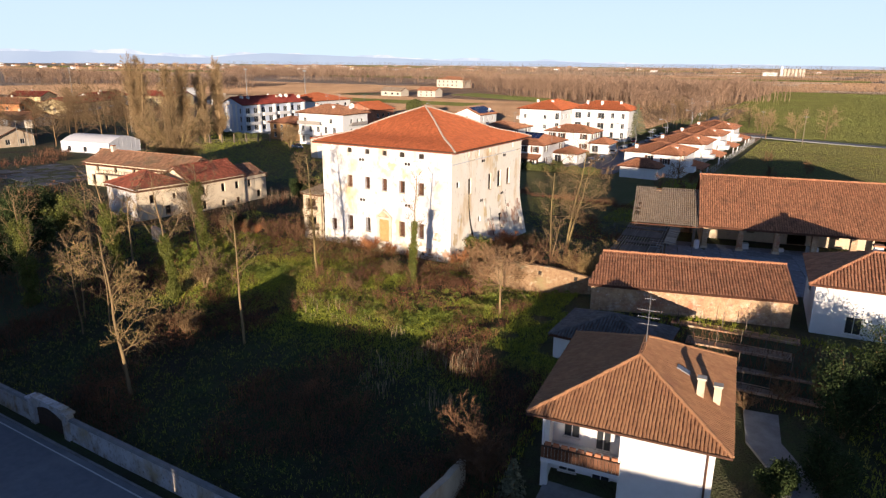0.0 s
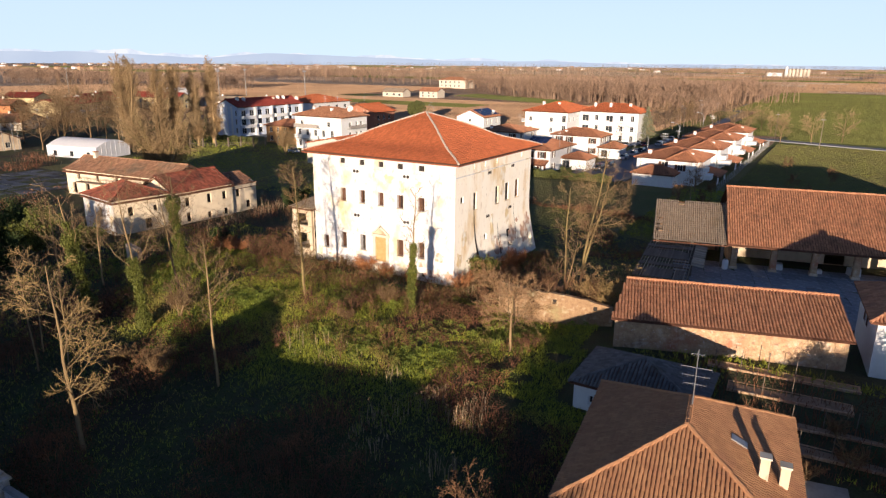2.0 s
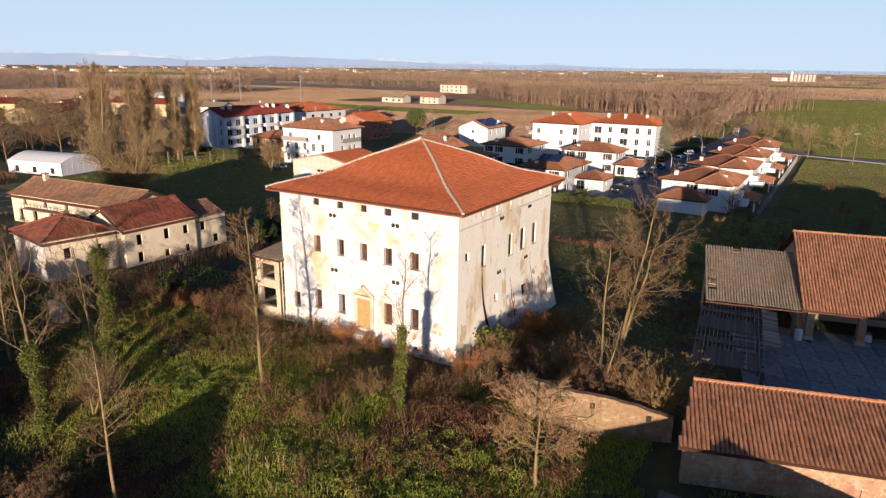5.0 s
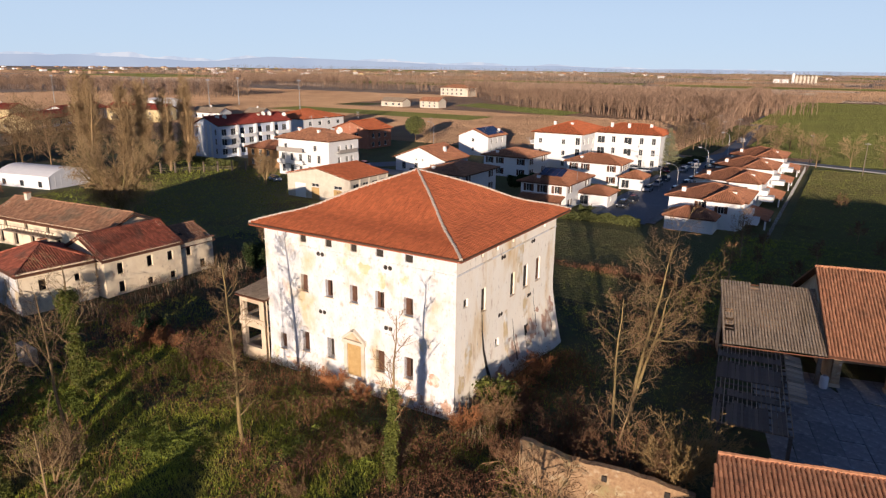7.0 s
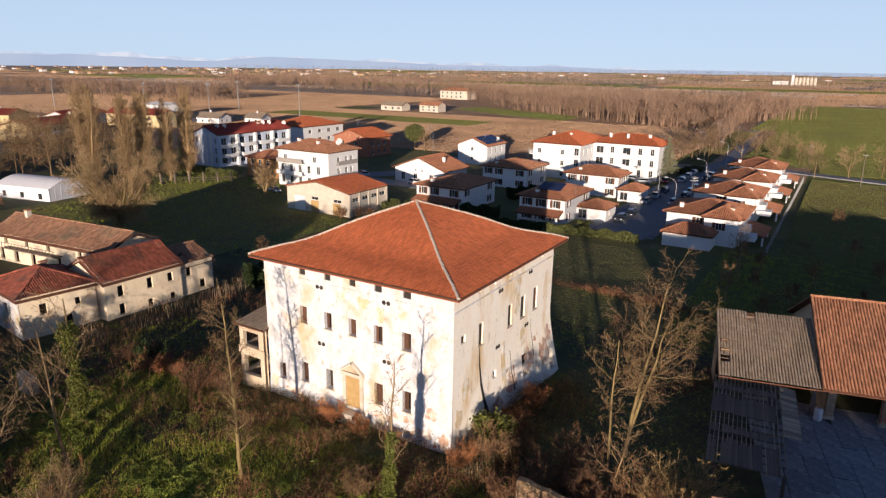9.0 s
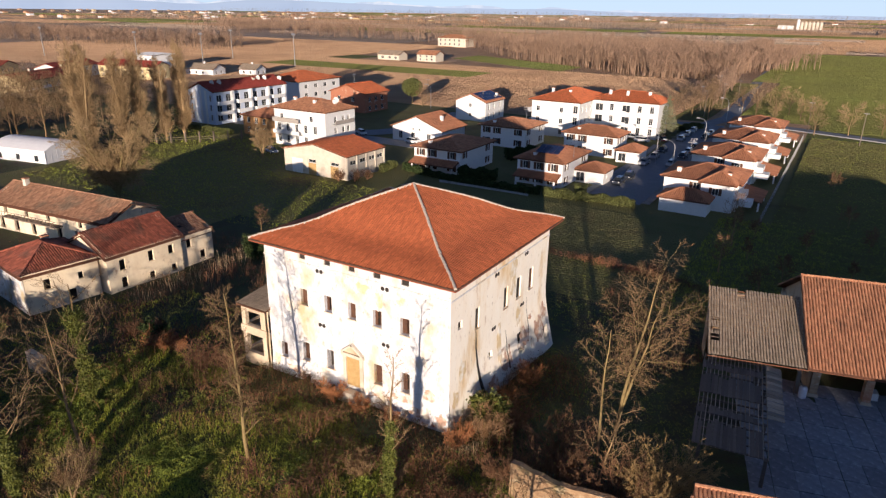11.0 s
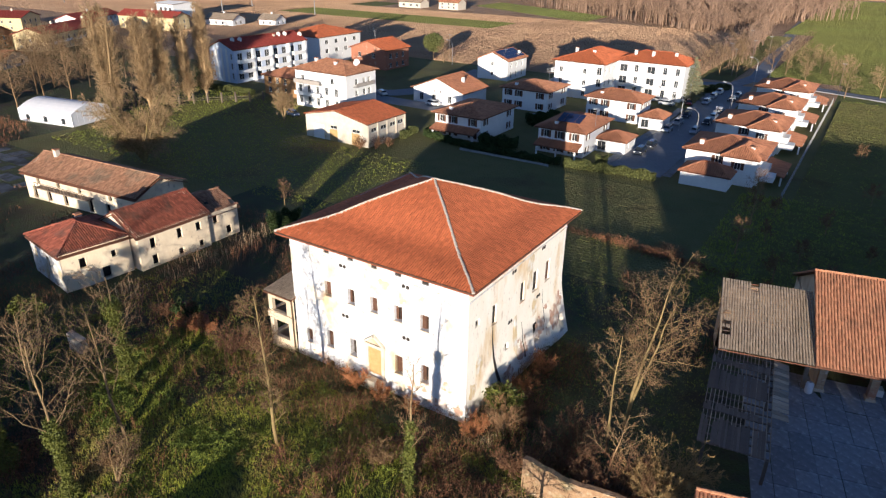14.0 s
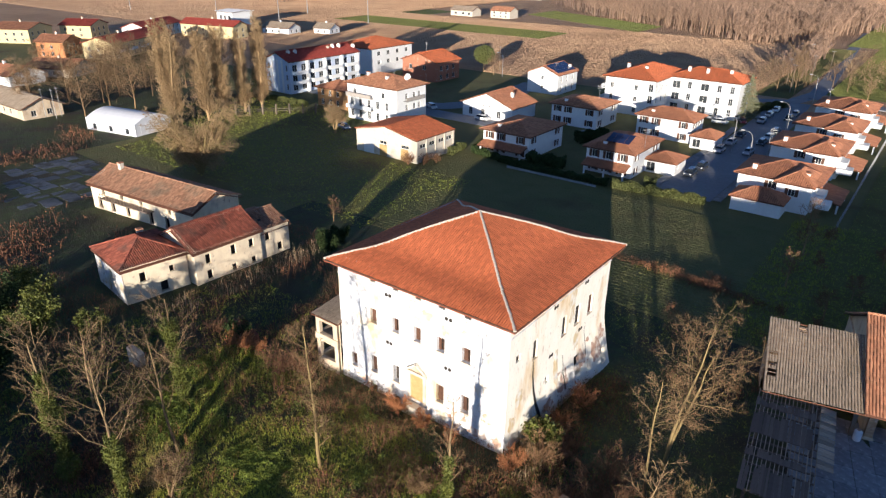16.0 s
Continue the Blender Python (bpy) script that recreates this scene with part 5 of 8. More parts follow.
ap1 = house("apartment_building", (-54.0, 136.6, -1.6), 0, 14.2, 22, 10.0, WHITE_WALL, "hip", 2.6, 0.8, TILE_NEW, facade("S", (1.4, 8.4), (0.8, 3.8, 6.9), 1.0, 1.4) + facade("S", (12.4,), (0.8, 3.8, 6.9), 1.3, 2.1) + facade("E", (1.5, 5, 8.5), (0.8, 3.8, 6.9), 1.1, 1.5), [(3, 8, 10.8, 1.8), (9, 6, 10.8, 1.8)], "white three-storey apartment building with red tile roof", "apartments", tw=0.4, tl=0.65)
ap2 = house("apartment_building", (-39.75, 147.6, -1.6), 0, 18.8, 11.5, 10.0, WHITE_WALL, "hip", 2.4, 0.8, TILE_NEW, facade("S", (0.8, 8.6), (0.8, 3.7, 6.9), 2.2, 2.0) + facade("S", (5.0, 13.0, 16.4), (0.8, 3.7, 6.9), 1.1, 2.1), [(4, 3, 10.8, 1.8), (9, 3, 10.8, 1.8), (15, 4, 10.8, 1.8)], "white apartment wing with long balconies and red tile roof", "apartments", tw=0.4, tl=0.65)
for a, x0, x1 in ((ap2, 3.8, 10.2), (ap2, 13.4, 18.2)):
    for z in (3.4, 6.5):
        b = part("balcony", boxm(x0, x1, -1.4, -0.003, z - 0.16, z), WHITE_WALL, a)
        part("parapet", boxm(x0, x1, -1.46, -1.38, z + 0.004, z + 0.9), WHITE_WALL, b)
for z in (3.4, 6.5):
    b = part("balcony", boxm(-1.4, -0.003, 0.5, 5.5, z - 0.16, z), WHITE_WALL, ap1)
    part("parapet", boxm(-1.46, -1.38, 0.5, 5.5, z + 0.004, z + 0.9), WHITE_WALL, b)

# white marquee with arched roof
tent = thing("marquee", (-143.8, 34.4, -2.1), 11.6, "large white fabric marquee with arched roof", "marquee")
TW, TD, TH, TR = 16.8, 10.8, 3.4, 1.6
bm = bmesh.new()
n = 10
for i in range(n):
    a0, a1 = i / n, (i + 1) / n
    z = lambda a: TH + TR * math.sin(math.pi * a)
    quad(bm, (0, TD * a0, z(a0)), (TW, TD * a0, z(a0) - 0.0), (TW, TD * a1, z(a1)), (0, TD * a1, z(a1)))
    for x, s in ((0, -1), (TW, 1)):
        p = [(x, TD * a0, -0.4), (x, TD * a1, -0.4), (x, TD * a1, z(a1)), (x, TD * a0, z(a0))]
        quad(bm, *(p if s > 0 else p[::-1]))
quad(bm, (0, 0, -0.4), (TW, 0, -0.4), (TW, 0, TH), (0, 0, TH))
quad(bm, (TW, TD, -0.4), (0, TD, -0.4), (0, TD, TH), (TW, TD, TH))
part("skin", bm, PVC, tent)
for k in range(8):
    y = k * TD / 7
    part("rib", boxm(TW + 0.003, TW + 0.04, y - 0.03, y + 0.03, -0.3, TH + TR * math.sin(math.pi * k / 7)), PVC, tent)
for k in range(4):
    part("rib", boxm(k * TW / 3 - 0.05, k * TW / 3 + 0.05, -0.1, -0.003, -0.3, TH), PVC, tent)
    if k < 3:
        part("window", boxm(k * TW / 3 + 2.2, k * TW / 3 + 3.3, -0.04, -0.003, 0.9, 2.2), PANE, tent)

# village to the left
LEFT = [(-252.6, 87.2, 30, 13, 30, 6.2, "gable_y", YELLOW_WALL, TILE_RED), (-268.7, 113.2, 30, 13, 16, 6.0, "gable_y", YELLOW_WALL, TILE_RED), (-326, 112, 30, 16, 14, 6.0, "gable_x", YELLOW_WALL, TILE_RED), (-298, 128, 30, 12, 34, 5.5, "gable_y", WHITE_WALL, TILE_RED), (-272, 78, 30, 12, 11, 6.0, "gable_x", ORANGE_WALL, TILE_OLD),
        (-230, 56, 30, 17, 14, 3.0, "gable_x", CREAM_WALL, TILE_OLD), (-292.9, 156, 12, 34, 10, 6.0, "gable_x", YELLOW_WALL, TILE_RED), (-272, 190, 12, 17, 10, 3.2, "gable_x", WHITE_WALL, TILE_GREY), (-250, 206, 12, 10, 9, 3.0, "gable_x", WHITE_WALL, TILE_GREY), (-232, 40, 12, 20, 12, 3.6, "gable_x", WHITE_WALL, TILE_OLD), (-190, 28, 0, 26, 10, 3.0, "gable_x", PLASTER_OLD, TILE_GREY), (-330, 84, 30, 18, 16, 6.2, "gable_x", YELLOW_WALL, TILE_OLD)]
for x, y, rz, w, d, e, kd, wm, tm in LEFT:
    hh = house("village_house", (x, y, -1.7), rz, w, d, e, wm, kd, 2.4, 0.6, tm, facade("E", [2 + 4 * k for k in range(int(d / 4.2))], (0.8, 3.4) if e > 5 else (0.8,), 1.3, 1.5) + facade("S", [2 + 4 * k for k in range(int(w / 4.5))], (0.8, 3.4) if e > 5 else (0.8,), 1.2, 1.4), [(w / 2, d / 2, e + 2, 1.4)],
               ("yellow" if wm is YELLOW_WALL else "orange" if wm is ORANGE_WALL else "pale") + " rendered village house with " + ("red" if tm in (TILE_RED, TILE_NEW) else "brown") + " tile roof", "house", "village houses", tw=0.6, tl=0.9)
    if e > 5 and d > w:
        for k in range(int(d / 9)):
            b = part("balcony", boxm(w + 0.003, w + 1.4, 2.0 + 8.4 * k, 6.5 + 8.4 * k, 2.75, 2.95), WHITE_WALL, hh)
            part("parapet", boxm(w + 1.32, w + 1.4, 2.0 + 8.4 * k, 6.5 + 8.4 * k, 2.954, 3.8), WHITE_WALL, b)

# ---- plants ----
def np_mesh(name, verts, quads, material, smooth=False):
    me = bpy.data.meshes.new(name)
    verts, quads = np.asarray(verts, np.float32).reshape(-1, 3), np.asarray(quads, np.int32).reshape(-1, 4)
    me.vertices.add(len(verts))
    me.vertices.foreach_set("co", verts.ravel())
    me.loops.add(quads.size)
    me.loops.foreach_set("vertex_index", quads.ravel())
    me.polygons.add(len(quads))
    me.polygons.foreach_set("loop_start", np.arange(0, quads.size, 4, dtype=np.int32))
    me.materials.append(material)
    me.update(calc_edges=True)
    if smooth:
        me.shade_smooth()
    return me


def unit(v):
    return v / np.maximum(np.linalg.norm(v, axis=-1, keepdims=True), 1e-9)


def tubes_np(P, R, sides=3):
    """Tapered tubes through rows of points P (n, k, 3) with radii R (n, k)."""
    n, k, _ = P.shape
    d = unit(P[:, -1] - P[:, 0])
    if sides == 2:   # the finest twigs: one face a stretch, turned at random
        a = unit(np.cross(d, np.random.default_rng(n).normal(size=(n, 3))))
        V = P[:, :, None] + 1.35 * R[:, :, None, None] * np.stack([a, -a], 1)[:, None]
        base = (np.arange(n) * k * 2)[:, None] + (np.arange(k - 1) * 2)[None]
        return V.reshape(-1, 3), np.stack([base, base + 1, base + 3, base + 2], -1).reshape(-1, 4)
    ref = np.where(np.abs(d[:, 2:3]) > 0.8, np.array([[1.0, 0, 0]]), np.array([[0, 0, 1.0]]))
    a = unit(np.cross(d, ref))
    b = np.cross(d, a)
    t = np.arange(sides) * 2 * np.pi / sides
    ring = np.cos(t)[None, :, None] * a[:, None] + np.sin(t)[None, :, None] * b[:, None]
    V = P[:, :, None] + R[:, :, None, None] * ring[:, None]
    base = (np.arange(n) * k * sides)[:, None, None] + (np.arange(k - 1) * sides)[None, :, None]
    s0, s1 = np.arange(sides)[None, None], ((np.arange(sides) + 1) % sides)[None, None]
    Q = np.stack([base + s0, base + s1, base + s1 + sides, base + s0 + sides], -1)
    return V.reshape(-1, 3), Q.reshape(-1, 4)


def merge_np(parts):
    vs, qs, off = [], [], 0
    for v, q in parts:
        vs.append(v)
        qs.append(q + off)
        off += len(v)
    return np.concatenate(vs), np.concatenate(qs)


def leaves_np(g, C, size, flat=0.0):
    """Small quads of random turn at the places C."""
    n = len(C)
    a = unit(g.normal(size=(n, 3)) * [1, 1, 1 - flat])
    b = unit(np.cross(a, g.normal(size=(n, 3))))
    s = (size * g.uniform(0.6, 1.35, n))[:, None]
    V = np.stack([C - a * s - b * s * 0.7, C + a * s - b * s * 0.7, C + a * s + b * s * 0.7, C - a * s + b * s * 0.7], 1)
    return V.reshape(-1, 3), np.arange(4 * n).reshape(-1, 4)


def sprout(g, P, R, count, ratio, angle, lift, k, tmin, radius, wob=0.05, topshort=0.6):
    """A further order of branches on the branches P."""
    n, kk, _ = P.shape
    L = np.linalg.norm(np.diff(P, axis=1), axis=2).sum(1)
    i = np.repeat(np.arange(n), count)
    t = np.clip(tmin + (0.99 - tmin) * (np.tile(np.arange(count), n) + g.uniform(0, 1, n * count)) / count, 0, 0.985)
    f = t * (kk - 1)
    j = f.astype(int)
    w = (f - j)[:, None]
    p0 = P[i, j] * (1 - w) + P[i, j + 1] * w
    tan = unit(P[i, j + 1] - P[i, j])
    r0 = (R[i, j] * (1 - w[:, 0]) + R[i, j + 1] * w[:, 0]) * radius
    side = unit(np.cross(tan, g.normal(size=(len(i), 3))))
    an = np.radians(angle) * g.uniform(0.7, 1.3, len(i))[:, None]
    d = tan * np.cos(an) + side * np.sin(an)
    ln = L[i] * ratio * (1 - topshort * (t - tmin) / (1 - tmin + 1e-6)) * g.uniform(0.65, 1.2, len(i))
    s = np.linspace(0, 1, k)
    out = p0[:, None] + d[:, None] * (ln[:, None] * s)[..., None]
    out[..., 2] += lift * ln[:, None] * s ** 2
    out[:, 1:] += g.normal(size=(len(i), k - 1, 3)) * (wob * ln)[:, None, None] * s[1:, None]
    return out, r0[:, None] * np.linspace(1, 0.2, k)


def stem_lines(g, stems, h, r0, spread, lean, k=9, wob=0.02):
    s = np.linspace(0, 1, k)
    az = g.uniform(0, 2 * np.pi, stems)
    out = np.zeros((stems, k, 3))
    reach = spread * g.uniform(0.6, 1.1, stems) if stems > 1 else np.zeros(1)
    hh = h * (g.uniform(0.7, 1.0, stems) if stems > 1 else np.ones(1))
    out[..., 0] = (np.cos(az) * reach)[:, None] * s ** 1.2 + lean[0] * s ** 1.3
    out[..., 1] = (np.sin(az) * reach)[:, None] * s ** 1.2 + lean[1] * s ** 1.3
    out[..., 2] = hh[:, None] * s
    out[:, 1:, :2] += np.cumsum(g.normal(size=(stems, k - 1, 2)) * wob * h / 2, axis=1) * 0.5
    return out, r0 * np.linspace(1, 0.22, k)[None] * np.ones((stems, 1))


def bare_tree(name, x, y, h, r0, label, seed, stems=1, spread=0.0, lean=(0, 0), first=(14, 0.42, 48, 0.12, 0.3), second=(6, 0.5, 42, 0.10), third=(5, 0.5, 40, 0.05), twig=TWIG, bark=BARK, ivy=None, z=None, twig_r=0.011, group="", category="tree"):
    """A leafless tree: stem, limbs, and two orders of twigs; ivy (from, to, radius, leaves) clothes the stem."""
    g = np.random.default_rng(seed)
    t = thing(name, (x, y, (ground_z(x, y) if z is None else z) - 0.15), 0, label, category, group)
    P0, R0 = stem_lines(g, stems, h, r0, spread, lean)
    P1, R1 = sprout(g, P0, R0, first[0], first[1], first[2], first[3], 6, first[4], 0.42, topshort=first[5] if len(first) > 5 else 0.6)
    R1 = np.maximum(R1, twig_r * 1.3)
    v, q = merge_np([tubes_np(P0, R0, 7), tubes_np(P1, R1, 4)])
    part("trunk", np_mesh("trunk", v, q, bark), None, t)
    P2, R2 = sprout(g, P1, R1, second[0], second[1], second[2], second[3], 3, 0.2, 0.55, 0.06)
    R2 = np.clip(R2, twig_r * 0.9, max(0.026, twig_r * 1.3))
    P3, R3 = sprout(g, P2, R2, third[0], third[1], third[2], third[3], 2, 0.15, 0.6, 0.06)
    R3 = np.clip(R3, twig_r * 0.6, twig_r)
    v, q = merge_np([tubes_np(P2, R2, 3), tubes_np(P3, R3, 2)])
    part("crown", np_mesh("crown", v, q, twig), None, t)
    if ivy:
        z0, z1, rad, n = ivy
        s = g.uniform(z0, z1, n)
        f = np.clip(s / h, 0, 0.98) * (P0.shape[1] - 1)
        j = f.astype(int)
        which = g.integers(0, stems, n)
        c = P0[which, j] + (P0[which, j + 1] - P0[which, j]) * (f - j)[:, None]
        lump = 0.65 + 0.5 * np.sin(s * 2.1 + seed) * np.sin(s * 0.9)
        c = c + unit(g.normal(size=(n, 3)) * [1, 1, 0.3]) * (rad * lump * g.uniform(0.3, 1.0, n) ** 0.5)[:, None]
        c = np.repeat(c, 3, 0)
        c = c + g.normal(size=c.shape) * 0.1
        v, q = leaves_np(g, c, 0.05)
        part("ivy", np_mesh("ivy", v, q, IVY), None, t, "ivy climbing the stem")
    return t


SLIM = dict(first=(12, 0.36, 46, 0.16, 0.32, 0.35), second=(6, 0.5, 44, 0.08), third=(5, 0.5, 42, 0.04), twig_r=0.013)
WIDE = dict(first=(15, 0.5, 52, 0.2, 0.28), second=(9, 0.5, 44, 0.1), third=(7, 0.55, 42, 0.04))
TREES = [
    (-10.3, -36.3, 13.5, 0.19, 3, dict(first=(16, 0.36, 54, 0.0, 0.2, 0.4), second=(11, 0.5, 48, -0.05), third=(8, 0.5, 46, 0.0), lean=(-3.4, 1.4), twig=TWIG_SUN, twig_r=0.014), "tall leafless tree with pale bark in sun"),
    (-24.3, -32.0, 9.5, 0.10, 4, dict(SLIM, lean=(-1.2, 0.4)), "thin leafless young tree in sun"),
    (-27.0, -30.0, 8.5, 0.09, 5, dict(SLIM, lean=(-0.6, 0.6)), "thin leafless young tree in sun"),
    (-21.6, -30.6, 8.0, 0.09, 6, dict(SLIM, lean=(-0.4, 0.3)), "thin leafless young tree in sun"),
    (-6.8, -26.7, 12.8, 0.13, 7, dict(first=(16, 0.26, 48, 0.15, 0.45), second=(6, 0.5, 40, 0.1), third=(5, 0.5, 38, 0.05)), "slender leafless tree with pale trunk"),
    (-23.4, -17.2, 11.0, 0.15, 8, dict(SLIM, lean=(-3.4, 0.9)), "crooked leafless tree with bare limbs"),
    (-28.7, -13.0, 11.5, 0.2, 9, dict(SLIM, lean=(-0.9, 0.3), ivy=(0.3, 9.2, 0.8, 6500)), "leafless tree with ivy-clad trunk"),
    (-28.7, -24.3, 12.0, 0.2, 11, dict(SLIM, ivy=(0.2, 9.5, 0.95, 7500), lean=(-4.2, 0.6)), "leaning tree thick with ivy"),
    (-21.2, -23.3, 12.5, 0.18, 12, dict(WIDE, first=(13, 0.42, 48, 0.2, 0.4, 0.25), lean=(-3.6, 1.2), ivy=(0.2, 6.8, 0.72, 5200)), "leafless tree with ivy-clad trunk"),
    (-11.5, -11.1, 13.6, 0.17, 13, dict(first=(38, 0.125, 54, 0.15, 0.16, 0.1), second=(8, 0.6, 50, 0.05), third=(7, 0.6, 46, 0.0), lean=(-1.3, 0.3), bark=BARK_GOLD, twig=TWIG_DIM), "slender leafless tree before the palace"),
    (1.3, -9.9, 12.3, 0.14, 14, dict(first=(16, 0.2, 45, 0.2, 0.4), second=(6, 0.5, 40, 0.1), third=(4, 0.5, 38, 0.05), ivy=(0.2, 7.4, 0.42, 2300), lean=(0.1, 0.3), twig=TWIG_GOLD), "slim tree with ivy-clad trunk before the palace"),
    (12.5, -11.8, 5.6, 0.15, 15, dict(first=(24, 0.75, 62, 0.12, 0.4, 0.25), second=(11, 0.5, 50, 0.0), third=(7, 0.5, 48, 0.0), twig=TWIG_GOLD, twig_r=0.018), "small round leafless brown tree"),
    (11.7, 7.4, 16.2, 0.18, 16, dict(first=(13, 0.40, 60, 0.10, 0.38, 0.35), second=(11, 0.5, 50, 0.04), third=(10, 0.5, 46, 0.0), stems=2, spread=0.9, lean=(2.4, 1.5), twig=TWIG_DIM, bark=BARK_GOLD, twig_r=0.010), "big spreading leafless tree beside palace"),
    (11.7, 2.9, 12.0, 0.13, 17, dict(first=(16, 0.22, 52, 0.08, 0.5, 0.1), second=(10, 0.48, 48, 0.0), third=(8, 0.5, 44, 0.0), twig=TWIG_DIM, bark=BARK_GOLD, twig_r=0.010), "leafless tree beside the palace"),
    (12.9, -0.6, 7.5, 0.1, 18, dict(SLIM, lean=(0.8, 0.2)), "thin leafless tree behind the garden wall"),
    (-36.5, -30.5, 12.0, 0.2, 20, dict(SLIM, ivy=(0.2, 9.5, 1.2, 7000)), "leafless tree thick with ivy"),
    (-40.5, -20.5, 9.5, 0.14, 21, dict(SLIM), "leafless tree among brambles"),
    (-34.5, -19.0, 9.0, 0.12, 22, dict(SLIM, lean=(-0.8, 0.5)), "leafless tree among brambles"),
    (-19.7, -20.4, 4.6, 0.08, 30, dict(first=(14, 0.5, 48, 0.15, 0.2, 0.3), second=(7, 0.5, 44, 0.05), third=(5, 0.5, 42, 0.0), stems=3, spread=1.6), "small leafless tree with golden stems"),
    (10.7, 74.5, 5.5, 0.14, 24, dict(WIDE, twig=TWIG_GOLD), "small leafless tree behind the row houses"),
    (12.0, 64.0, 5.0, 0.12, 25, dict(WIDE, twig=TWIG_RED), "small leafless tree in the meadow"),
    (12.4, 50.8, 5.0, 0.12, 26, dict(WIDE, twig=TWIG_RED), "small leafless tree in the meadow"),
    (18.0, 44.0, 4.0, 0.12, 27, dict(WIDE, twig=TWIG_RED), "small leafless tree in the meadow"),
    (-51.8, 29.3, 4.0, 0.1, 28, dict(WIDE, twig=TWIG_RED), "small leafless tree in the meadow"),
    (-93.5, 70.0, 6.5, 0.15, 29, dict(WIDE, stems=5, spread=2.0, twig=TWIG_POPLAR, twig_r=0.024), "yellowish leafless tree beside the warehouse"),
]
for x, y, h, r0, seed, kw, label in TREES:
    bare_tree("tree", x, y, h, r0, label, seed, **kw)

# bushes
BUSHES = [(9.6, -1.2, 3.6, TWIG_RED), (7.8, -1.8, 2.8, TWIG_RED), (11.6, -1.6, 3.4, TWIG_RED), (14.6, -1.8, 4.2, TWIG_RED), (17.3, 0.8, 4.6, TWIG_SUN), (15.6, 0.4, 4.0, TWIG_SUN), (16.6, -0.9, 3.6, TWIG_SUN), (9.4, 1.0, 4.2, TWIG_RED), (6.2, -3.0, 2.4, TWIG_RED),
          (20.9, -31.0, 4.2, TWIG_RED), (20.1, -32.0, 3.4, TWIG_RED), (21.6, -32.2, 3.0, TWIG_RED), (-14.0, -27.6, 3.0, TWIG_DIM), (-17.8, -28.6, 2.0, TWIG_DIM), (-33.0, -2.0, 2.6, TWIG_RED), (-37.0, -3.2, 2.4, TWIG_RED),
          (3.2, 0.9, 3.2, TWIG_GOLD), (4.6, 3.2, 2.6, TWIG_RED), (-22.0, -2.8, 3.0, TWIG_RED), (-25.0, -4.5, 3.2, TWIG_RED), (-4.0, -13.5, 1.5, TWIG_DIM), (-63.5, 62.0, 2.4, TWIG_RED), (-60.5, 63.5, 2.6, TWIG_RED), (-59.5, 66.5, 2.2, TWIG_RED), (-20.6, -19.4, 2.4, TWIG_DIM), (-11.0, -1.5, 2.0, TWIG_RUST), (-8.0, -1.7, 1.7, TWIG_RUST), (-4.6, -1.6, 1.5, TWIG_RUST), (1.6, -1.2, 2.2, TWIG_RUST), (2.4, 6.5, 2.4, TWIG_RUST), (2.6, 10.5, 2.2, TWIG_RUST), (-31.6, -3.4, 1.9, TWIG_RUST), (-30.2, -3.0, 1.6, TWIG_RUST), (-33.0, -3.8, 1.7, TWIG_RUST), (-3.0, -8.2, 2.0, TWIG_DIM), (0.0, -7.6, 1.8, TWIG_DIM)]
for k, (x, y, h, tw) in enumerate(BUSHES):
    bare_tree("bush", x, y, h, 0.05, "dense leafless brown bush in the undergrowth", 60 + k, stems=11, spread=h * 0.62, first=(10, 0.45, 42, 0.1, 0.2), second=(6, 0.5, 46, 0.0), third=(6, 0.55, 44, -0.02), twig=tw, bark=tw, twig_r=0.0095, category="bush")
for k, (x, y, h) in enumerate(((-57.5, -18.5, 8.0), (-53.0, -16.5, 6.4), (-47.0, -27.5, 6.5), (-52.5, -28.5, 8.0), (-43.5, -33.5, 6.0), (-60.5, -13.0, 6.0), (-64.0, -20.0, 7.0), (-50.5, -22.0, 5.0), (-47.5, -12.5, 3.4), (-34.0, -2.6, 2.6), (-43.5, 20.5, 4.0), (-45.0, 24.0, 3.0), (2.6, 2.6, 3.4))):
    g = np.random.default_rng(300 + k)
    t = thing("evergreen_bush", (x, y, ground_z(x, y) - 0.1), 0, "dense dark green evergreen bush", "bush")
    P0, R0 = stem_lines(g, 7, h * 0.85, 0.07, h * 0.4, (0, 0))
    P1, R1 = sprout(g, P0, R0, 9, 0.4, 45, 0.1, 4, 0.15, 0.6)
    v, q = merge_np([tubes_np(P0, R0, 4), tubes_np(P1, np.maximum(R1, 0.015), 3)])
    part("stem", np_mesh("stem", v, q, BARK), None, t)
    ends = np.concatenate([P1[:, 1:].reshape(-1, 3)] * int(7 + h * 2))
    C = np.repeat(ends, 2, 0)
    C = C + g.normal(size=C.shape) * h * 0.06
    v, q = leaves_np(g, C, 0.085)
    part("foliage", np_mesh("foliage", v, q, IVY if k in (1, 5, 8, 12) else LEAF), None, t)


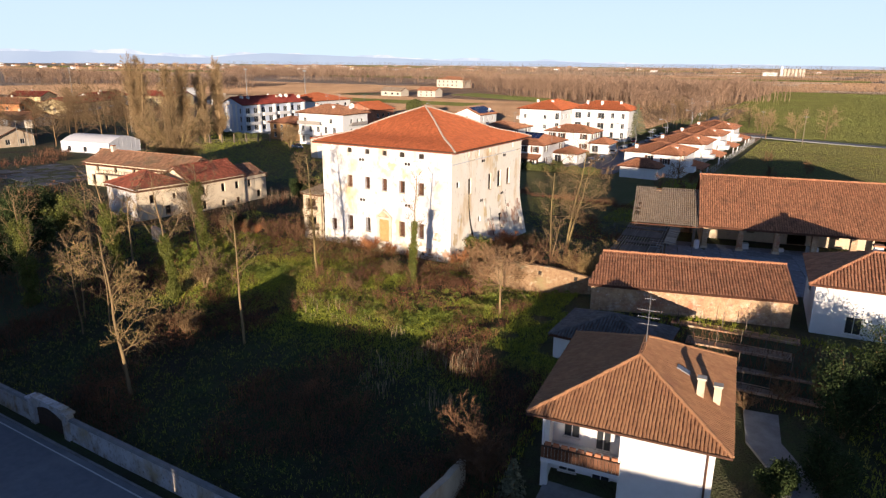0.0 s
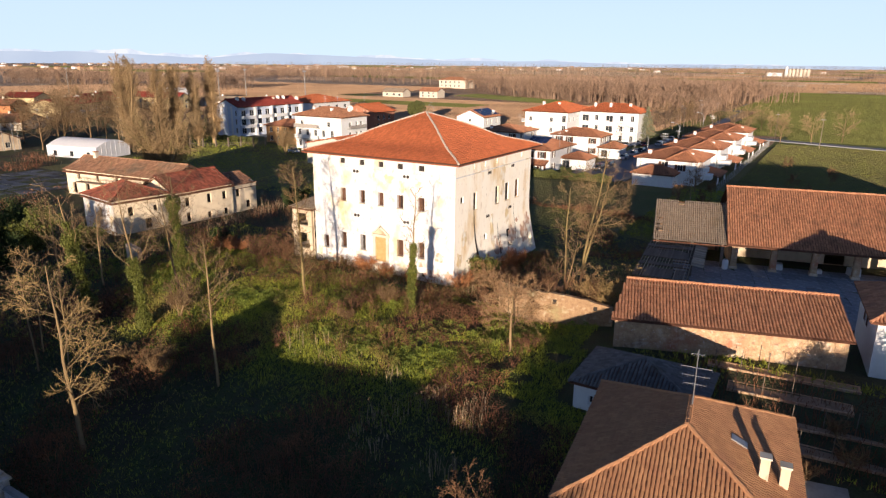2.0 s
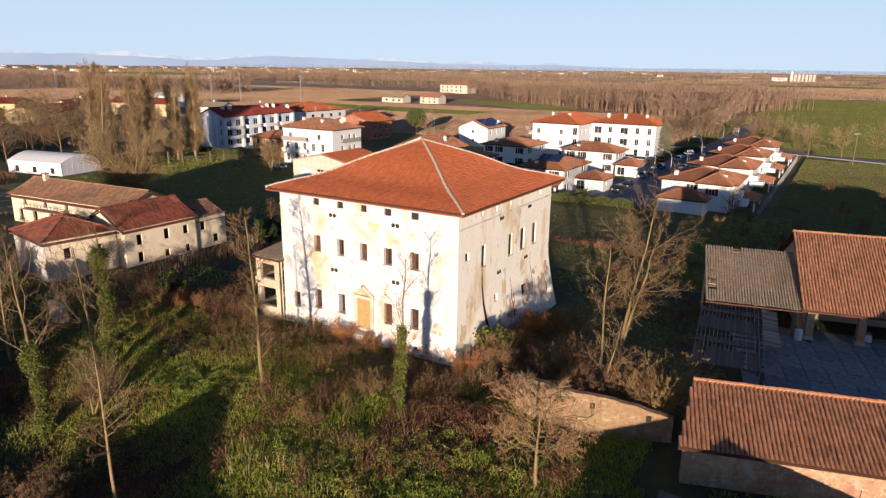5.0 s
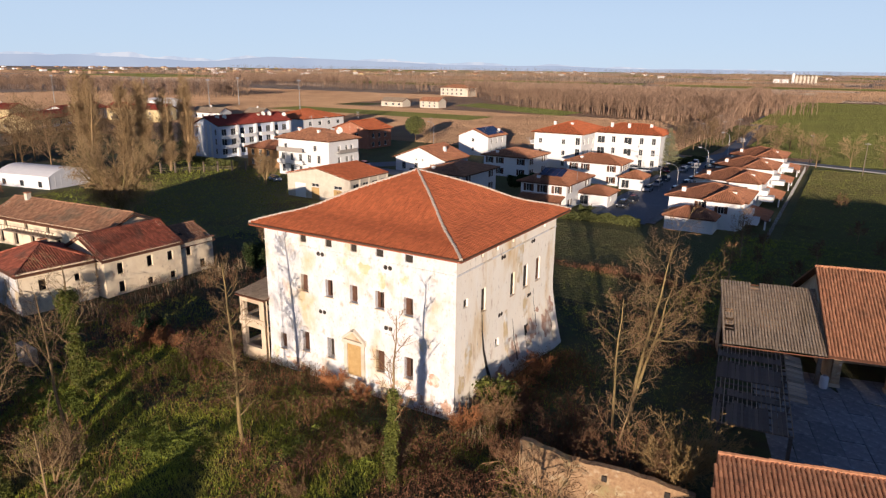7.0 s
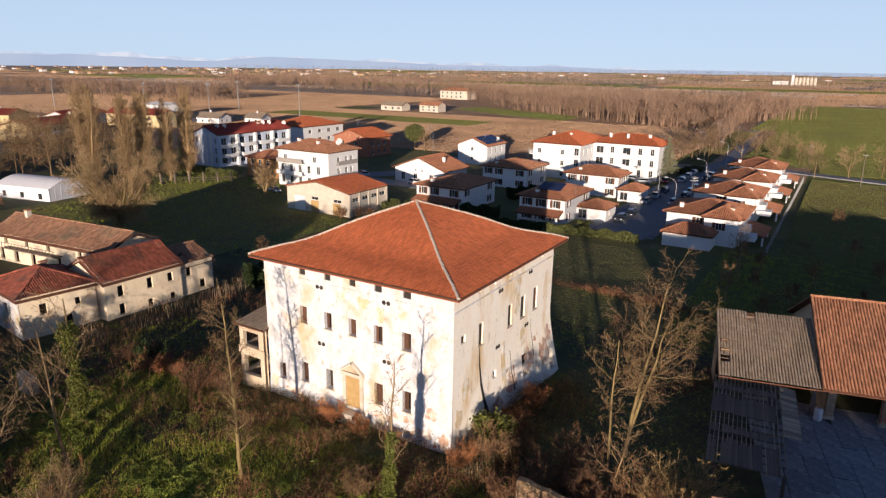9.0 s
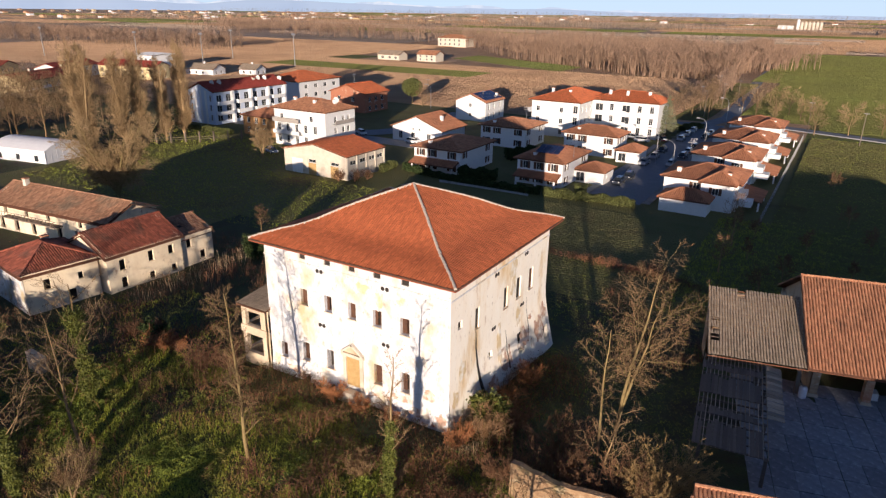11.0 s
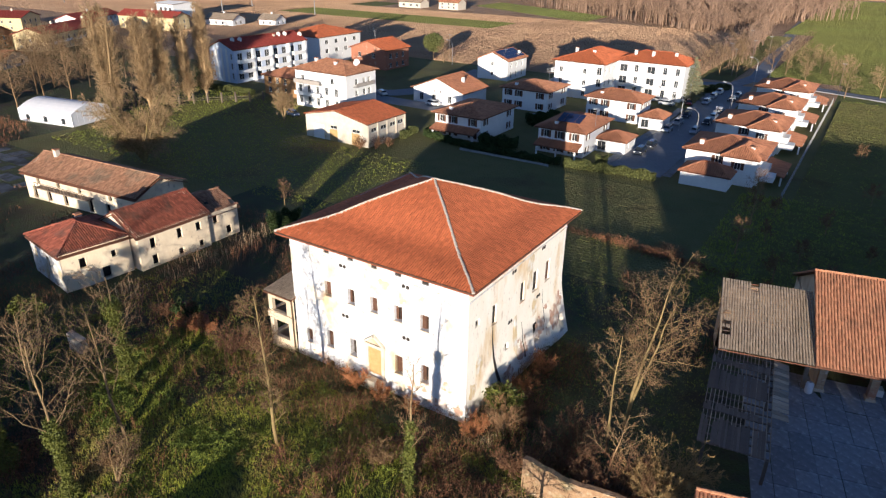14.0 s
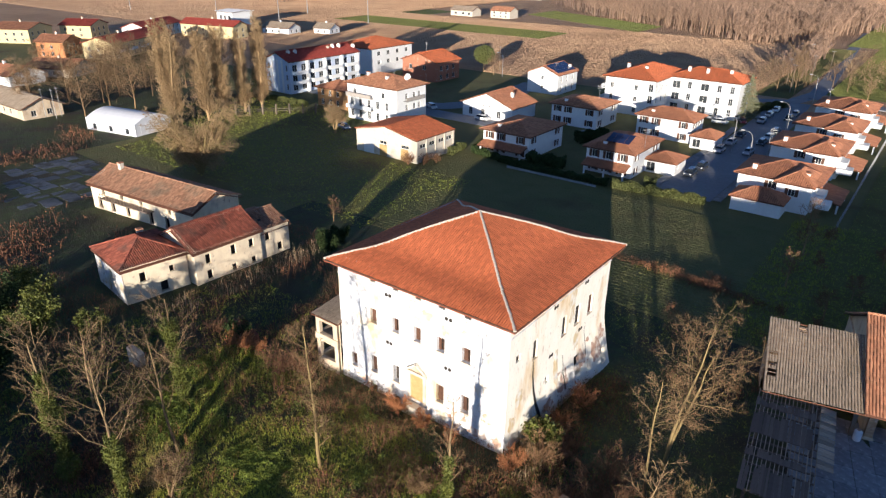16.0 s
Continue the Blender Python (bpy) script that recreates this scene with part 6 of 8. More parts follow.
def conifer(x, y, h, rad, seed, label, material=CONIFER):
    g = np.random.default_rng(seed)
    t = thing("conifer", (x, y, ground_z(x, y) - 0.1), 0, label, "tree")
    P0, R0 = stem_lines(g, 1, h, 0.14, 0, (0, 0), wob=0.002)
    part("trunk", np_mesh("trunk", *tubes_np(P0, R0, 7), BARK), None, t)
    C = []
    for z in np.arange(0.5, h, 0.34):
        rr = rad * (1 - z / h) ** 0.9 + 0.1
        for a in g.uniform(0, 2 * np.pi, 11):
            s = np.linspace(0.15, 1, int(8 + rr * 12))
            line = np.stack([np.cos(a) * rr * s, np.sin(a) * rr * s, z - 0.25 * rr * s + 0.12 * s ** 3 * rr], 1)
            C.append(line + g.normal(size=line.shape) * 0.05)
    v, q = leaves_np(g, np.concatenate(C), 0.075)
    part("foliage", np_mesh("foliage", v, q, material), None, t)


conifer(24.0, -33.0, 3.3, 1.2, 5, "small pale spruce in the front garden")
conifer(-19.6, 153.0, 12.0, 4.4, 6, "tall grey-green conifer beside the apartments")
conifer(-142.5, 84.5, 8.0, 1.9, 7, "dark fir among the poplars", LEAF)

# poplars and the multi-stemmed tree in the meadow
for k, (x, y, h) in enumerate(((-131.0, 50.5, 25.0), (-128.2, 58.3, 23.0), (-129.3, 63.9, 22.0), (-129.7, 70.9, 21.0), (-130.8, 77.6, 25.0))):
    bare_tree("poplar", x, y, h, 0.32, "tall columnar leafless poplar", 130 + k, stems=8 if k < 1 else 5, spread=2.7 if k < 1 else 1.3, first=(30, 0.17, 32, 0.2, 0.04, 0.35), second=(10, 0.6, 34, 0.12), third=(11, 0.6, 34, 0.06), twig=TWIG_POPLAR, bark=TWIG_POPLAR, twig_r=0.022, group="row of poplars")
bare_tree("tree", -91.2, 31.1, 14.2, 0.24, "broad many-stemmed leafless tree in the meadow", 140, stems=16, spread=8.0, first=(19, 0.36, 46, -0.02, 0.12), second=(10, 0.52, 44, -0.04), third=(11, 0.55, 42, 0.0), twig=TWIG_POPLAR, bark=BARK_GOLD, twig_r=0.016)
for k, (x, y, h) in enumerate(((-156.3, 53.8, 12.5), (-163.4, 50.4, 11), (-157.4, 40.4, 9.5), (-187, 40, 10), (-178, 46, 11), (-170, 52, 12), (-176, 60, 11), (-190, 52, 10), (-168, 66, 10), (-200, 44, 9), (-150, 72, 9), (-196, 66, 10), (-182, 72, 11), (-172, 34, 10), (-210, 36, 9), (-158, 64, 11), (-204, 74, 12), (-186, 84, 12), (-172, 80, 11), (-215, 84, 11), (-228, 72, 10), (-240, 66, 10), (-160, 80, 10), (-192, 98, 12), (-206, 96, 11), (-176, 96, 11), (-222, 104, 12), (-238, 92, 11))):
    bare_tree("tree", x, y, h * (1.22 if x > -185 else 0.85), 0.2, "round-crowned leafless tree by the village", 1500 + k, first=(22, 0.52, 56, 0.12, 0.16, 0.2), second=(11, 0.52, 46, 0.05), third=(9, 0.55, 42, 0.0), twig=TWIG, bark=TWIG, twig_r=0.018, group="village trees")
for k, (x, y, h) in enumerate(((16.3, 183.2, 7.5), (25.0, 187.0, 8.5), (33.5, 194, 9.0), (6.1, 223, 8), (1.1, 228, 8), (-3.5, 214, 8), (10.5, 212, 6.5), (3.5, 204, 6), (13.5, 228, 6), (-6, 240, 8), (-110, 165, 6), (-25, 183, 9), (-16, 196, 9), (-22, 200, 8), (-38, 172, 9), (-4, 262, 8), (-20, 225, 8), (-25, 240, 9), (-27, 212, 8), (-9, 222, 7))):
    bare_tree("tree", x, y, h, 0.16, "leafless tree along the field lane", 180 + k, first=(16, 0.6, 58, 0.2, 0.18, 0.3), second=(8, 0.52, 46, 0.05), third=(5, 0.52, 42, 0.0), twig=TWIG_POPLAR if k < 10 else TWIG, bark=TWIG, twig_r=0.026, group="lane trees")
t = thing("tree", (-116.7, 168.5, -1.6), 0, "round green-leaved tree at the field edge", "tree")
g = np.random.default_rng(77)
P0, R0 = stem_lines(g, 1, 5, 0.2, 0, (0, 0))
P1, R1 = sprout(g, P0, R0, 14, 0.5, 60, 0.1, 4, 0.4, 0.5)
part("trunk", np_mesh("trunk", *merge_np([tubes_np(P0, R0, 6), tubes_np(P1, R1, 3)]), BARK), None, t)
C = unit(g.normal(size=(5200, 3))) * (g.uniform(0.45, 1, 5200) ** 0.4)[:, None] * [3.4, 3.4, 2.9] * (1 + 0.18 * np.sin(g.uniform(0, 6, 5200)))[:, None] + [0, 0, 6.2]
part("foliage", np_mesh("foliage", *leaves_np(g, C, 0.2), HEDGE), None, t)

# undergrowth round the palace
g = np.random.default_rng(21)


def gz(X, Y):
    return np.array([ground_z(a, b) for a, b in zip(X, Y)])


def lumps(X, Y, s, o):
    return np.array([noise.noise(Vector((a * s + o, b * s, o))) for a, b in zip(X, Y)])


def footprint_free(X, Y):
    ok = ~((X > -23.4) & (X < 0.2) & (Y > -0.3) & (Y < 20))
    ok &= ~((X > 17.5) & (Y > -9) & (Y < 32)) & (Y > -41.5)
    ok &= ~((X > 18.5) & (Y > -17) & (Y < -8) & (X < 37)) & ~((X > 22.6) & (Y > -33) & (Y < -15) & (X < 37))
    ok &= ~((X > -62) & (X < -48.5) & (Y > -5.5) & (Y < 19))
    return ok


def canes(n, region, height, material, name, label, seed, keep=None, rad=0.014, bend=0.6, k=3):
    g = np.random.default_rng(seed)
    X, Y = g.uniform(region[0], region[1], n), g.uniform(region[2], region[3], n)
    ok = footprint_free(X, Y) & ~((X > 14.4) & (Y > -20) & (Y < -4.6))
    if keep is not None:
        ok &= keep(X, Y, g)
    X, Y = X[ok], Y[ok]
    m = len(X)
    s = np.linspace(0, 1, k)
    H = height * g.uniform(0.5, 1.1, m) * np.clip(0.8 + 1.5 * lumps(X, Y, 0.3, 5.0), 0.3, 1.9)
    az = g.uniform(0, 2 * np.pi, m)
    P = np.zeros((m, k, 3))
    P[..., 0] = X[:, None] + (np.cos(az) * bend * H)[:, None] * s ** 1.6
    P[..., 1] = Y[:, None] + (np.sin(az) * bend * H)[:, None] * s ** 1.6
    P[..., 2] = (gz(X, Y) - 0.05)[:, None] + H[:, None] * np.sin(s * np.pi * 0.5 * g.uniform(0.8, 1.35, m)[:, None])
    v, q = tubes_np(P, rad * np.linspace(1, 0.4, k)[None] * np.ones((m, 1)), 2)
    tips = P[:, 1:].reshape(-1, 3)
    return v, q, tips, g


def thicket(name, n, region, height, keep, seed, label, leaf_mat, leaf=0.036, per=2):
    v, q, tips, g = canes(n, region, height, BRAMBLE, name, label, seed, keep)
    solo(name, np_mesh(name, v, q, BRAMBLE), None, label, "undergrowth", kind="stuff")
    C = np.repeat(tips, per, 0) + g.normal(size=(len(tips) * per, 3)) * 0.16
    return leaves_np(g, C, leaf)


def near_palace(X, Y, g):
    band = np.exp(-((np.clip(-Y, 0, 99) - 2.5) / 5.2) ** 2) * np.where(X > -21, 1.0, 0.22) * (X < 5) + 0.9 * (X >= 0) * (X < 8) * (Y > -7) * (Y < 16) * np.exp(-((X - 3.0) / 3.0) ** 2)
    return g.uniform(0, 1, len(X)) < np.clip(band * (1.0 + 1.0 * lumps(X, Y, 0.22, 2.0)), 0, 1)


def scattered(X, Y, g):
    L = lumps(X, Y, 0.11, 7.0) + 0.35 * lumps(X, Y, 0.35, 3.0)
    L = L + 0.3 * lumps(X, Y, 0.8, 11.0) + 0.16 * np.exp(-((Y + 21) / 3.0) ** 2)
    return (L > 0.10 + 0.15 * g.uniform(-1, 1, len(X))) & (Y < -4) & ~((X < -13) & (Y > -21) & (g.uniform(0, 1, len(X)) < 0.75))


def left_side(X, Y, g):
    return (lumps(X, Y, 0.12, 9.0) > -0.12 + 0.2 * g.uniform(-1, 1, len(X))) & (X < -22)


leafs = [thicket("bramble_thicket", 30000, (-34, 9, -13, 17), 1.15, near_palace, 31, "brown leafless bramble thicket at the palace foot", BRAMBLE),
         thicket("bramble_thicket", 42000, (-34, 24, -41, -5), 1.0, scattered, 32, "brown dead brambles in the rough grass", BRAMBLE),
         thicket("bramble_thicket", 9000, (-66, -22, -34, 24), 1.4, left_side, 33, "brown dead brambles beside the farmhouse", BRAMBLE)]
v, q = merge_np(leafs)
half = len(q) // 6
solo("dead_leaves", np_mesh("dead_leaves", v, q[half:], BRAMBLE), None, "withered brown leaves in the brambles", "undergrowth", kind="stuff")
solo("ivy_leaves", np_mesh("ivy_leaves", v, q[:half], IVY), None, "green bramble and ivy leaves", "undergrowth", kind="stuff")
# dry pale stalks
v, q, _, _ = canes(600, (-8, 15, -25, -15), 1.2, REED, "", "", 41, lambda X, Y, g: np.abs(Y + 19.6 + 0.16 * X + 1.2 * lumps(X, Y, 0.2, 1.0)) < 1.5, 0.017, 0.12, 3)
v2, q2, _, _ = canes(1500, (-50, -40, -4, 22), 1.4, REED, "", "", 42, lambda X, Y, g: np.abs(X + 46.0) < 2.6, 0.015, 0.15, 3)
v3, q3, _, _ = canes(700, (7, 16, -28, -20), 1.2, REED, "", "", 43, lambda X, Y, g: lumps(X, Y, 0.3, 4) > 0.0, 0.016, 0.2, 3)
v4, q4, _, _ = canes(420, (0.3, 3.6, -2.4, 2.5), 1.9, REED, "", "", 44, None, 0.014, 0.2, 3)
solo("dry_stalks", np_mesh("dry_stalks", *merge_np([(v, q), (v2, q2), (v3, q3), (v4, q4)]), REED), None, "pale dry weed stalks", "undergrowth", kind="stuff")


def tufts(n, region, seed, height, keep):
    g = np.random.default_rng(seed)
    X, Y = g.uniform(region[0], region[1], n), g.uniform(region[2], region[3], n)
    ok = footprint_free(X, Y) & keep(X, Y, g)
    X, Y = np.repeat(X[ok], 3), np.repeat(Y[ok], 3)
    m = len(X)
    X, Y = X + g.normal(size=m) * 0.1, Y + g.normal(size=m) * 0.1
    Z = gz(X, Y) - 0.03
    az, w = g.uniform(0, 2 * np.pi, m), g.uniform(0.013, 0.032, m)
    H = height * g.uniform(0.5, 1.3, m) * (1.0 + 0.5 * lumps(X, Y, 0.4, 6))
    dx, dy = np.cos(az) * w, np.sin(az) * w
    bx, by = -np.sin(az) * H * g.uniform(0.2, 0.9, m), np.cos(az) * H * g.uniform(0.2, 0.9, m)
    V = np.stack([np.stack([X - dx, Y - dy, Z], 1), np.stack([X + dx, Y + dy, Z], 1), np.stack([X + bx + dx * 0.3, Y + by + dy * 0.3, Z + H], 1), np.stack([X + bx - dx * 0.3, Y + by - dy * 0.3, Z + H], 1)], 1)
    return V.reshape(-1, 3), np.arange(4 * m).reshape(-1, 4)


v, q = tufts(130000, (-34, 24, -41, -3), 51, 0.24, lambda X, Y, g: (lumps(X, Y, 0.11, 7.0) + 0.3 * lumps(X, Y, 0.5, 2.0) < 0.22) & (g.uniform(0, 1, len(X)) < np.interp(Y, [-26, -20], [0.10, 1.0])))
v2, q2 = tufts(9000, (-48, -22, -30, 8), 52, 0.26, lambda X, Y, g: lumps(X, Y, 0.12, 9.0) < 0.2)
v3, q3 = tufts(12000, (-12, 18, -4, 45), 53, 0.13, lambda X, Y, g: (lumps(X, Y, 0.12, 9.0) < 0.3) & ((X > 0) | (Y > 20)))
solo("grass", np_mesh("grass", *merge_np([(v, q), (v2, q2), (v3, q3)]), BLADE), None, "long green winter grass", "grass", kind="stuff")

# leafy mounds of nettle and bramble that break up the grass
NETTLE = mat("nettle_leaf", (0.25, 0.30, 0.048), (0.11, 0.145, 0.026), 0.5, 0.8, 0, 10, (0.34, 0.22, 0.08), 0.22, 0.58, island=0.4)
gg = np.random.default_rng(58)
X, Y = gg.uniform(-46, 22, 2600), gg.uniform(-26, -3, 2600)
ok = footprint_free(X, Y) & ~((X > 14.4) & (Y < -4.6)) & (lumps(X, Y, 0.16, 12.0) > -0.05) & (gg.uniform(0, 1, 2600) < np.interp(Y, [-25, -17, -8, -3], [0.15, 0.7, 0.5, 0.25]))
X, Y = X[ok], Y[ok]
wide, tall = gg.uniform(0.35, 1.0, len(X)), gg.uniform(0.25, 0.75, len(X))
per = 160
d = unit(gg.normal(size=(len(X), per, 3))) * gg.uniform(0.55, 1.0, (len(X), per, 1)) ** 0.5
d[..., 2] = np.abs(d[..., 2])
C = np.stack([X, Y, gz(X, Y)], 1)[:, None] + d * np.stack([wide, wide, tall], 1)[:, None]
solo("nettle_mounds", np_mesh("nettle_mounds", *leaves_np(gg, C.reshape(-1, 3), 0.042), NETTLE), None, "low leafy mounds of green nettle and bramble", "undergrowth", kind="stuff")

# low dark green leaves laid by the road to deepen the ground's shade
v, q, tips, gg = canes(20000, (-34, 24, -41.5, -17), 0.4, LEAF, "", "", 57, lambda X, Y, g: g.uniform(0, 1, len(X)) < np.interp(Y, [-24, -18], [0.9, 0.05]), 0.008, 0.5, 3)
solo("ground_ivy", np_mesh("ground_ivy", *leaves_np(gg, np.repeat(tips, 2, 0) + gg.normal(size=(len(tips) * 2, 3)) * 0.12, 0.035), LEAF), None, "low dark green leaf layer added to deepen the ground's shade", "undergrowth", kind="stuff")

# ---- woods, far town and mountains ----


def wood(name, n, place, h, seed, label, twigs=10, material=WOODS):
    g = np.random.default_rng(seed)
    XY = place(g, n)
    n = len(XY)
    H = h * g.uniform(0.8, 1.08, n)
    P = np.zeros((n, 4, 3))
    P[..., :2] = XY[:, None] + np.cumsum(g.normal(size=(n, 4, 2)) * 0.3, 1)
    P[..., 2] = -1.8 + H[:, None] * np.linspace(0, 1, 4)
    R = 0.2 * np.linspace(1, 0.35, 4)[None] * np.ones((n, 1))
    B, RB = sprout(g, P, R, twigs, 0.36, 44, 0.1, 2, 0.3, 0.8, 0.05, 0.35)
    C, RC = sprout(g, B, RB, 4 if twigs > 8 else 1, 0.6, 44, 0.05, 2, 0.2, 0.8, 0.05)
    v, q = merge_np([tubes_np(P, R, 3), tubes_np(B, np.clip(RB, 0.05, 0.09), 2), tubes_np(C, np.clip(RC, 0.04, 0.07), 2)])
    solo(name, np_mesh(name, v, q, material), None, label, "woods", kind="stuff")


def belt(x0, y0, x1, y1, depth, power=1.0):
    def place(g, n):
        t, s = g.uniform(0, 1, n), g.uniform(0, 1, n) ** power
        d = np.array([x1 - x0, y1 - y0], float)
        nrm = np.array([-d[1], d[0]]) / np.linalg.norm(d)
        return np.array([x0, y0]) + t[:, None] * d + (s * depth)[:, None] * nrm
    return place


wood("far_wood", 1500, belt(-72, 334, -190, 408, -150, 1.2), 13, 61, "dense bare brown woods behind the ploughed field")
wood("far_wood", 700, belt(-190, 412, -340, 565, -150, 1.2), 13, 69, "dense bare brown woods beyond the fields")
wood("far_wood", 150, belt(-45, 333, -74, 330, -22), 8, 62, "bare scrub and trees beside the lane", 10)
wood("far_wood", 340, belt(-30, 352, -42, 640, 16), 12, 70, "hedgerow of bare trees beside the lane", 10)
wood("far_wood", 90, belt(-19, 232, -26, 340, 9), 7, 71, "bare scrub along the lane", 10)
wood("far_wood", 800, belt(-330, 560, -820, 620, -130), 15, 63, "bare woods behind the ploughed fields", 9)
wood("far_wood", 650, belt(-420, 330, -760, 300, -50), 13, 64, "line of bare poplars at the field edge", 9)
wood("far_wood", 260, belt(-20, 716, 420, 716, -6), 5, 65, "low bare hedge across the fields", 8)
FAR_TREES = mat("far_tree_lines", (0.20, 0.145, 0.10), (0.13, 0.11, 0.075), 0.02, 0.95, 0, 10, island=0.3)
for k, (x0, y0, x1, y1, h) in enumerate(((-260, 1250, -900, 1180, 11), (-700, 1700, -1500, 1500, 12), (60, 1750, -620, 2050, 11), (-900, 2500, -2300, 1900, 13), (250, 2700, -1000, 3100, 13), (-1200, 3400, -2900, 2500, 21), (400, 3700, -1400, 4000, 21))):
    wood("far_wood", 420, belt(x0, y0, x1, y1, -60), h, 164 + k, "distant dark line of trees between fields", 7, FAR_TREES)
wood("far_wood", 700, belt(120, 1100, -900, 1500, -200), 14, 66, "distant bare woods", 7)
wood("far_wood", 800, belt(-800, 900, -1900, 900, -500), 15, 67, "distant bare woods", 6)
wood("far_wood", 600, belt(300, 1900, -1800, 2300, -500), 16, 68, "distant bare woods", 5)

town_thing = thing("far_town", (0, 0, 0), 0, "distant pale houses and sheds on the plain", "town", kind="stuff")
r = random.Random(91)
for tone, count in ((WHITE_WALL, 90), (BRICK, 80), (YELLOW_WALL, 30)):
    town, roofs = bmesh.new(), bmesh.new()
    for k in range(count):
        a, d = radians(r.gauss(-46, 20)), r.uniform(1700, 4100)
        x, y, w, dd, h = d * math.sin(a), d * math.cos(a), r.uniform(8, 20), r.uniform(8, 14), r.uniform(1.5, 5.0)
        box(town, x, x + w, y, y + dd, -3, h)
        box(roofs, x - 0.6, x + w + 0.6, y - 0.6, y + dd + 0.6, h + 0.01, h + r.uniform(1.2, 2.6), taper=3.5)
    part("wall", town, tone, town_thing)
    part("roof", roofs, TILE_OLD, town_thing)
silos = thing("silo_farm", (-105, 1600, -2), 0, "distant white farm sheds with a row of silos", "farm", kind="stuff")
part("wall", boxm(-30, 0, 0, 16, 0, 9), WHITE_WALL, silos)
for k in range(7):
    bm = bmesh.new()
    tube(bm, [(8 + 7.2 * k, 0, 0), (8 + 7.2 * k, 0, 15 if k else 20), (8 + 7.2 * k, 0, 18 if k else 23)], [3.1, 3.1, 0.4], 10)
    part("silo", bm, CREAM_WALL if k else WHITE_WALL, silos)


# hills glow by themselves; the haze of distance is put into their colours
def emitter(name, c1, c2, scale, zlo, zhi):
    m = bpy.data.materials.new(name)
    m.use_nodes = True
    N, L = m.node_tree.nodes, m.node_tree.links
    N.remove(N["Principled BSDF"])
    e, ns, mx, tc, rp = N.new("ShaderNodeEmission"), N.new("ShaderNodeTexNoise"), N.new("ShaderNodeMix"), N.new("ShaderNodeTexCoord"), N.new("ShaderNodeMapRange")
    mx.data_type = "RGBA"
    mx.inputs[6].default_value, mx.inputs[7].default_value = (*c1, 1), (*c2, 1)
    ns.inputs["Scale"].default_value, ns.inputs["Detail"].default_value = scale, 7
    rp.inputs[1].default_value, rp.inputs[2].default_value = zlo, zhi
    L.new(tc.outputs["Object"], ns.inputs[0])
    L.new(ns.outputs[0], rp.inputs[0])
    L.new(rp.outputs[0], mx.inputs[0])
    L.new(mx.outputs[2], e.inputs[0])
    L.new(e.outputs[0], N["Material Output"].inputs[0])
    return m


def range_of_hills(name, dist, amp, base, seed, material, label, rough=0.11, octaves=5):
    verts, faces, n = [], [], 760
    for k in range(n + 1):
        deg = -105 + 150 * k / n
        a = radians(deg)
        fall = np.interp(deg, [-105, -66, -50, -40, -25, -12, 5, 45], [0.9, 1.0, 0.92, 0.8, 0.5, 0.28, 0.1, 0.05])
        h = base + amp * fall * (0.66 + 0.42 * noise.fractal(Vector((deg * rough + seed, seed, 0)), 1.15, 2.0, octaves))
        x, y = dist * math.sin(a), dist * math.cos(a)
        verts += [(x, y, -30), (x, y, max(h, -20)), (x * 1.03, y * 1.03, -30)]
        if k:
            i = 3 * k
            faces += [(i - 3, i, i + 1, i - 2), (i - 2, i + 1, i + 2, i - 1)]
    solo(name, py_mesh(name, verts, faces, material), None, label, "mountains", kind="structure")


range_of_hills("backdrop_hills", 4450, 66, 12, 3.3, emitter("blue_haze_glow", (0.47, 0.56, 0.72), (0.53, 0.615, 0.76), 0.003, 0.35, 0.65), "glowing blue backdrop hills with painted haze along the horizon")
range_of_hills("backdrop_mountains", 4620, 92, 10, 11.7, emitter("snow_and_haze_glow", (0.60, 0.69, 0.84), (0.80, 0.84, 0.92), 0.012, 0.40, 0.62), "glowing snow-capped backdrop mountains with painted haze along the horizon", 0.3, 6)

# ---- streets and what stands in them ----


def ribbon(name, pts, width, material, label, category, lift=0.06, kind="structure"):
    bm = bmesh.new()
    P = [Vector(p) for p in pts]
    fine = []
    for a, b in zip(P, P[1:]):
        n = max(1, int((b - a).length / 4))
        fine += [a.lerp(b, i / n) for i in range(n)]
    fine.append(P[-1])
    prev = None
    for i, p in enumerate(fine):
        e = (fine[min(i + 1, len(fine) - 1)] - fine[max(i - 1, 0)]).normalized()
        n = Vector((-e.y, e.x)) * width / 2
        z = ground_z(p.x, p.y) + lift
        row = [bm.verts.new((*(p + n), z - 0.4)), bm.verts.new((*(p + n), z)), bm.verts.new((*(p - n), z)), bm.verts.new((*(p - n), z - 0.4))]
        if prev:
            for a in range(3):
                bm.faces.new((prev[a], prev[a + 1], row[a + 1], row[a]))
        prev = row
    return solo(name, bm, material, label, category, kind=kind)


ribbon("road_estate", [(-11.5, 79), (-11.5, 120), (-12.5, 160), (-14.0, 184)], 10.5, STREET, "asphalt estate street with parked cars", "road")
ribbon("road_lane", [(-30, 178), (-14, 186), (-10.5, 205), (-12, 235), (-18, 330), (-22, 420)], 5.0, STREET, "narrow asphalt lane between fields", "road", 0.09)
ribbon("road_side", [(-11, 197), (0, 194), (9.6, 191.3), (25, 186), (80, 168), (180, 140)], 5.0, STREET, "side road through the fields", "road", 0.3)
ribbon("road_village", [(-150, 104), (-104, 104), (-92, 112), (-84, 124), (-90, 160)], 8.0, STREET, "village street between the houses", "road")
ribbon("road_village_branch", [(-94, 103), (-72, 103), (-60, 104.5)], 7.0, STREET, "village street between the houses", "road", 0.09)
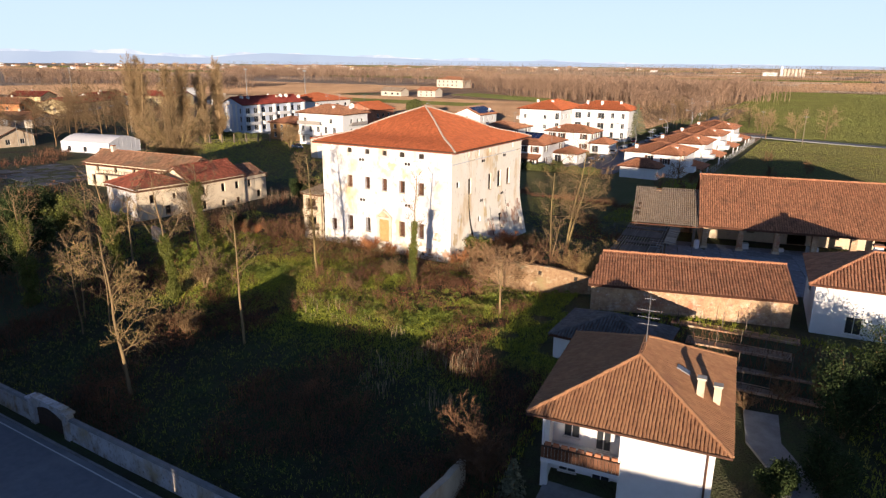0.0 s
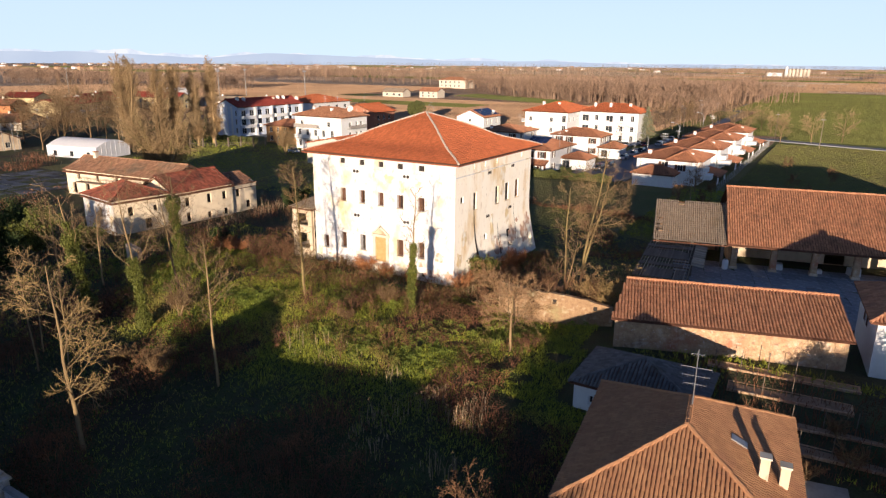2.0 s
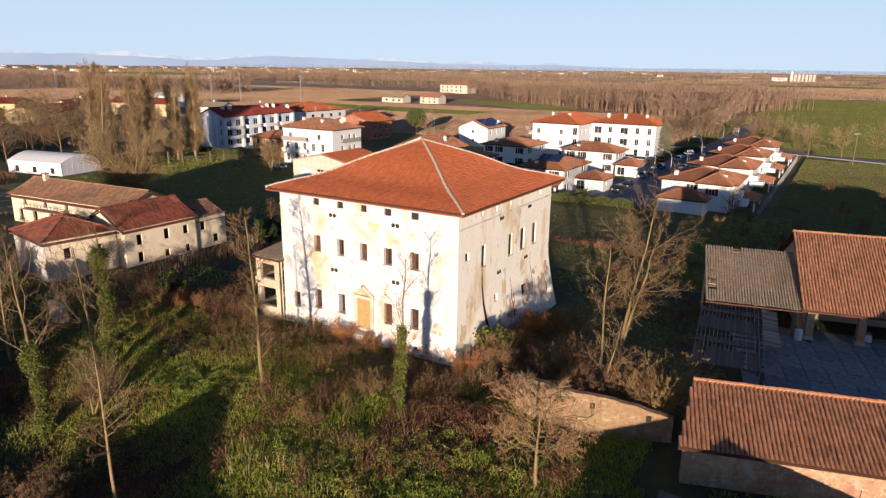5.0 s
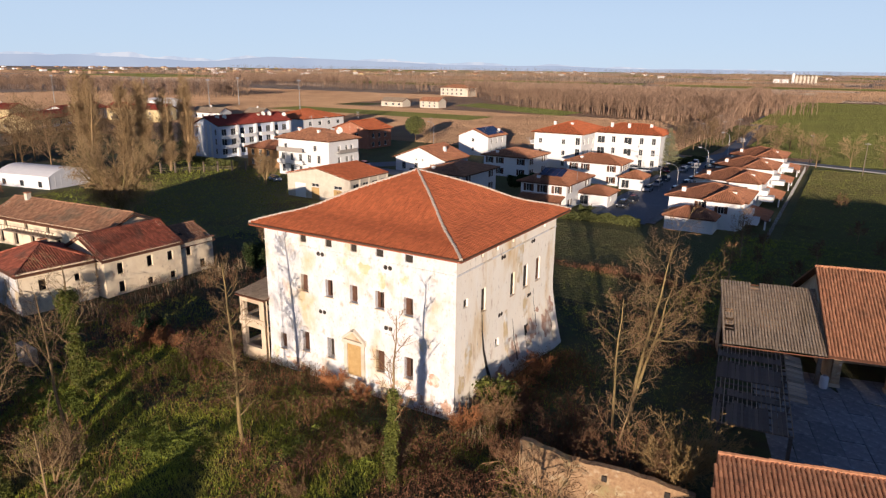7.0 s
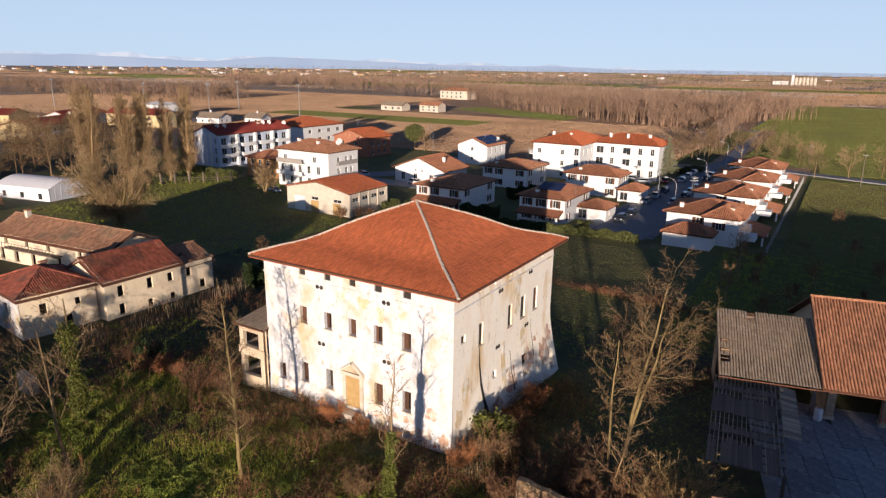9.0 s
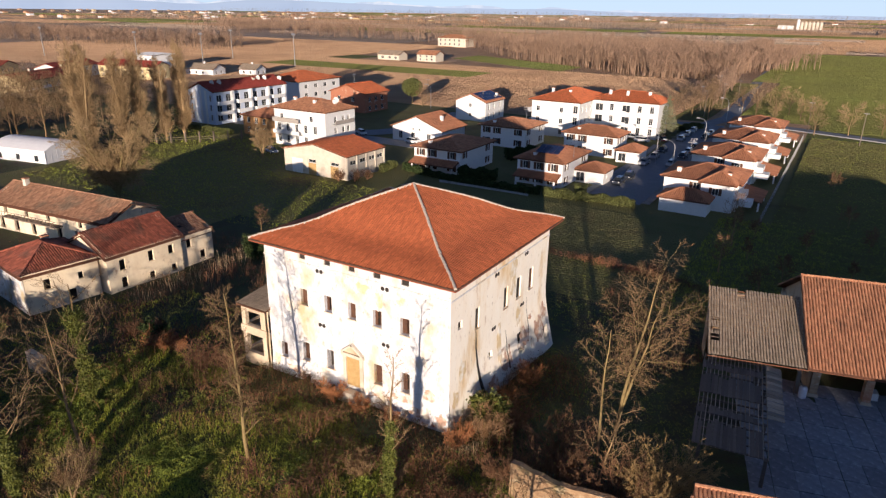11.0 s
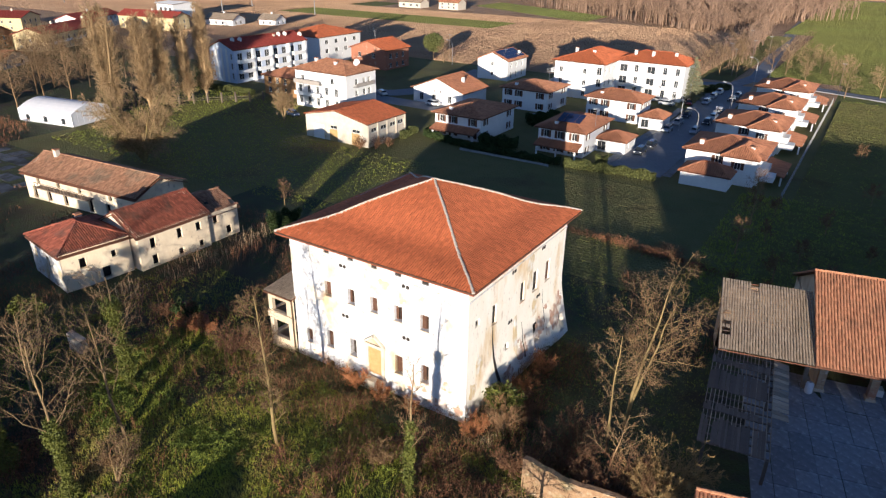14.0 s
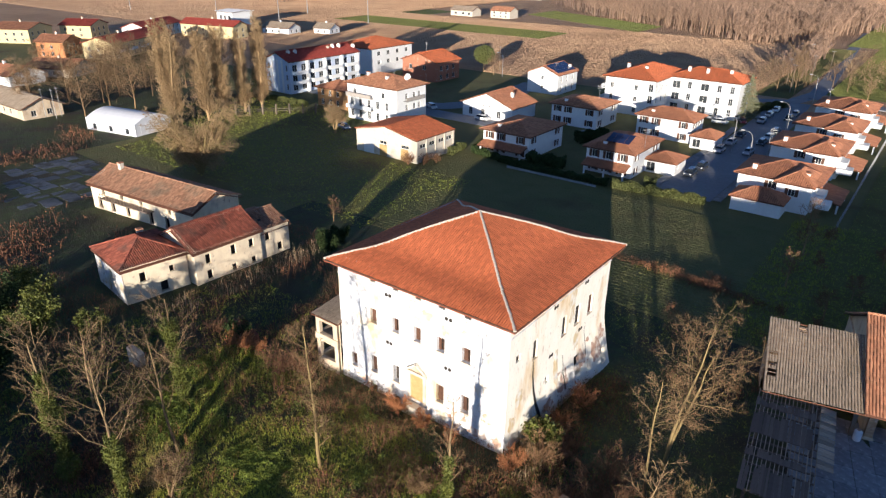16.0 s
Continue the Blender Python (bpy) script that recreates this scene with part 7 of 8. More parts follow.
ribbon("pavement_estate", [(-17.6, 80), (-17.6, 112), (-18.6, 140)], 1.6, CONCRETE, "pale pavement along the estate street", "pavement", 0.14)
ribbon("pavement_estate", [(-5.4, 80), (-5.4, 150)], 1.4, CONCRETE, "pale pavement along the estate street", "pavement", 0.14)

CAR_GLASS = glass_mat("car_glass", (0.015, 0.018, 0.02))
TYRE = mat("tyre_rubber", (0.02, 0.02, 0.02), (0.03, 0.03, 0.03), 10, 0.9, 0.1)


def paint(name, c):
    m = glass_mat(name, c)
    m.node_tree.nodes["Principled BSDF"].inputs["Roughness"].default_value = 0.25
    m.node_tree.nodes["Principled BSDF"].inputs["Coat Weight"].default_value = 0.6
    return m


def car(colour, label):
    c = thing("car", (0, 0, 0), 0, label, "car", "parked cars")
    bm = bmesh.new()
    prof = [(-2.05, 0.35), (-2.1, 0.62), (-2.0, 0.88), (-1.05, 0.98), (1.75, 1.0), (2.05, 0.9), (2.1, 0.6), (2.05, 0.35)]
    L = [bm.verts.new((-0.84, y, z)) for y, z in prof]
    Rr = [bm.verts.new((0.84, y, z)) for y, z in prof]
    bm.faces.new(L)
    bm.faces.new(Rr[::-1])
    for i in range(len(prof)):
        j = (i + 1) % len(prof)
        bm.faces.new((L[j], L[i], Rr[i], Rr[j]))
    bmesh.ops.bevel(bm, geom=list(bm.edges), offset=0.06, segments=2, affect="EDGES")
    part("body", bm, colour, c)
    part("cabin", boxm(-0.74, 0.74, -1.2, 1.65, 0.985, 1.44, taper=0.22), CAR_GLASS, c, "dark car windows")
    part("car_roof", boxm(-0.53, 0.53, -0.95, 1.4, 1.442, 1.5, taper=0.05), colour, c)
    for x in (-0.8, 0.8):
        for y in (-1.3, 1.3):
            bm = bmesh.new()
            tube(bm, [(x - 0.1, y, 0.31), (x + 0.1, y, 0.31)], [0.31, 0.31], 12)
            w = part("wheel", bm, TYRE, c)
            bm = bmesh.new()
            s = 0.105 if x > 0 else -0.105
            tube(bm, [(x + s * 0.9, y, 0.31), (x + s * 1.1, y, 0.31)], [0.19, 0.17], 10)
            part("rim", bm, METAL, w)
    for x in (-0.6, 0.6):
        part("headlight", boxm(x - 0.16, x + 0.16, -2.115, -2.06, 0.66, 0.8), FRAME_WHITE, c)
        part("tail_light", boxm(x - 0.14, x + 0.14, 2.06, 2.115, 0.7, 0.86), TILE_RED, c)
    return c


CARS = [car(paint("silver_paint", (0.42, 0.43, 0.45)), "silver parked hatchback car"), car(paint("dark_paint", (0.03, 0.035, 0.045)), "black parked hatchback car"), car(paint("white_paint", (0.75, 0.75, 0.74)), "white parked hatchback car"),
        car(paint("blue_paint", (0.06, 0.09, 0.16)), "dark blue parked hatchback"), car(paint("red_paint", (0.30, 0.03, 0.03)), "red parked hatchback car")]
SPOTS = [(-14.9, 113.9, 0, 0), (-14.6, 122.0, 0, 0), (-9.2, 116.1, 0, 0), (-8.9, 132.8, 0, 2), (-8.9, 126.4, 0, 1), (-14.9, 131.0, 0, 1), (-13.9, 98.2, 0, 1), (-14.3, 92.4, 0, 1), (-26.9, 145.0, 90, 0), (-21.5, 148.5, 90, 0), (-14.6, 150.4, 0, 0), (-14.8, 159.0, 0, 0), (-14.8, 167.0, 0, 2), (-9.6, 158.1, 0, 1), (-9.4, 165.0, 0, 0),
         (-92.7, 107.0, 60, 2), (-73.6, 104.4, 90, 2), (-18.5, 146.5, 20, 4), (-23.0, 141.5, 90, 2), (-44.0, 106.0, 90, 0), (-95.0, 74.5, 70, 3), (-8.9, 140.0, 0, 1)]
used = set()
for x, y, rz, k in SPOTS:
    m = pose(x, y, ground_z(x, y) + 0.09, 0, 0, rz)
    if k in used:
        copy_thing(CARS[k], m)
    else:
        CARS[k].matrix_basis = m
        used.add(k)


def street_lamp(x, y, rz, h=8.0):
    t = thing("street_lamp", (x, y, ground_z(x, y)), rz, "tall grey street lamp with curved arm", "street lamp", "street lamps")
    bm = bmesh.new()
    pts = [(0, 0, -0.2), (0, 0, h * 0.6), (0, 0, h * 0.85), (-0.25, 0, h * 0.95), (-0.9, 0, h * 1.02), (-1.9, 0, h * 1.04)]
    tube(bm, pts, [0.1, 0.085, 0.07, 0.06, 0.055, 0.05], 7)
    part("pole", bm, METAL, t)
    part("lantern", boxm(-2.6, -1.85, -0.15, 0.15, h * 1.03, h * 1.06, taper=0.02), METAL, t)


for x, y, rz in ((-12.9, 116.3, 0), (-6.6, 138.9, 0), (-9.0, 188, 0), (-6.2, 103, 0), (-105, 163, 0)):
    street_lamp(x, y, rz)


def pole(name, x, y, h, label, head=False, r0=0.14, mt=CONCRETE):
    t = thing(name, (x, y, ground_z(x, y) - 0.2), 0, label, "pole")
    bm = bmesh.new()
    tube(bm, [(0, 0, 0), (0, 0, h)], [r0, r0 * 0.6], 7)
    part("shaft", bm, mt, t)
    part("head", boxm(-1.3, 1.3, -0.3, 0.3, h - 0.9, h) if head else boxm(-0.7, 0.7, -0.06, 0.06, h - 0.5, h - 0.38), METAL, t)


for x, y in ((-334, 277), (-303, 227), (-263, 261), (-341, 211), (-444, 213)):
    pole("floodlight_mast", x, y, 19, "tall pale floodlight mast at the sports ground", True, 0.28)
for x, y in ((-18, 200), (-22, 214), (-17, 228), (-24, 262), (-14, 245), (28, 171), (60, 200), (-112, 172), (-78, 152), (14.2, 188)):
    pole("utility_pole", x, y, 9.5, "wooden utility pole beside the lane", False, 0.13, WOOD_OLD)
for x, y in ((-163, 33), (-160.5, 34.5), (-162, 36.5), (-150, 60), (-3.9, 108), (-3.8, 124)):
    pole("pole", x, y, 8.0, "thin pale upright pole", False, 0.08, CONCRETE)
# dish of aerials on village roofs
for x, y, z in ((-93.5, 92, 10.5), (-49, 122, 5.5), (-26, 120, 5.5), (-22.5, 87, 5.2), (-4.0, 110.5, 3.7), (-1.5, 160, 5.0), (-97, 90.5, 10.5), (-126, 146, 7.5)):
    t = thing("aerial", (x, y, z - 0.4), 15, "thin roof-top television aerial", "aerial")
    bm = bmesh.new()
    tube(bm, [(0, 0, -0.6), (0, 0, 3.2)], [0.04, 0.035], 5)
    part("mast", bm, METAL, t)
    bm = bmesh.new()
    for q in (2.4, 2.8, 3.1):
        tube(bm, [(-0.7, 0, q), (0.7, 0, q)], [0.025, 0.025], 4)
    part("rod", bm, METAL, t)

# hedges and fences of the estate
def hedge(pts, h, w, seed, label, material=HEDGE):
    g = np.random.default_rng(seed)
    C = []
    for (x0, y0), (x1, y1) in zip(pts, pts[1:]):
        ln = math.hypot(x1 - x0, y1 - y0)
        n = int(ln * h * w * 160)
        t = g.uniform(0, 1, n)
        X, Y = x0 + (x1 - x0) * t, y0 + (y1 - y0) * t
        nx, ny = -(y1 - y0) / ln, (x1 - x0) / ln
        o = g.uniform(-w / 2, w / 2, n)
        Z = gz(X, Y) + g.uniform(0, 1, n) ** 0.6 * h * (0.92 + 0.14 * np.sin(t * ln * 1.7 + seed))
        C.append(np.stack([X + nx * o, Y + ny * o, Z], 1))
    v, q = leaves_np(g, np.concatenate(C), 0.12)
    solo("hedge", np_mesh("hedge", v, q, material), None, label, "hedge")


hedge([(-24, 75.2), (-6.5, 76.8)], 1.7, 1.6, 1, "clipped yellow-green hedge round the estate")
hedge([(-58, 78.0), (-43, 74.2), (-24.4, 75.0)], 1.5, 1.4, 2, "dark clipped hedge round the estate", LEAF)
hedge([(-58.5, 79), (-59.5, 98)], 1.5, 1.4, 3, "dark clipped hedge round the estate", LEAF)
hedge([(-61.5, 79.5), (-60.5, 72.5)], 1.8, 1.2, 4, "clipped green hedge beside the warehouse")
hedge([(-22.5, 163), (-17.5, 168.5), (-14.5, 176)], 1.8, 3.0, 5, "rounded yellow-green hedge by the street")
hedge([(-44.5, 78.5), (-36.5, 80.5)], 2.4, 2.6, 6, "dark garden shrubs between the villas", LEAF)
hedge([(-43.5, 100), (-40.0, 108)], 2.6, 3.0, 7, "dark garden shrubs between the villas", LEAF)
hedge([(-150, 84.5), (-122, 86.5)], 1.6, 1.2, 8, "green hedge along the meadow")
hedge([(-19.0, 79.4), (-16.8, 79.9)], 2.2, 1.9, 9, "rounded yellow-green garden shrub")
solo("kerb_wall", boxm(-46, -26.0, -0.15, 0.15, -0.4, 0.3), CONCRETE, "low pale concrete wall along the meadow", "wall", (0, 73.2, -1.2), 0.0, kind="structure")
fence = thing("fence", (14.2, 78, -1.25), 0, "wire fence on thin concrete posts", "fence")
pm = to_mesh("post", boxm(-0.06, 0.06, -0.06, 0.06, -0.3, 1.7), CONCRETE)
for k in range(38):
    p = part("post", pm, None, fence)
    p.matrix_basis = pose(0, k * 2.5, 0)
for z in (0.35, 0.9, 1.5):
    bm = bmesh.new()
    tube(bm, [(0, 0, z), (0, 92.5, z)], [0.02, 0.02], 4)
    part("wire", bm, METAL, fence)
park = thing("fence", (-150, 60, -1.8), 0, "weathered wooden post-and-rail fence by the poplars", "fence")
for k in range(12):
    p = part("post", to_mesh("post", boxm(-0.08, 0.08, -0.08, 0.08, -0.3, 1.2), WOOD_OLD) if k == 0 else bpy.data.meshes["post.001"], None, park)
    p.matrix_basis = pose(8 + k * 2.4, -4 + k * 2.6, 0)
for z in (0.5, 1.05):
    bm = bmesh.new()
    tube(bm, [(8, -4, z), (34.4, 24.6, z)], [0.06, 0.06], 5)
    part("rail", bm, WOOD_OLD, park)

# scattered far buildings
house("stand", (-322, 198, -1.7), 0, 14, 14, 7.5, WHITE_WALL, "gable_x", 0.6, 0.8, PVC, facade("S", (2, 6, 10), (3.5,), 2.4, 2.2), [], "white sports-ground stand with flat roof", "stand", tw=1.5, tl=3)
house("farmhouse", (-318, 512, -1.7), 0, 30, 16, 8, CREAM_WALL, "hip", 2.5, 0.6, TILE_OLD, facade("S", [2 + 5 * k for k in range(5)], (1.5, 5), 1.6, 2.0), [], "cream country house beyond the fields", tw=0.9, tl=1.4)
house("farmhouse", (-262, 342, -1.7), 0, 18, 10, 3.6, CREAM_WALL, "gable_x", 2.5, 0.6, TILE_GREY, facade("S", (3, 9, 14), (1.0,), 2.0, 1.6), [], "low farm with grey roof among fields", tw=0.7, tl=1.2)
house("farmhouse", (-232, 346, -1.7), 0, 15, 10, 4.6, CREAM_WALL, "gable_x", 2.5, 0.6, TILE_OLD, facade("S", (2, 7, 11), (0.8, 2.8), 1.4, 1.3), [], "cream farmhouse among fields", tw=0.7, tl=1.2)

# unseen houses across the road, placed and sized to throw the long shadows
for x, y, w, d, e, h, kd in ((8.5, -77.5, 9.0, 9.5, 8.6, 2.8, "hip"), (17.5, -75.5, 16.3, 8.5, 6.6, 2.6, "gable_x"), (-29.0, -97.0, 38.0, 7.0, 7.3, 1.7, "gable_x"), (-1.3, -67.3, 9.0, 5.0, 5.2, 1.2, "gable_x"), (34.2, -74.0, 6.6, 7.0, 6.9, 2.0, "gable_x"), (44.0, -83.0, 12.5, 9.0, 6.9, 2.5, "gable_x"), (62.0, -80.0, 17.0, 10.0, 11.2, 3.2, "hip")):
    house("roadside_house", (x, y, -5.7), 23.0, w, d, e, CREAM_WALL, kd, h, 0.4, TILE_OLD, facade("N", (2, 5), (0.8, 3.6), 1.0, 1.4), [], "unseen tile-roofed house placed to throw long shadows", "house", "houses across the road")
# broken wall by the front garden
ruin_wall("wall_broken", [(20.6, -37.8), (20.45, -32.7)], -5.5, [-2.15, -2.4], PLASTER_OLD, "stub of a broken plastered wall")
# ruined pier and brick heap in the undergrowth
ruin_wall("wall_pier", [(-39.2, -12.9), (-37.6, -12.5)], -1.5, [1.2, 0.6], PLASTER_OLD, "stub of a ruined plastered pier", 0.7)
ruin_wall("wall_brick_stub", [(-36.0, -2.2), (-31.5, -2.6)], -1.2, [0.7, 0.5], BRICK_FACE, "low ruined brick wall overgrown with brambles", 0.8)

# ---- gardens beside the house nearest the road ----
SOIL = mat("garden_soil", (0.34, 0.25, 0.17), (0.26, 0.185, 0.125), 2.5, 0.95, 0.6, 8, (0.06, 0.06, 0.03), 0.5, 0.55, bdist=0.08)


def evergreen(name, x, y, h, wide, seed, label, material=LEAF, leaf=0.05, dens=3.0):
    g = np.random.default_rng(seed)
    t = thing(name, (x, y, ground_z(x, y) - 0.1), 0, label, "tree" if h > 3.5 else "shrub")
    P0, R0 = stem_lines(g, 6, h * 0.86, 0.06 + h * 0.008, wide * 0.6, (0, 0))
    P1, R1 = sprout(g, P0, R0, 12, 0.38, 50, 0.1, 4, 0.1, 0.6)
    v, q = merge_np([tubes_np(P0, R0, 5), tubes_np(P1, np.maximum(R1, 0.015), 3)])
    part("stem", np_mesh("stem", v, q, BARK), None, t)
    ends = np.concatenate([P1[:, 1:].reshape(-1, 3)] * int((9 + h * 2) * dens))
    v, q = leaves_np(g, ends + g.normal(size=ends.shape) * h * 0.06, leaf)
    part("foliage", np_mesh("foliage", v, q, material), None, t)
    return t


for k, (x, y, h, wd) in enumerate(((41.5, -18.0, 6.2, 3.2), (44.5, -13.5, 6.6, 3.4), (40.6, -24.5, 4.2, 2.4), (46.0, -20.0, 7.2, 3.6), (43.6, -28.5, 4.0, 2.4), (38.8, -29.5, 3.0, 2.0), (47.5, -9.5, 5.0, 2.6), (38.2, -25.8, 2.4, 1.8))):
    evergreen("evergreen_tree", x, y, h, wd, 400 + k, "dense dark evergreen in the shaded garden")
for k, (x, y, h) in enumerate(((37.6, -15.2, 1.8), (39.6, -14.6, 2.2), (36.8, -12.4, 1.5), (35.4, -17.6, 1.4), (33.2, -14.4, 1.2))):
    bare_tree("bush", x, y, h, 0.03, "bare reddish shrub in the kitchen garden", 420 + k, stems=8, spread=h * 0.6, first=(8, 0.5, 40, 0.15, 0.2), second=(5, 0.5, 40, 0.05), third=(4, 0.5, 38, 0.0), twig=TWIG_RED, twig_r=0.013, category="bush")
# beds with low concrete edges on terraces
for k, (x0, y0, ln, wd, rz) in enumerate(((27.6, -7.2, 10.5, 1.1, 5), (29.5, -10.1, 8.2, 1.6, 4), (33.6, -12.9, 7.4, 1.5, 6), (34.2, -15.4, 6.2, 1.3, 3))):
    z = ground_z(x0 + ln / 2, y0)
    bed = thing("garden_bed", (x0, y0, z), rz, "narrow garden bed with pale brick edging", "garden bed", "kitchen garden beds")
    part("soil", boxm(0.15, ln - 0.15, 0.15, wd - 0.15, -0.4, 0.16), SOIL, bed)
    for a in ((0, ln, 0, 0.15), (0, ln, wd - 0.15, wd)):
        part("edging", boxm(*a, -0.5, 0.2), BRICK, bed)
    for a in ((0, 0.15, 0.153, wd - 0.153), (ln - 0.15, ln, 0.153, wd - 0.153)):
        part("edging", boxm(*a, -0.5, 0.19), BRICK, bed)
    for i in range(int(ln / 1.9)):
        bm = bmesh.new()
        tube(bm, [(0.5 + i * 1.9, wd * 0.5, 0.1), (0.52 + i * 1.9, wd * 0.5, 1.5 + 0.15 * (i % 3))], [0.03, 0.025], 5)
        part("stake", bm, WOOD_OLD, bed)
ribbon("path_drive", [(36.4, -17.6), (37.0, -21.0), (39.3, -24.0), (41.0, -30.0), (41.5, -40)], 2.3, CONCRETE, "pale shaded concrete drive beside the house", "drive", 0.12)


def free_tufts(n, region, seed, height, keep):
    g = np.random.default_rng(seed)
    X, Y = g.uniform(region[0], region[1], n), g.uniform(region[2], region[3], n)
    ok = keep(X, Y)
    X, Y = np.repeat(X[ok], 4), np.repeat(Y[ok], 4)
    m = len(X)
    X, Y = X + g.normal(size=m) * 0.1, Y + g.normal(size=m) * 0.1
    Z, az, w = gz(X, Y) - 0.03, g.uniform(0, 2 * np.pi, m), g.uniform(0.02, 0.05, m)
    H = height * g.uniform(0.5, 1.3, m)
    dx, dy = np.cos(az) * w, np.sin(az) * w
    bx, by = -np.sin(az) * H * 0.6, np.cos(az) * H * 0.6
    V = np.stack([np.stack([X - dx, Y - dy, Z], 1), np.stack([X + dx, Y + dy, Z], 1), np.stack([X + bx + dx * 0.3, Y + by + dy * 0.3, Z + H], 1), np.stack([X + bx - dx * 0.3, Y + by - dy * 0.3, Z + H], 1)], 1)
    return V.reshape(-1, 3), np.arange(4 * m).reshape(-1, 4)


v, q = free_tufts(9000, (22, 50, -42, -4.5), 91, 0.3, lambda X, Y: (Y < -6.2 + 0.28 * (X - 20)) & ~((X > 29) & (X < 42) & (Y > -16.5) & (Y < -6.5)) & ~((X > 23) & (X < 37) & (Y < -15.5) & (Y > -33)) & ~((X > 35.5) & (X < 42) & (Y < -17)))
solo("garden_grass", np_mesh("garden_grass", v, q, BLADE), None, "rough green grass in the shaded garden", "grass", kind="stuff")

# scrub on the right-hand meadow
for k, (x, y, h) in enumerate(((20, 52, 3.6), (24, 47, 2.8), (15, 58, 3.2), (22, 66, 3.4), (28, 58, 2.6), (14.5, 70, 3.0), (30, 72, 3.6), (18, 38, 2.6), (35, 66, 3.2), (27, 84, 3.8), (33, 96, 4.0), (24, 110, 4.0))):
    bare_tree("tree", x, y, h, 0.08, "small bare reddish tree in the meadow", 460 + k, **dict(WIDE, twig=TWIG_RED, twig_r=0.018))
gg = np.random.default_rng(98)
n = 1500
X, Y = gg.uniform(27, 44, n), gg.uniform(-17, -6.5, n)
H, az = gg.uniform(0.15, 0.55, n), gg.uniform(0, 6.28, n)
P = np.stack([np.stack([X, Y, gz(X, Y)], 1), np.stack([X + 0.3 * H * np.cos(az), Y + 0.3 * H * np.sin(az), gz(X, Y) + H], 1)], 1)
solo("garden_weeds", np_mesh("garden_weeds", *tubes_np(P, np.full((n, 2), 0.02), 3), BRAMBLE), None, "brown dead stalks in the kitchen garden", "undergrowth", kind="stuff")
# clutter under the barn roof
for k, (u, w_, s) in enumerate(((5.4, 1.6, 0.9), (9.6, 1.4, 0.6), (13.2, 1.8, 1.1), (17.9, 1.3, 0.8), (22.0, 1.9, 0.7))):
    x, y = farm(u, w_, (24.9, 21.1))
    c = solo("crate", boxm(-s / 2, s / 2, -s / 2, s / 2, 0, s * 0.8, taper=0.03), FRAME_WHITE, "pale box stored under the barn roof", "crate", (x, y, 0.05), FZ + 9 * k)

# weeds behind the farm and along the meadow's edge
v, q, tips, gg = canes(9000, (2, 19, 19, 48), 0.9, BRAMBLE, "", "", 95, lambda X, Y, g: (lumps(X, Y, 0.15, 4.0) > 0.05 + 0.2 * g.uniform(-1, 1, len(X))) & (X < 16 - 0.1 * (Y - 20)), 0.012, 0.5, 3)
v2, q2, tips, gg = canes(5000, (-12, 14, 40, 48), 0.9, BRAMBLE, "", "", 99, lambda X, Y, g: np.abs(Y - 44.5 + 0.12 * X) < 1.4 * g.uniform(0.2, 1, len(X)), 0.014, 0.4, 3)
v, q = merge_np([(v, q), (v2, q2), leaves_np(gg, np.repeat(tips, 2, 0) + gg.normal(size=(len(tips) * 2, 3)) * 0.15, 0.045)])
solo("weeds", np_mesh("weeds", v, q, BRAMBLE), None, "brown dead weeds at the meadow edge", "undergrowth", kind="stuff")
v, q = merge_np([free_tufts(14000, (8, 60, 33, 80), 96, 0.34, lambda X, Y: (Y > 46 + 0.23 * (X - 25)) | (X < 22)),
                 free_tufts(16000, (-150, -46, 30, 86), 94, 0.2, lambda X, Y: ~((X > -82) & (Y > 61)) & ~((X < -124) & (Y < 52))), free_tufts(9000, (16, 60, 80, 178), 93, 0.3, lambda X, Y: X > 16)])
solo("meadow_grass", np_mesh("meadow_grass", v, q, BLADE), None, "rough tufts of green meadow grass", "grass", kind="stuff")

# broken pale slabs in the weeds beyond the farmhouses
ICE = mat("frosty_slab", (0.17, 0.18, 0.20), (0.11, 0.12, 0.13), 0.6, 0.85, 0.2, 10, (0.06, 0.06, 0.055), 0.35, 0.50, objrand=0.3)
slabfield = thing("pavement_broken", (0, 0, 0), 0, "broken pale frosty concrete slabs among weeds", "pavement", kind="structure")
r = random.Random(44)
for i in range(11):
    for j in range(8):
        cx, cy = -122 + i * 2.6 + r.uniform(-0.3, 0.3), -0.5 + j * 2.9 + 0.25 * i * (j - 3) * 0.2 + r.uniform(-0.3, 0.3)
        if r.random() < 0.16 or cy < 8 - 0.33 * (cx + 125) or cy > 25 - 0.28 * (cx + 119):
            continue
        bm = bmesh.new()
        rim = [(cx + 1.3 * a + r.uniform(-0.25, 0.05) * a, cy + 1.45 * b + r.uniform(-0.3, 0.05) * b) for a, b in ((-1, -1), (0, -1.05), (1, -1), (1, 1), (0.1, 1.05), (-1, 1))]
        z = ground_z(cx, cy)
        top, low = [bm.verts.new((*p, z + 0.03)) for p in rim], [bm.verts.new((*p, z - 0.3)) for p in rim]
        bm.faces.new(top)
        for k in range(6):
            bm.faces.new((top[(k + 1) % 6], top[k], low[k], low[(k + 1) % 6]))
        part("slab", bm, ICE, slabfield)
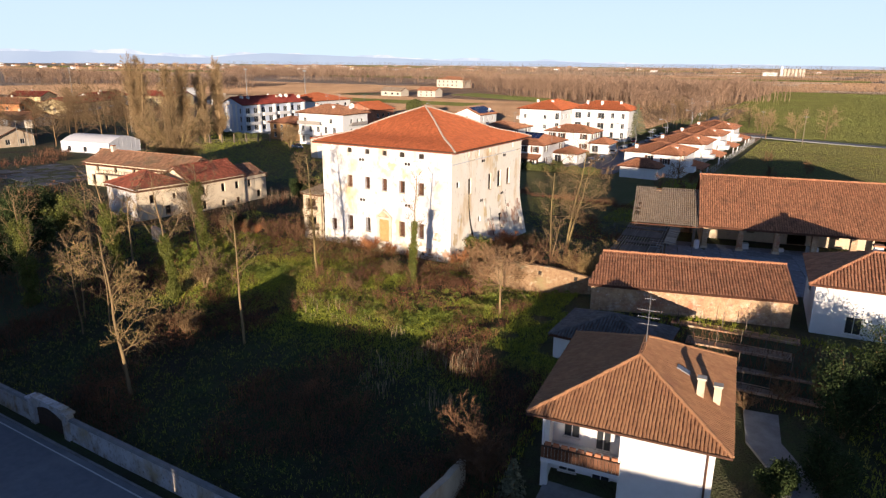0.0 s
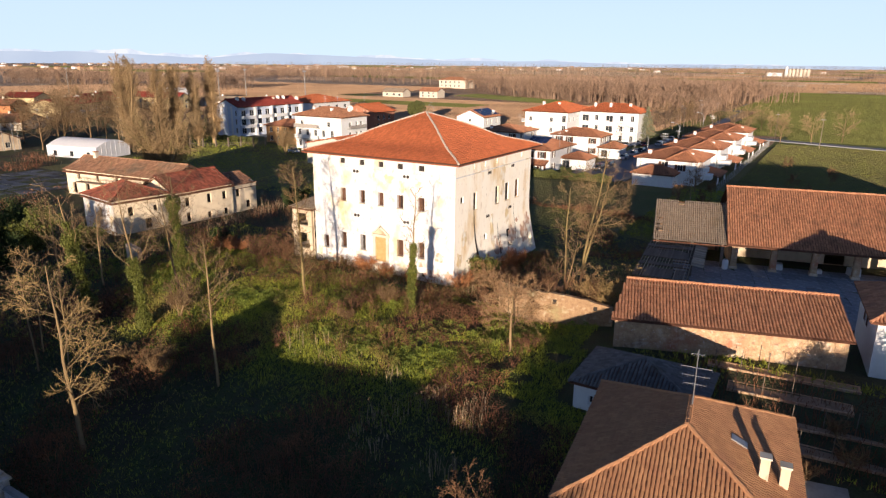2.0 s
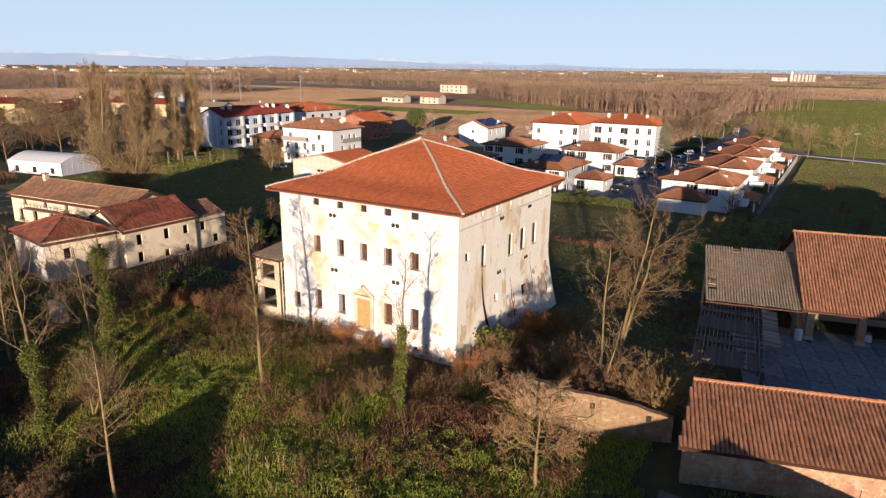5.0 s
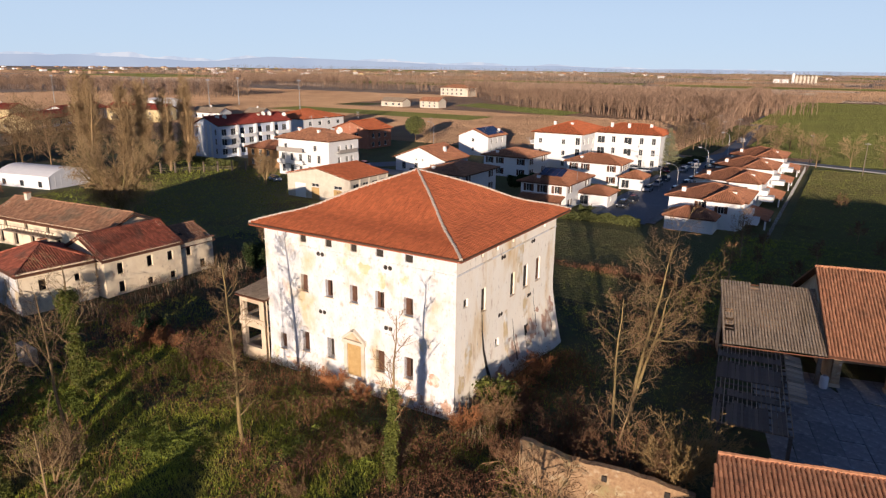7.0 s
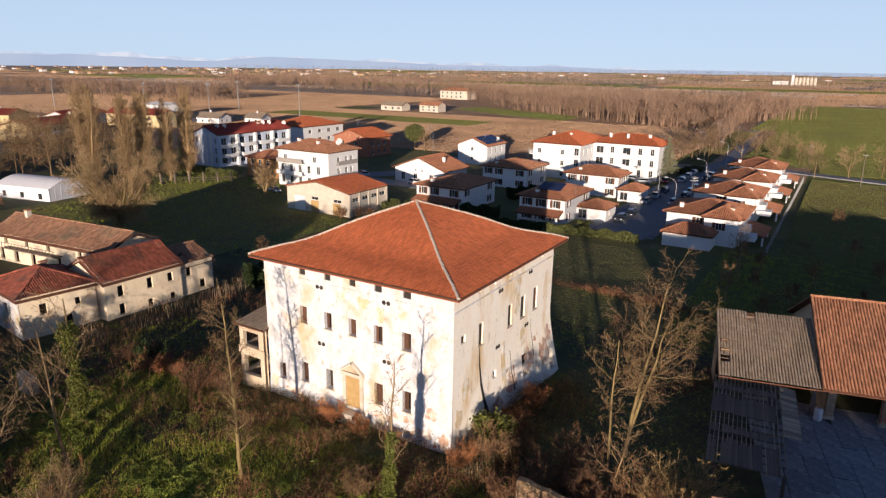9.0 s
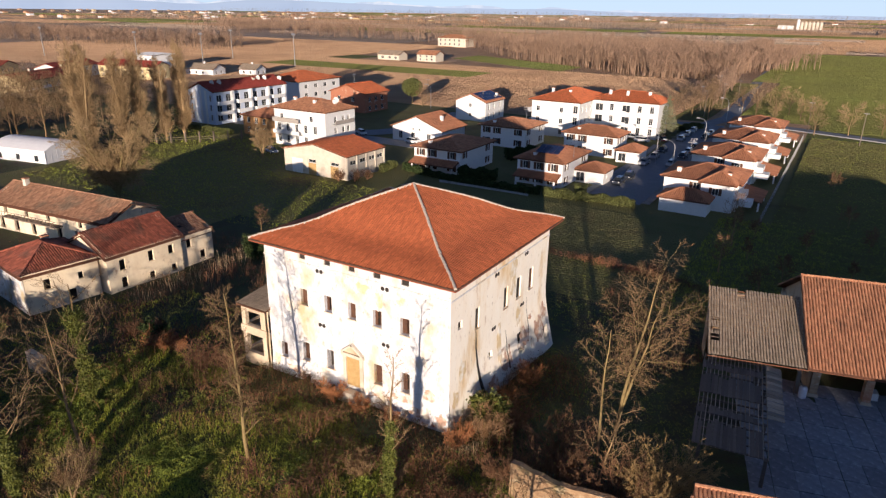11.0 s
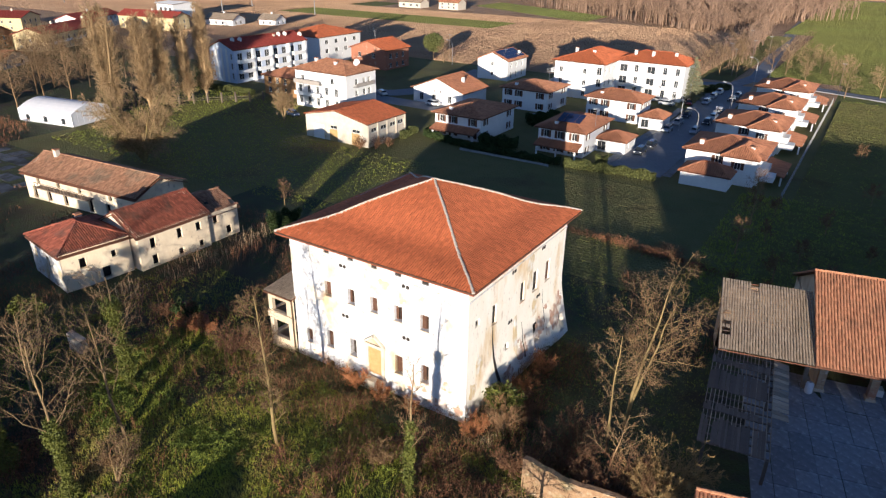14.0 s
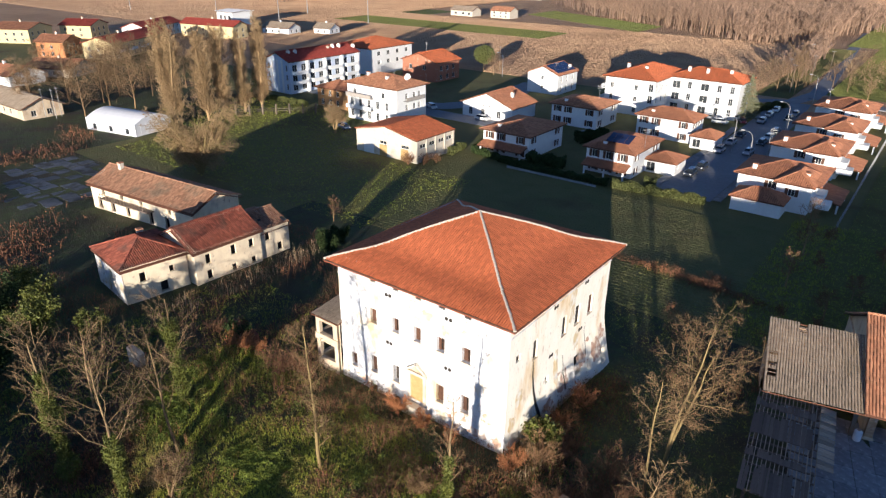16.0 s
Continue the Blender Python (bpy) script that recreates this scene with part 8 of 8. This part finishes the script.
# satellite dishes on the blue block's roof
for k, (x, y, z) in enumerate(DISHES):
    d_ = thing("satellite_dish", (x, y, z), 200, "white satellite dish on a roof", "satellite dish", "roof dishes")
    bm = bmesh.new()
    tube(bm, [(0, 0, -0.9), (0, 0, 0.5)], [0.04, 0.04], 6)
    part("mast", bm, METAL, d_)
    bm = bmesh.new()
    rings = [[bm.verts.new((0.75 * q * math.cos(a), -0.15 - 0.25 * (1 - q * q), 0.5 + 0.75 * q * math.sin(a))) for a in (2 * math.pi * i / 14 for i in range(14))] for q in (0.05, 0.5, 1.0)]
    for r0, r1 in zip(rings, rings[1:]):
        for i in range(14):
            bm.faces.new((r0[i], r0[(i + 1) % 14], r1[(i + 1) % 14], r1[i]))
    bm.faces.new(rings[0])
    part("bowl", bm, FRAME_WHITE, d_)

# unseen evergreens across the road, added so their long shadows darken the garden
for k, (x, y, h, wd) in enumerate(((-31.0, -57.0, 11.8, 4.2), (-20.5, -58.0, 13.2, 4.0), (-38.5, -58.5, 12.0, 4.2), (-15.6, -58.6, 12.0, 3.4), (-25.8, -58.4, 12.4, 4.0), (-13.2, -57.8, 10.5, 2.3), (43.0, -76.0, 13.5, 1.9), (44.4, -77.5, 13.0, 1.7))):
    evergreen("roadside_evergreen", x, y, h, wd, 440 + k, "unseen tall dense evergreen added to throw shade", LEAF, 0.17, 1.3)

# scrub on the waste ground beyond the farmhouses
v, q, tips, gg = canes(9000, (-150, -64, -28, 42), 1.5, BRAMBLE, "", "", 97, lambda X, Y, g: (lumps(X, Y, 0.06, 4.0) > 0.0 + 0.15 * g.uniform(-1, 1, len(X))) & ~((X > -92) & (Y > 6) & (Y < 24)) & ~((X > -126) & (Y > 22)) & ~((X < -126) & (Y > 32)) & ~((X > -124) & (X < -95) & (Y > -1)), 0.035, 0.5, 3)
v2, q2 = leaves_np(gg, np.repeat(tips, 2, 0) + gg.normal(size=(len(tips) * 2, 3)) * 0.3, 0.09)
solo("scrub", np_mesh("scrub", *merge_np([(v, q), (v2, q2)]), BRAMBLE), None, "brown scrub on waste ground", "undergrowth", kind="stuff")

# pale plastic tank by the barn's first pillar
x, y = farm(-0.5, -0.4, (24.9, 21.1))
tank = thing("water_tank", (x, y, 0.05), FZ, "pale blue plastic water tank beside the barn", "tank")
bm = bmesh.new()
tube(bm, [(0, 0, 0), (0, 0, 0.1), (0, 0, 1.0), (0, 0, 1.15)], [0.28, 0.34, 0.34, 0.22], 14)
part("barrel", bm, PVC, tank)
bm = bmesh.new()
tube(bm, [(0, 0, 1.151), (0, 0, 1.22)], [0.16, 0.16], 12)
part("lid", bm, METAL, tank)
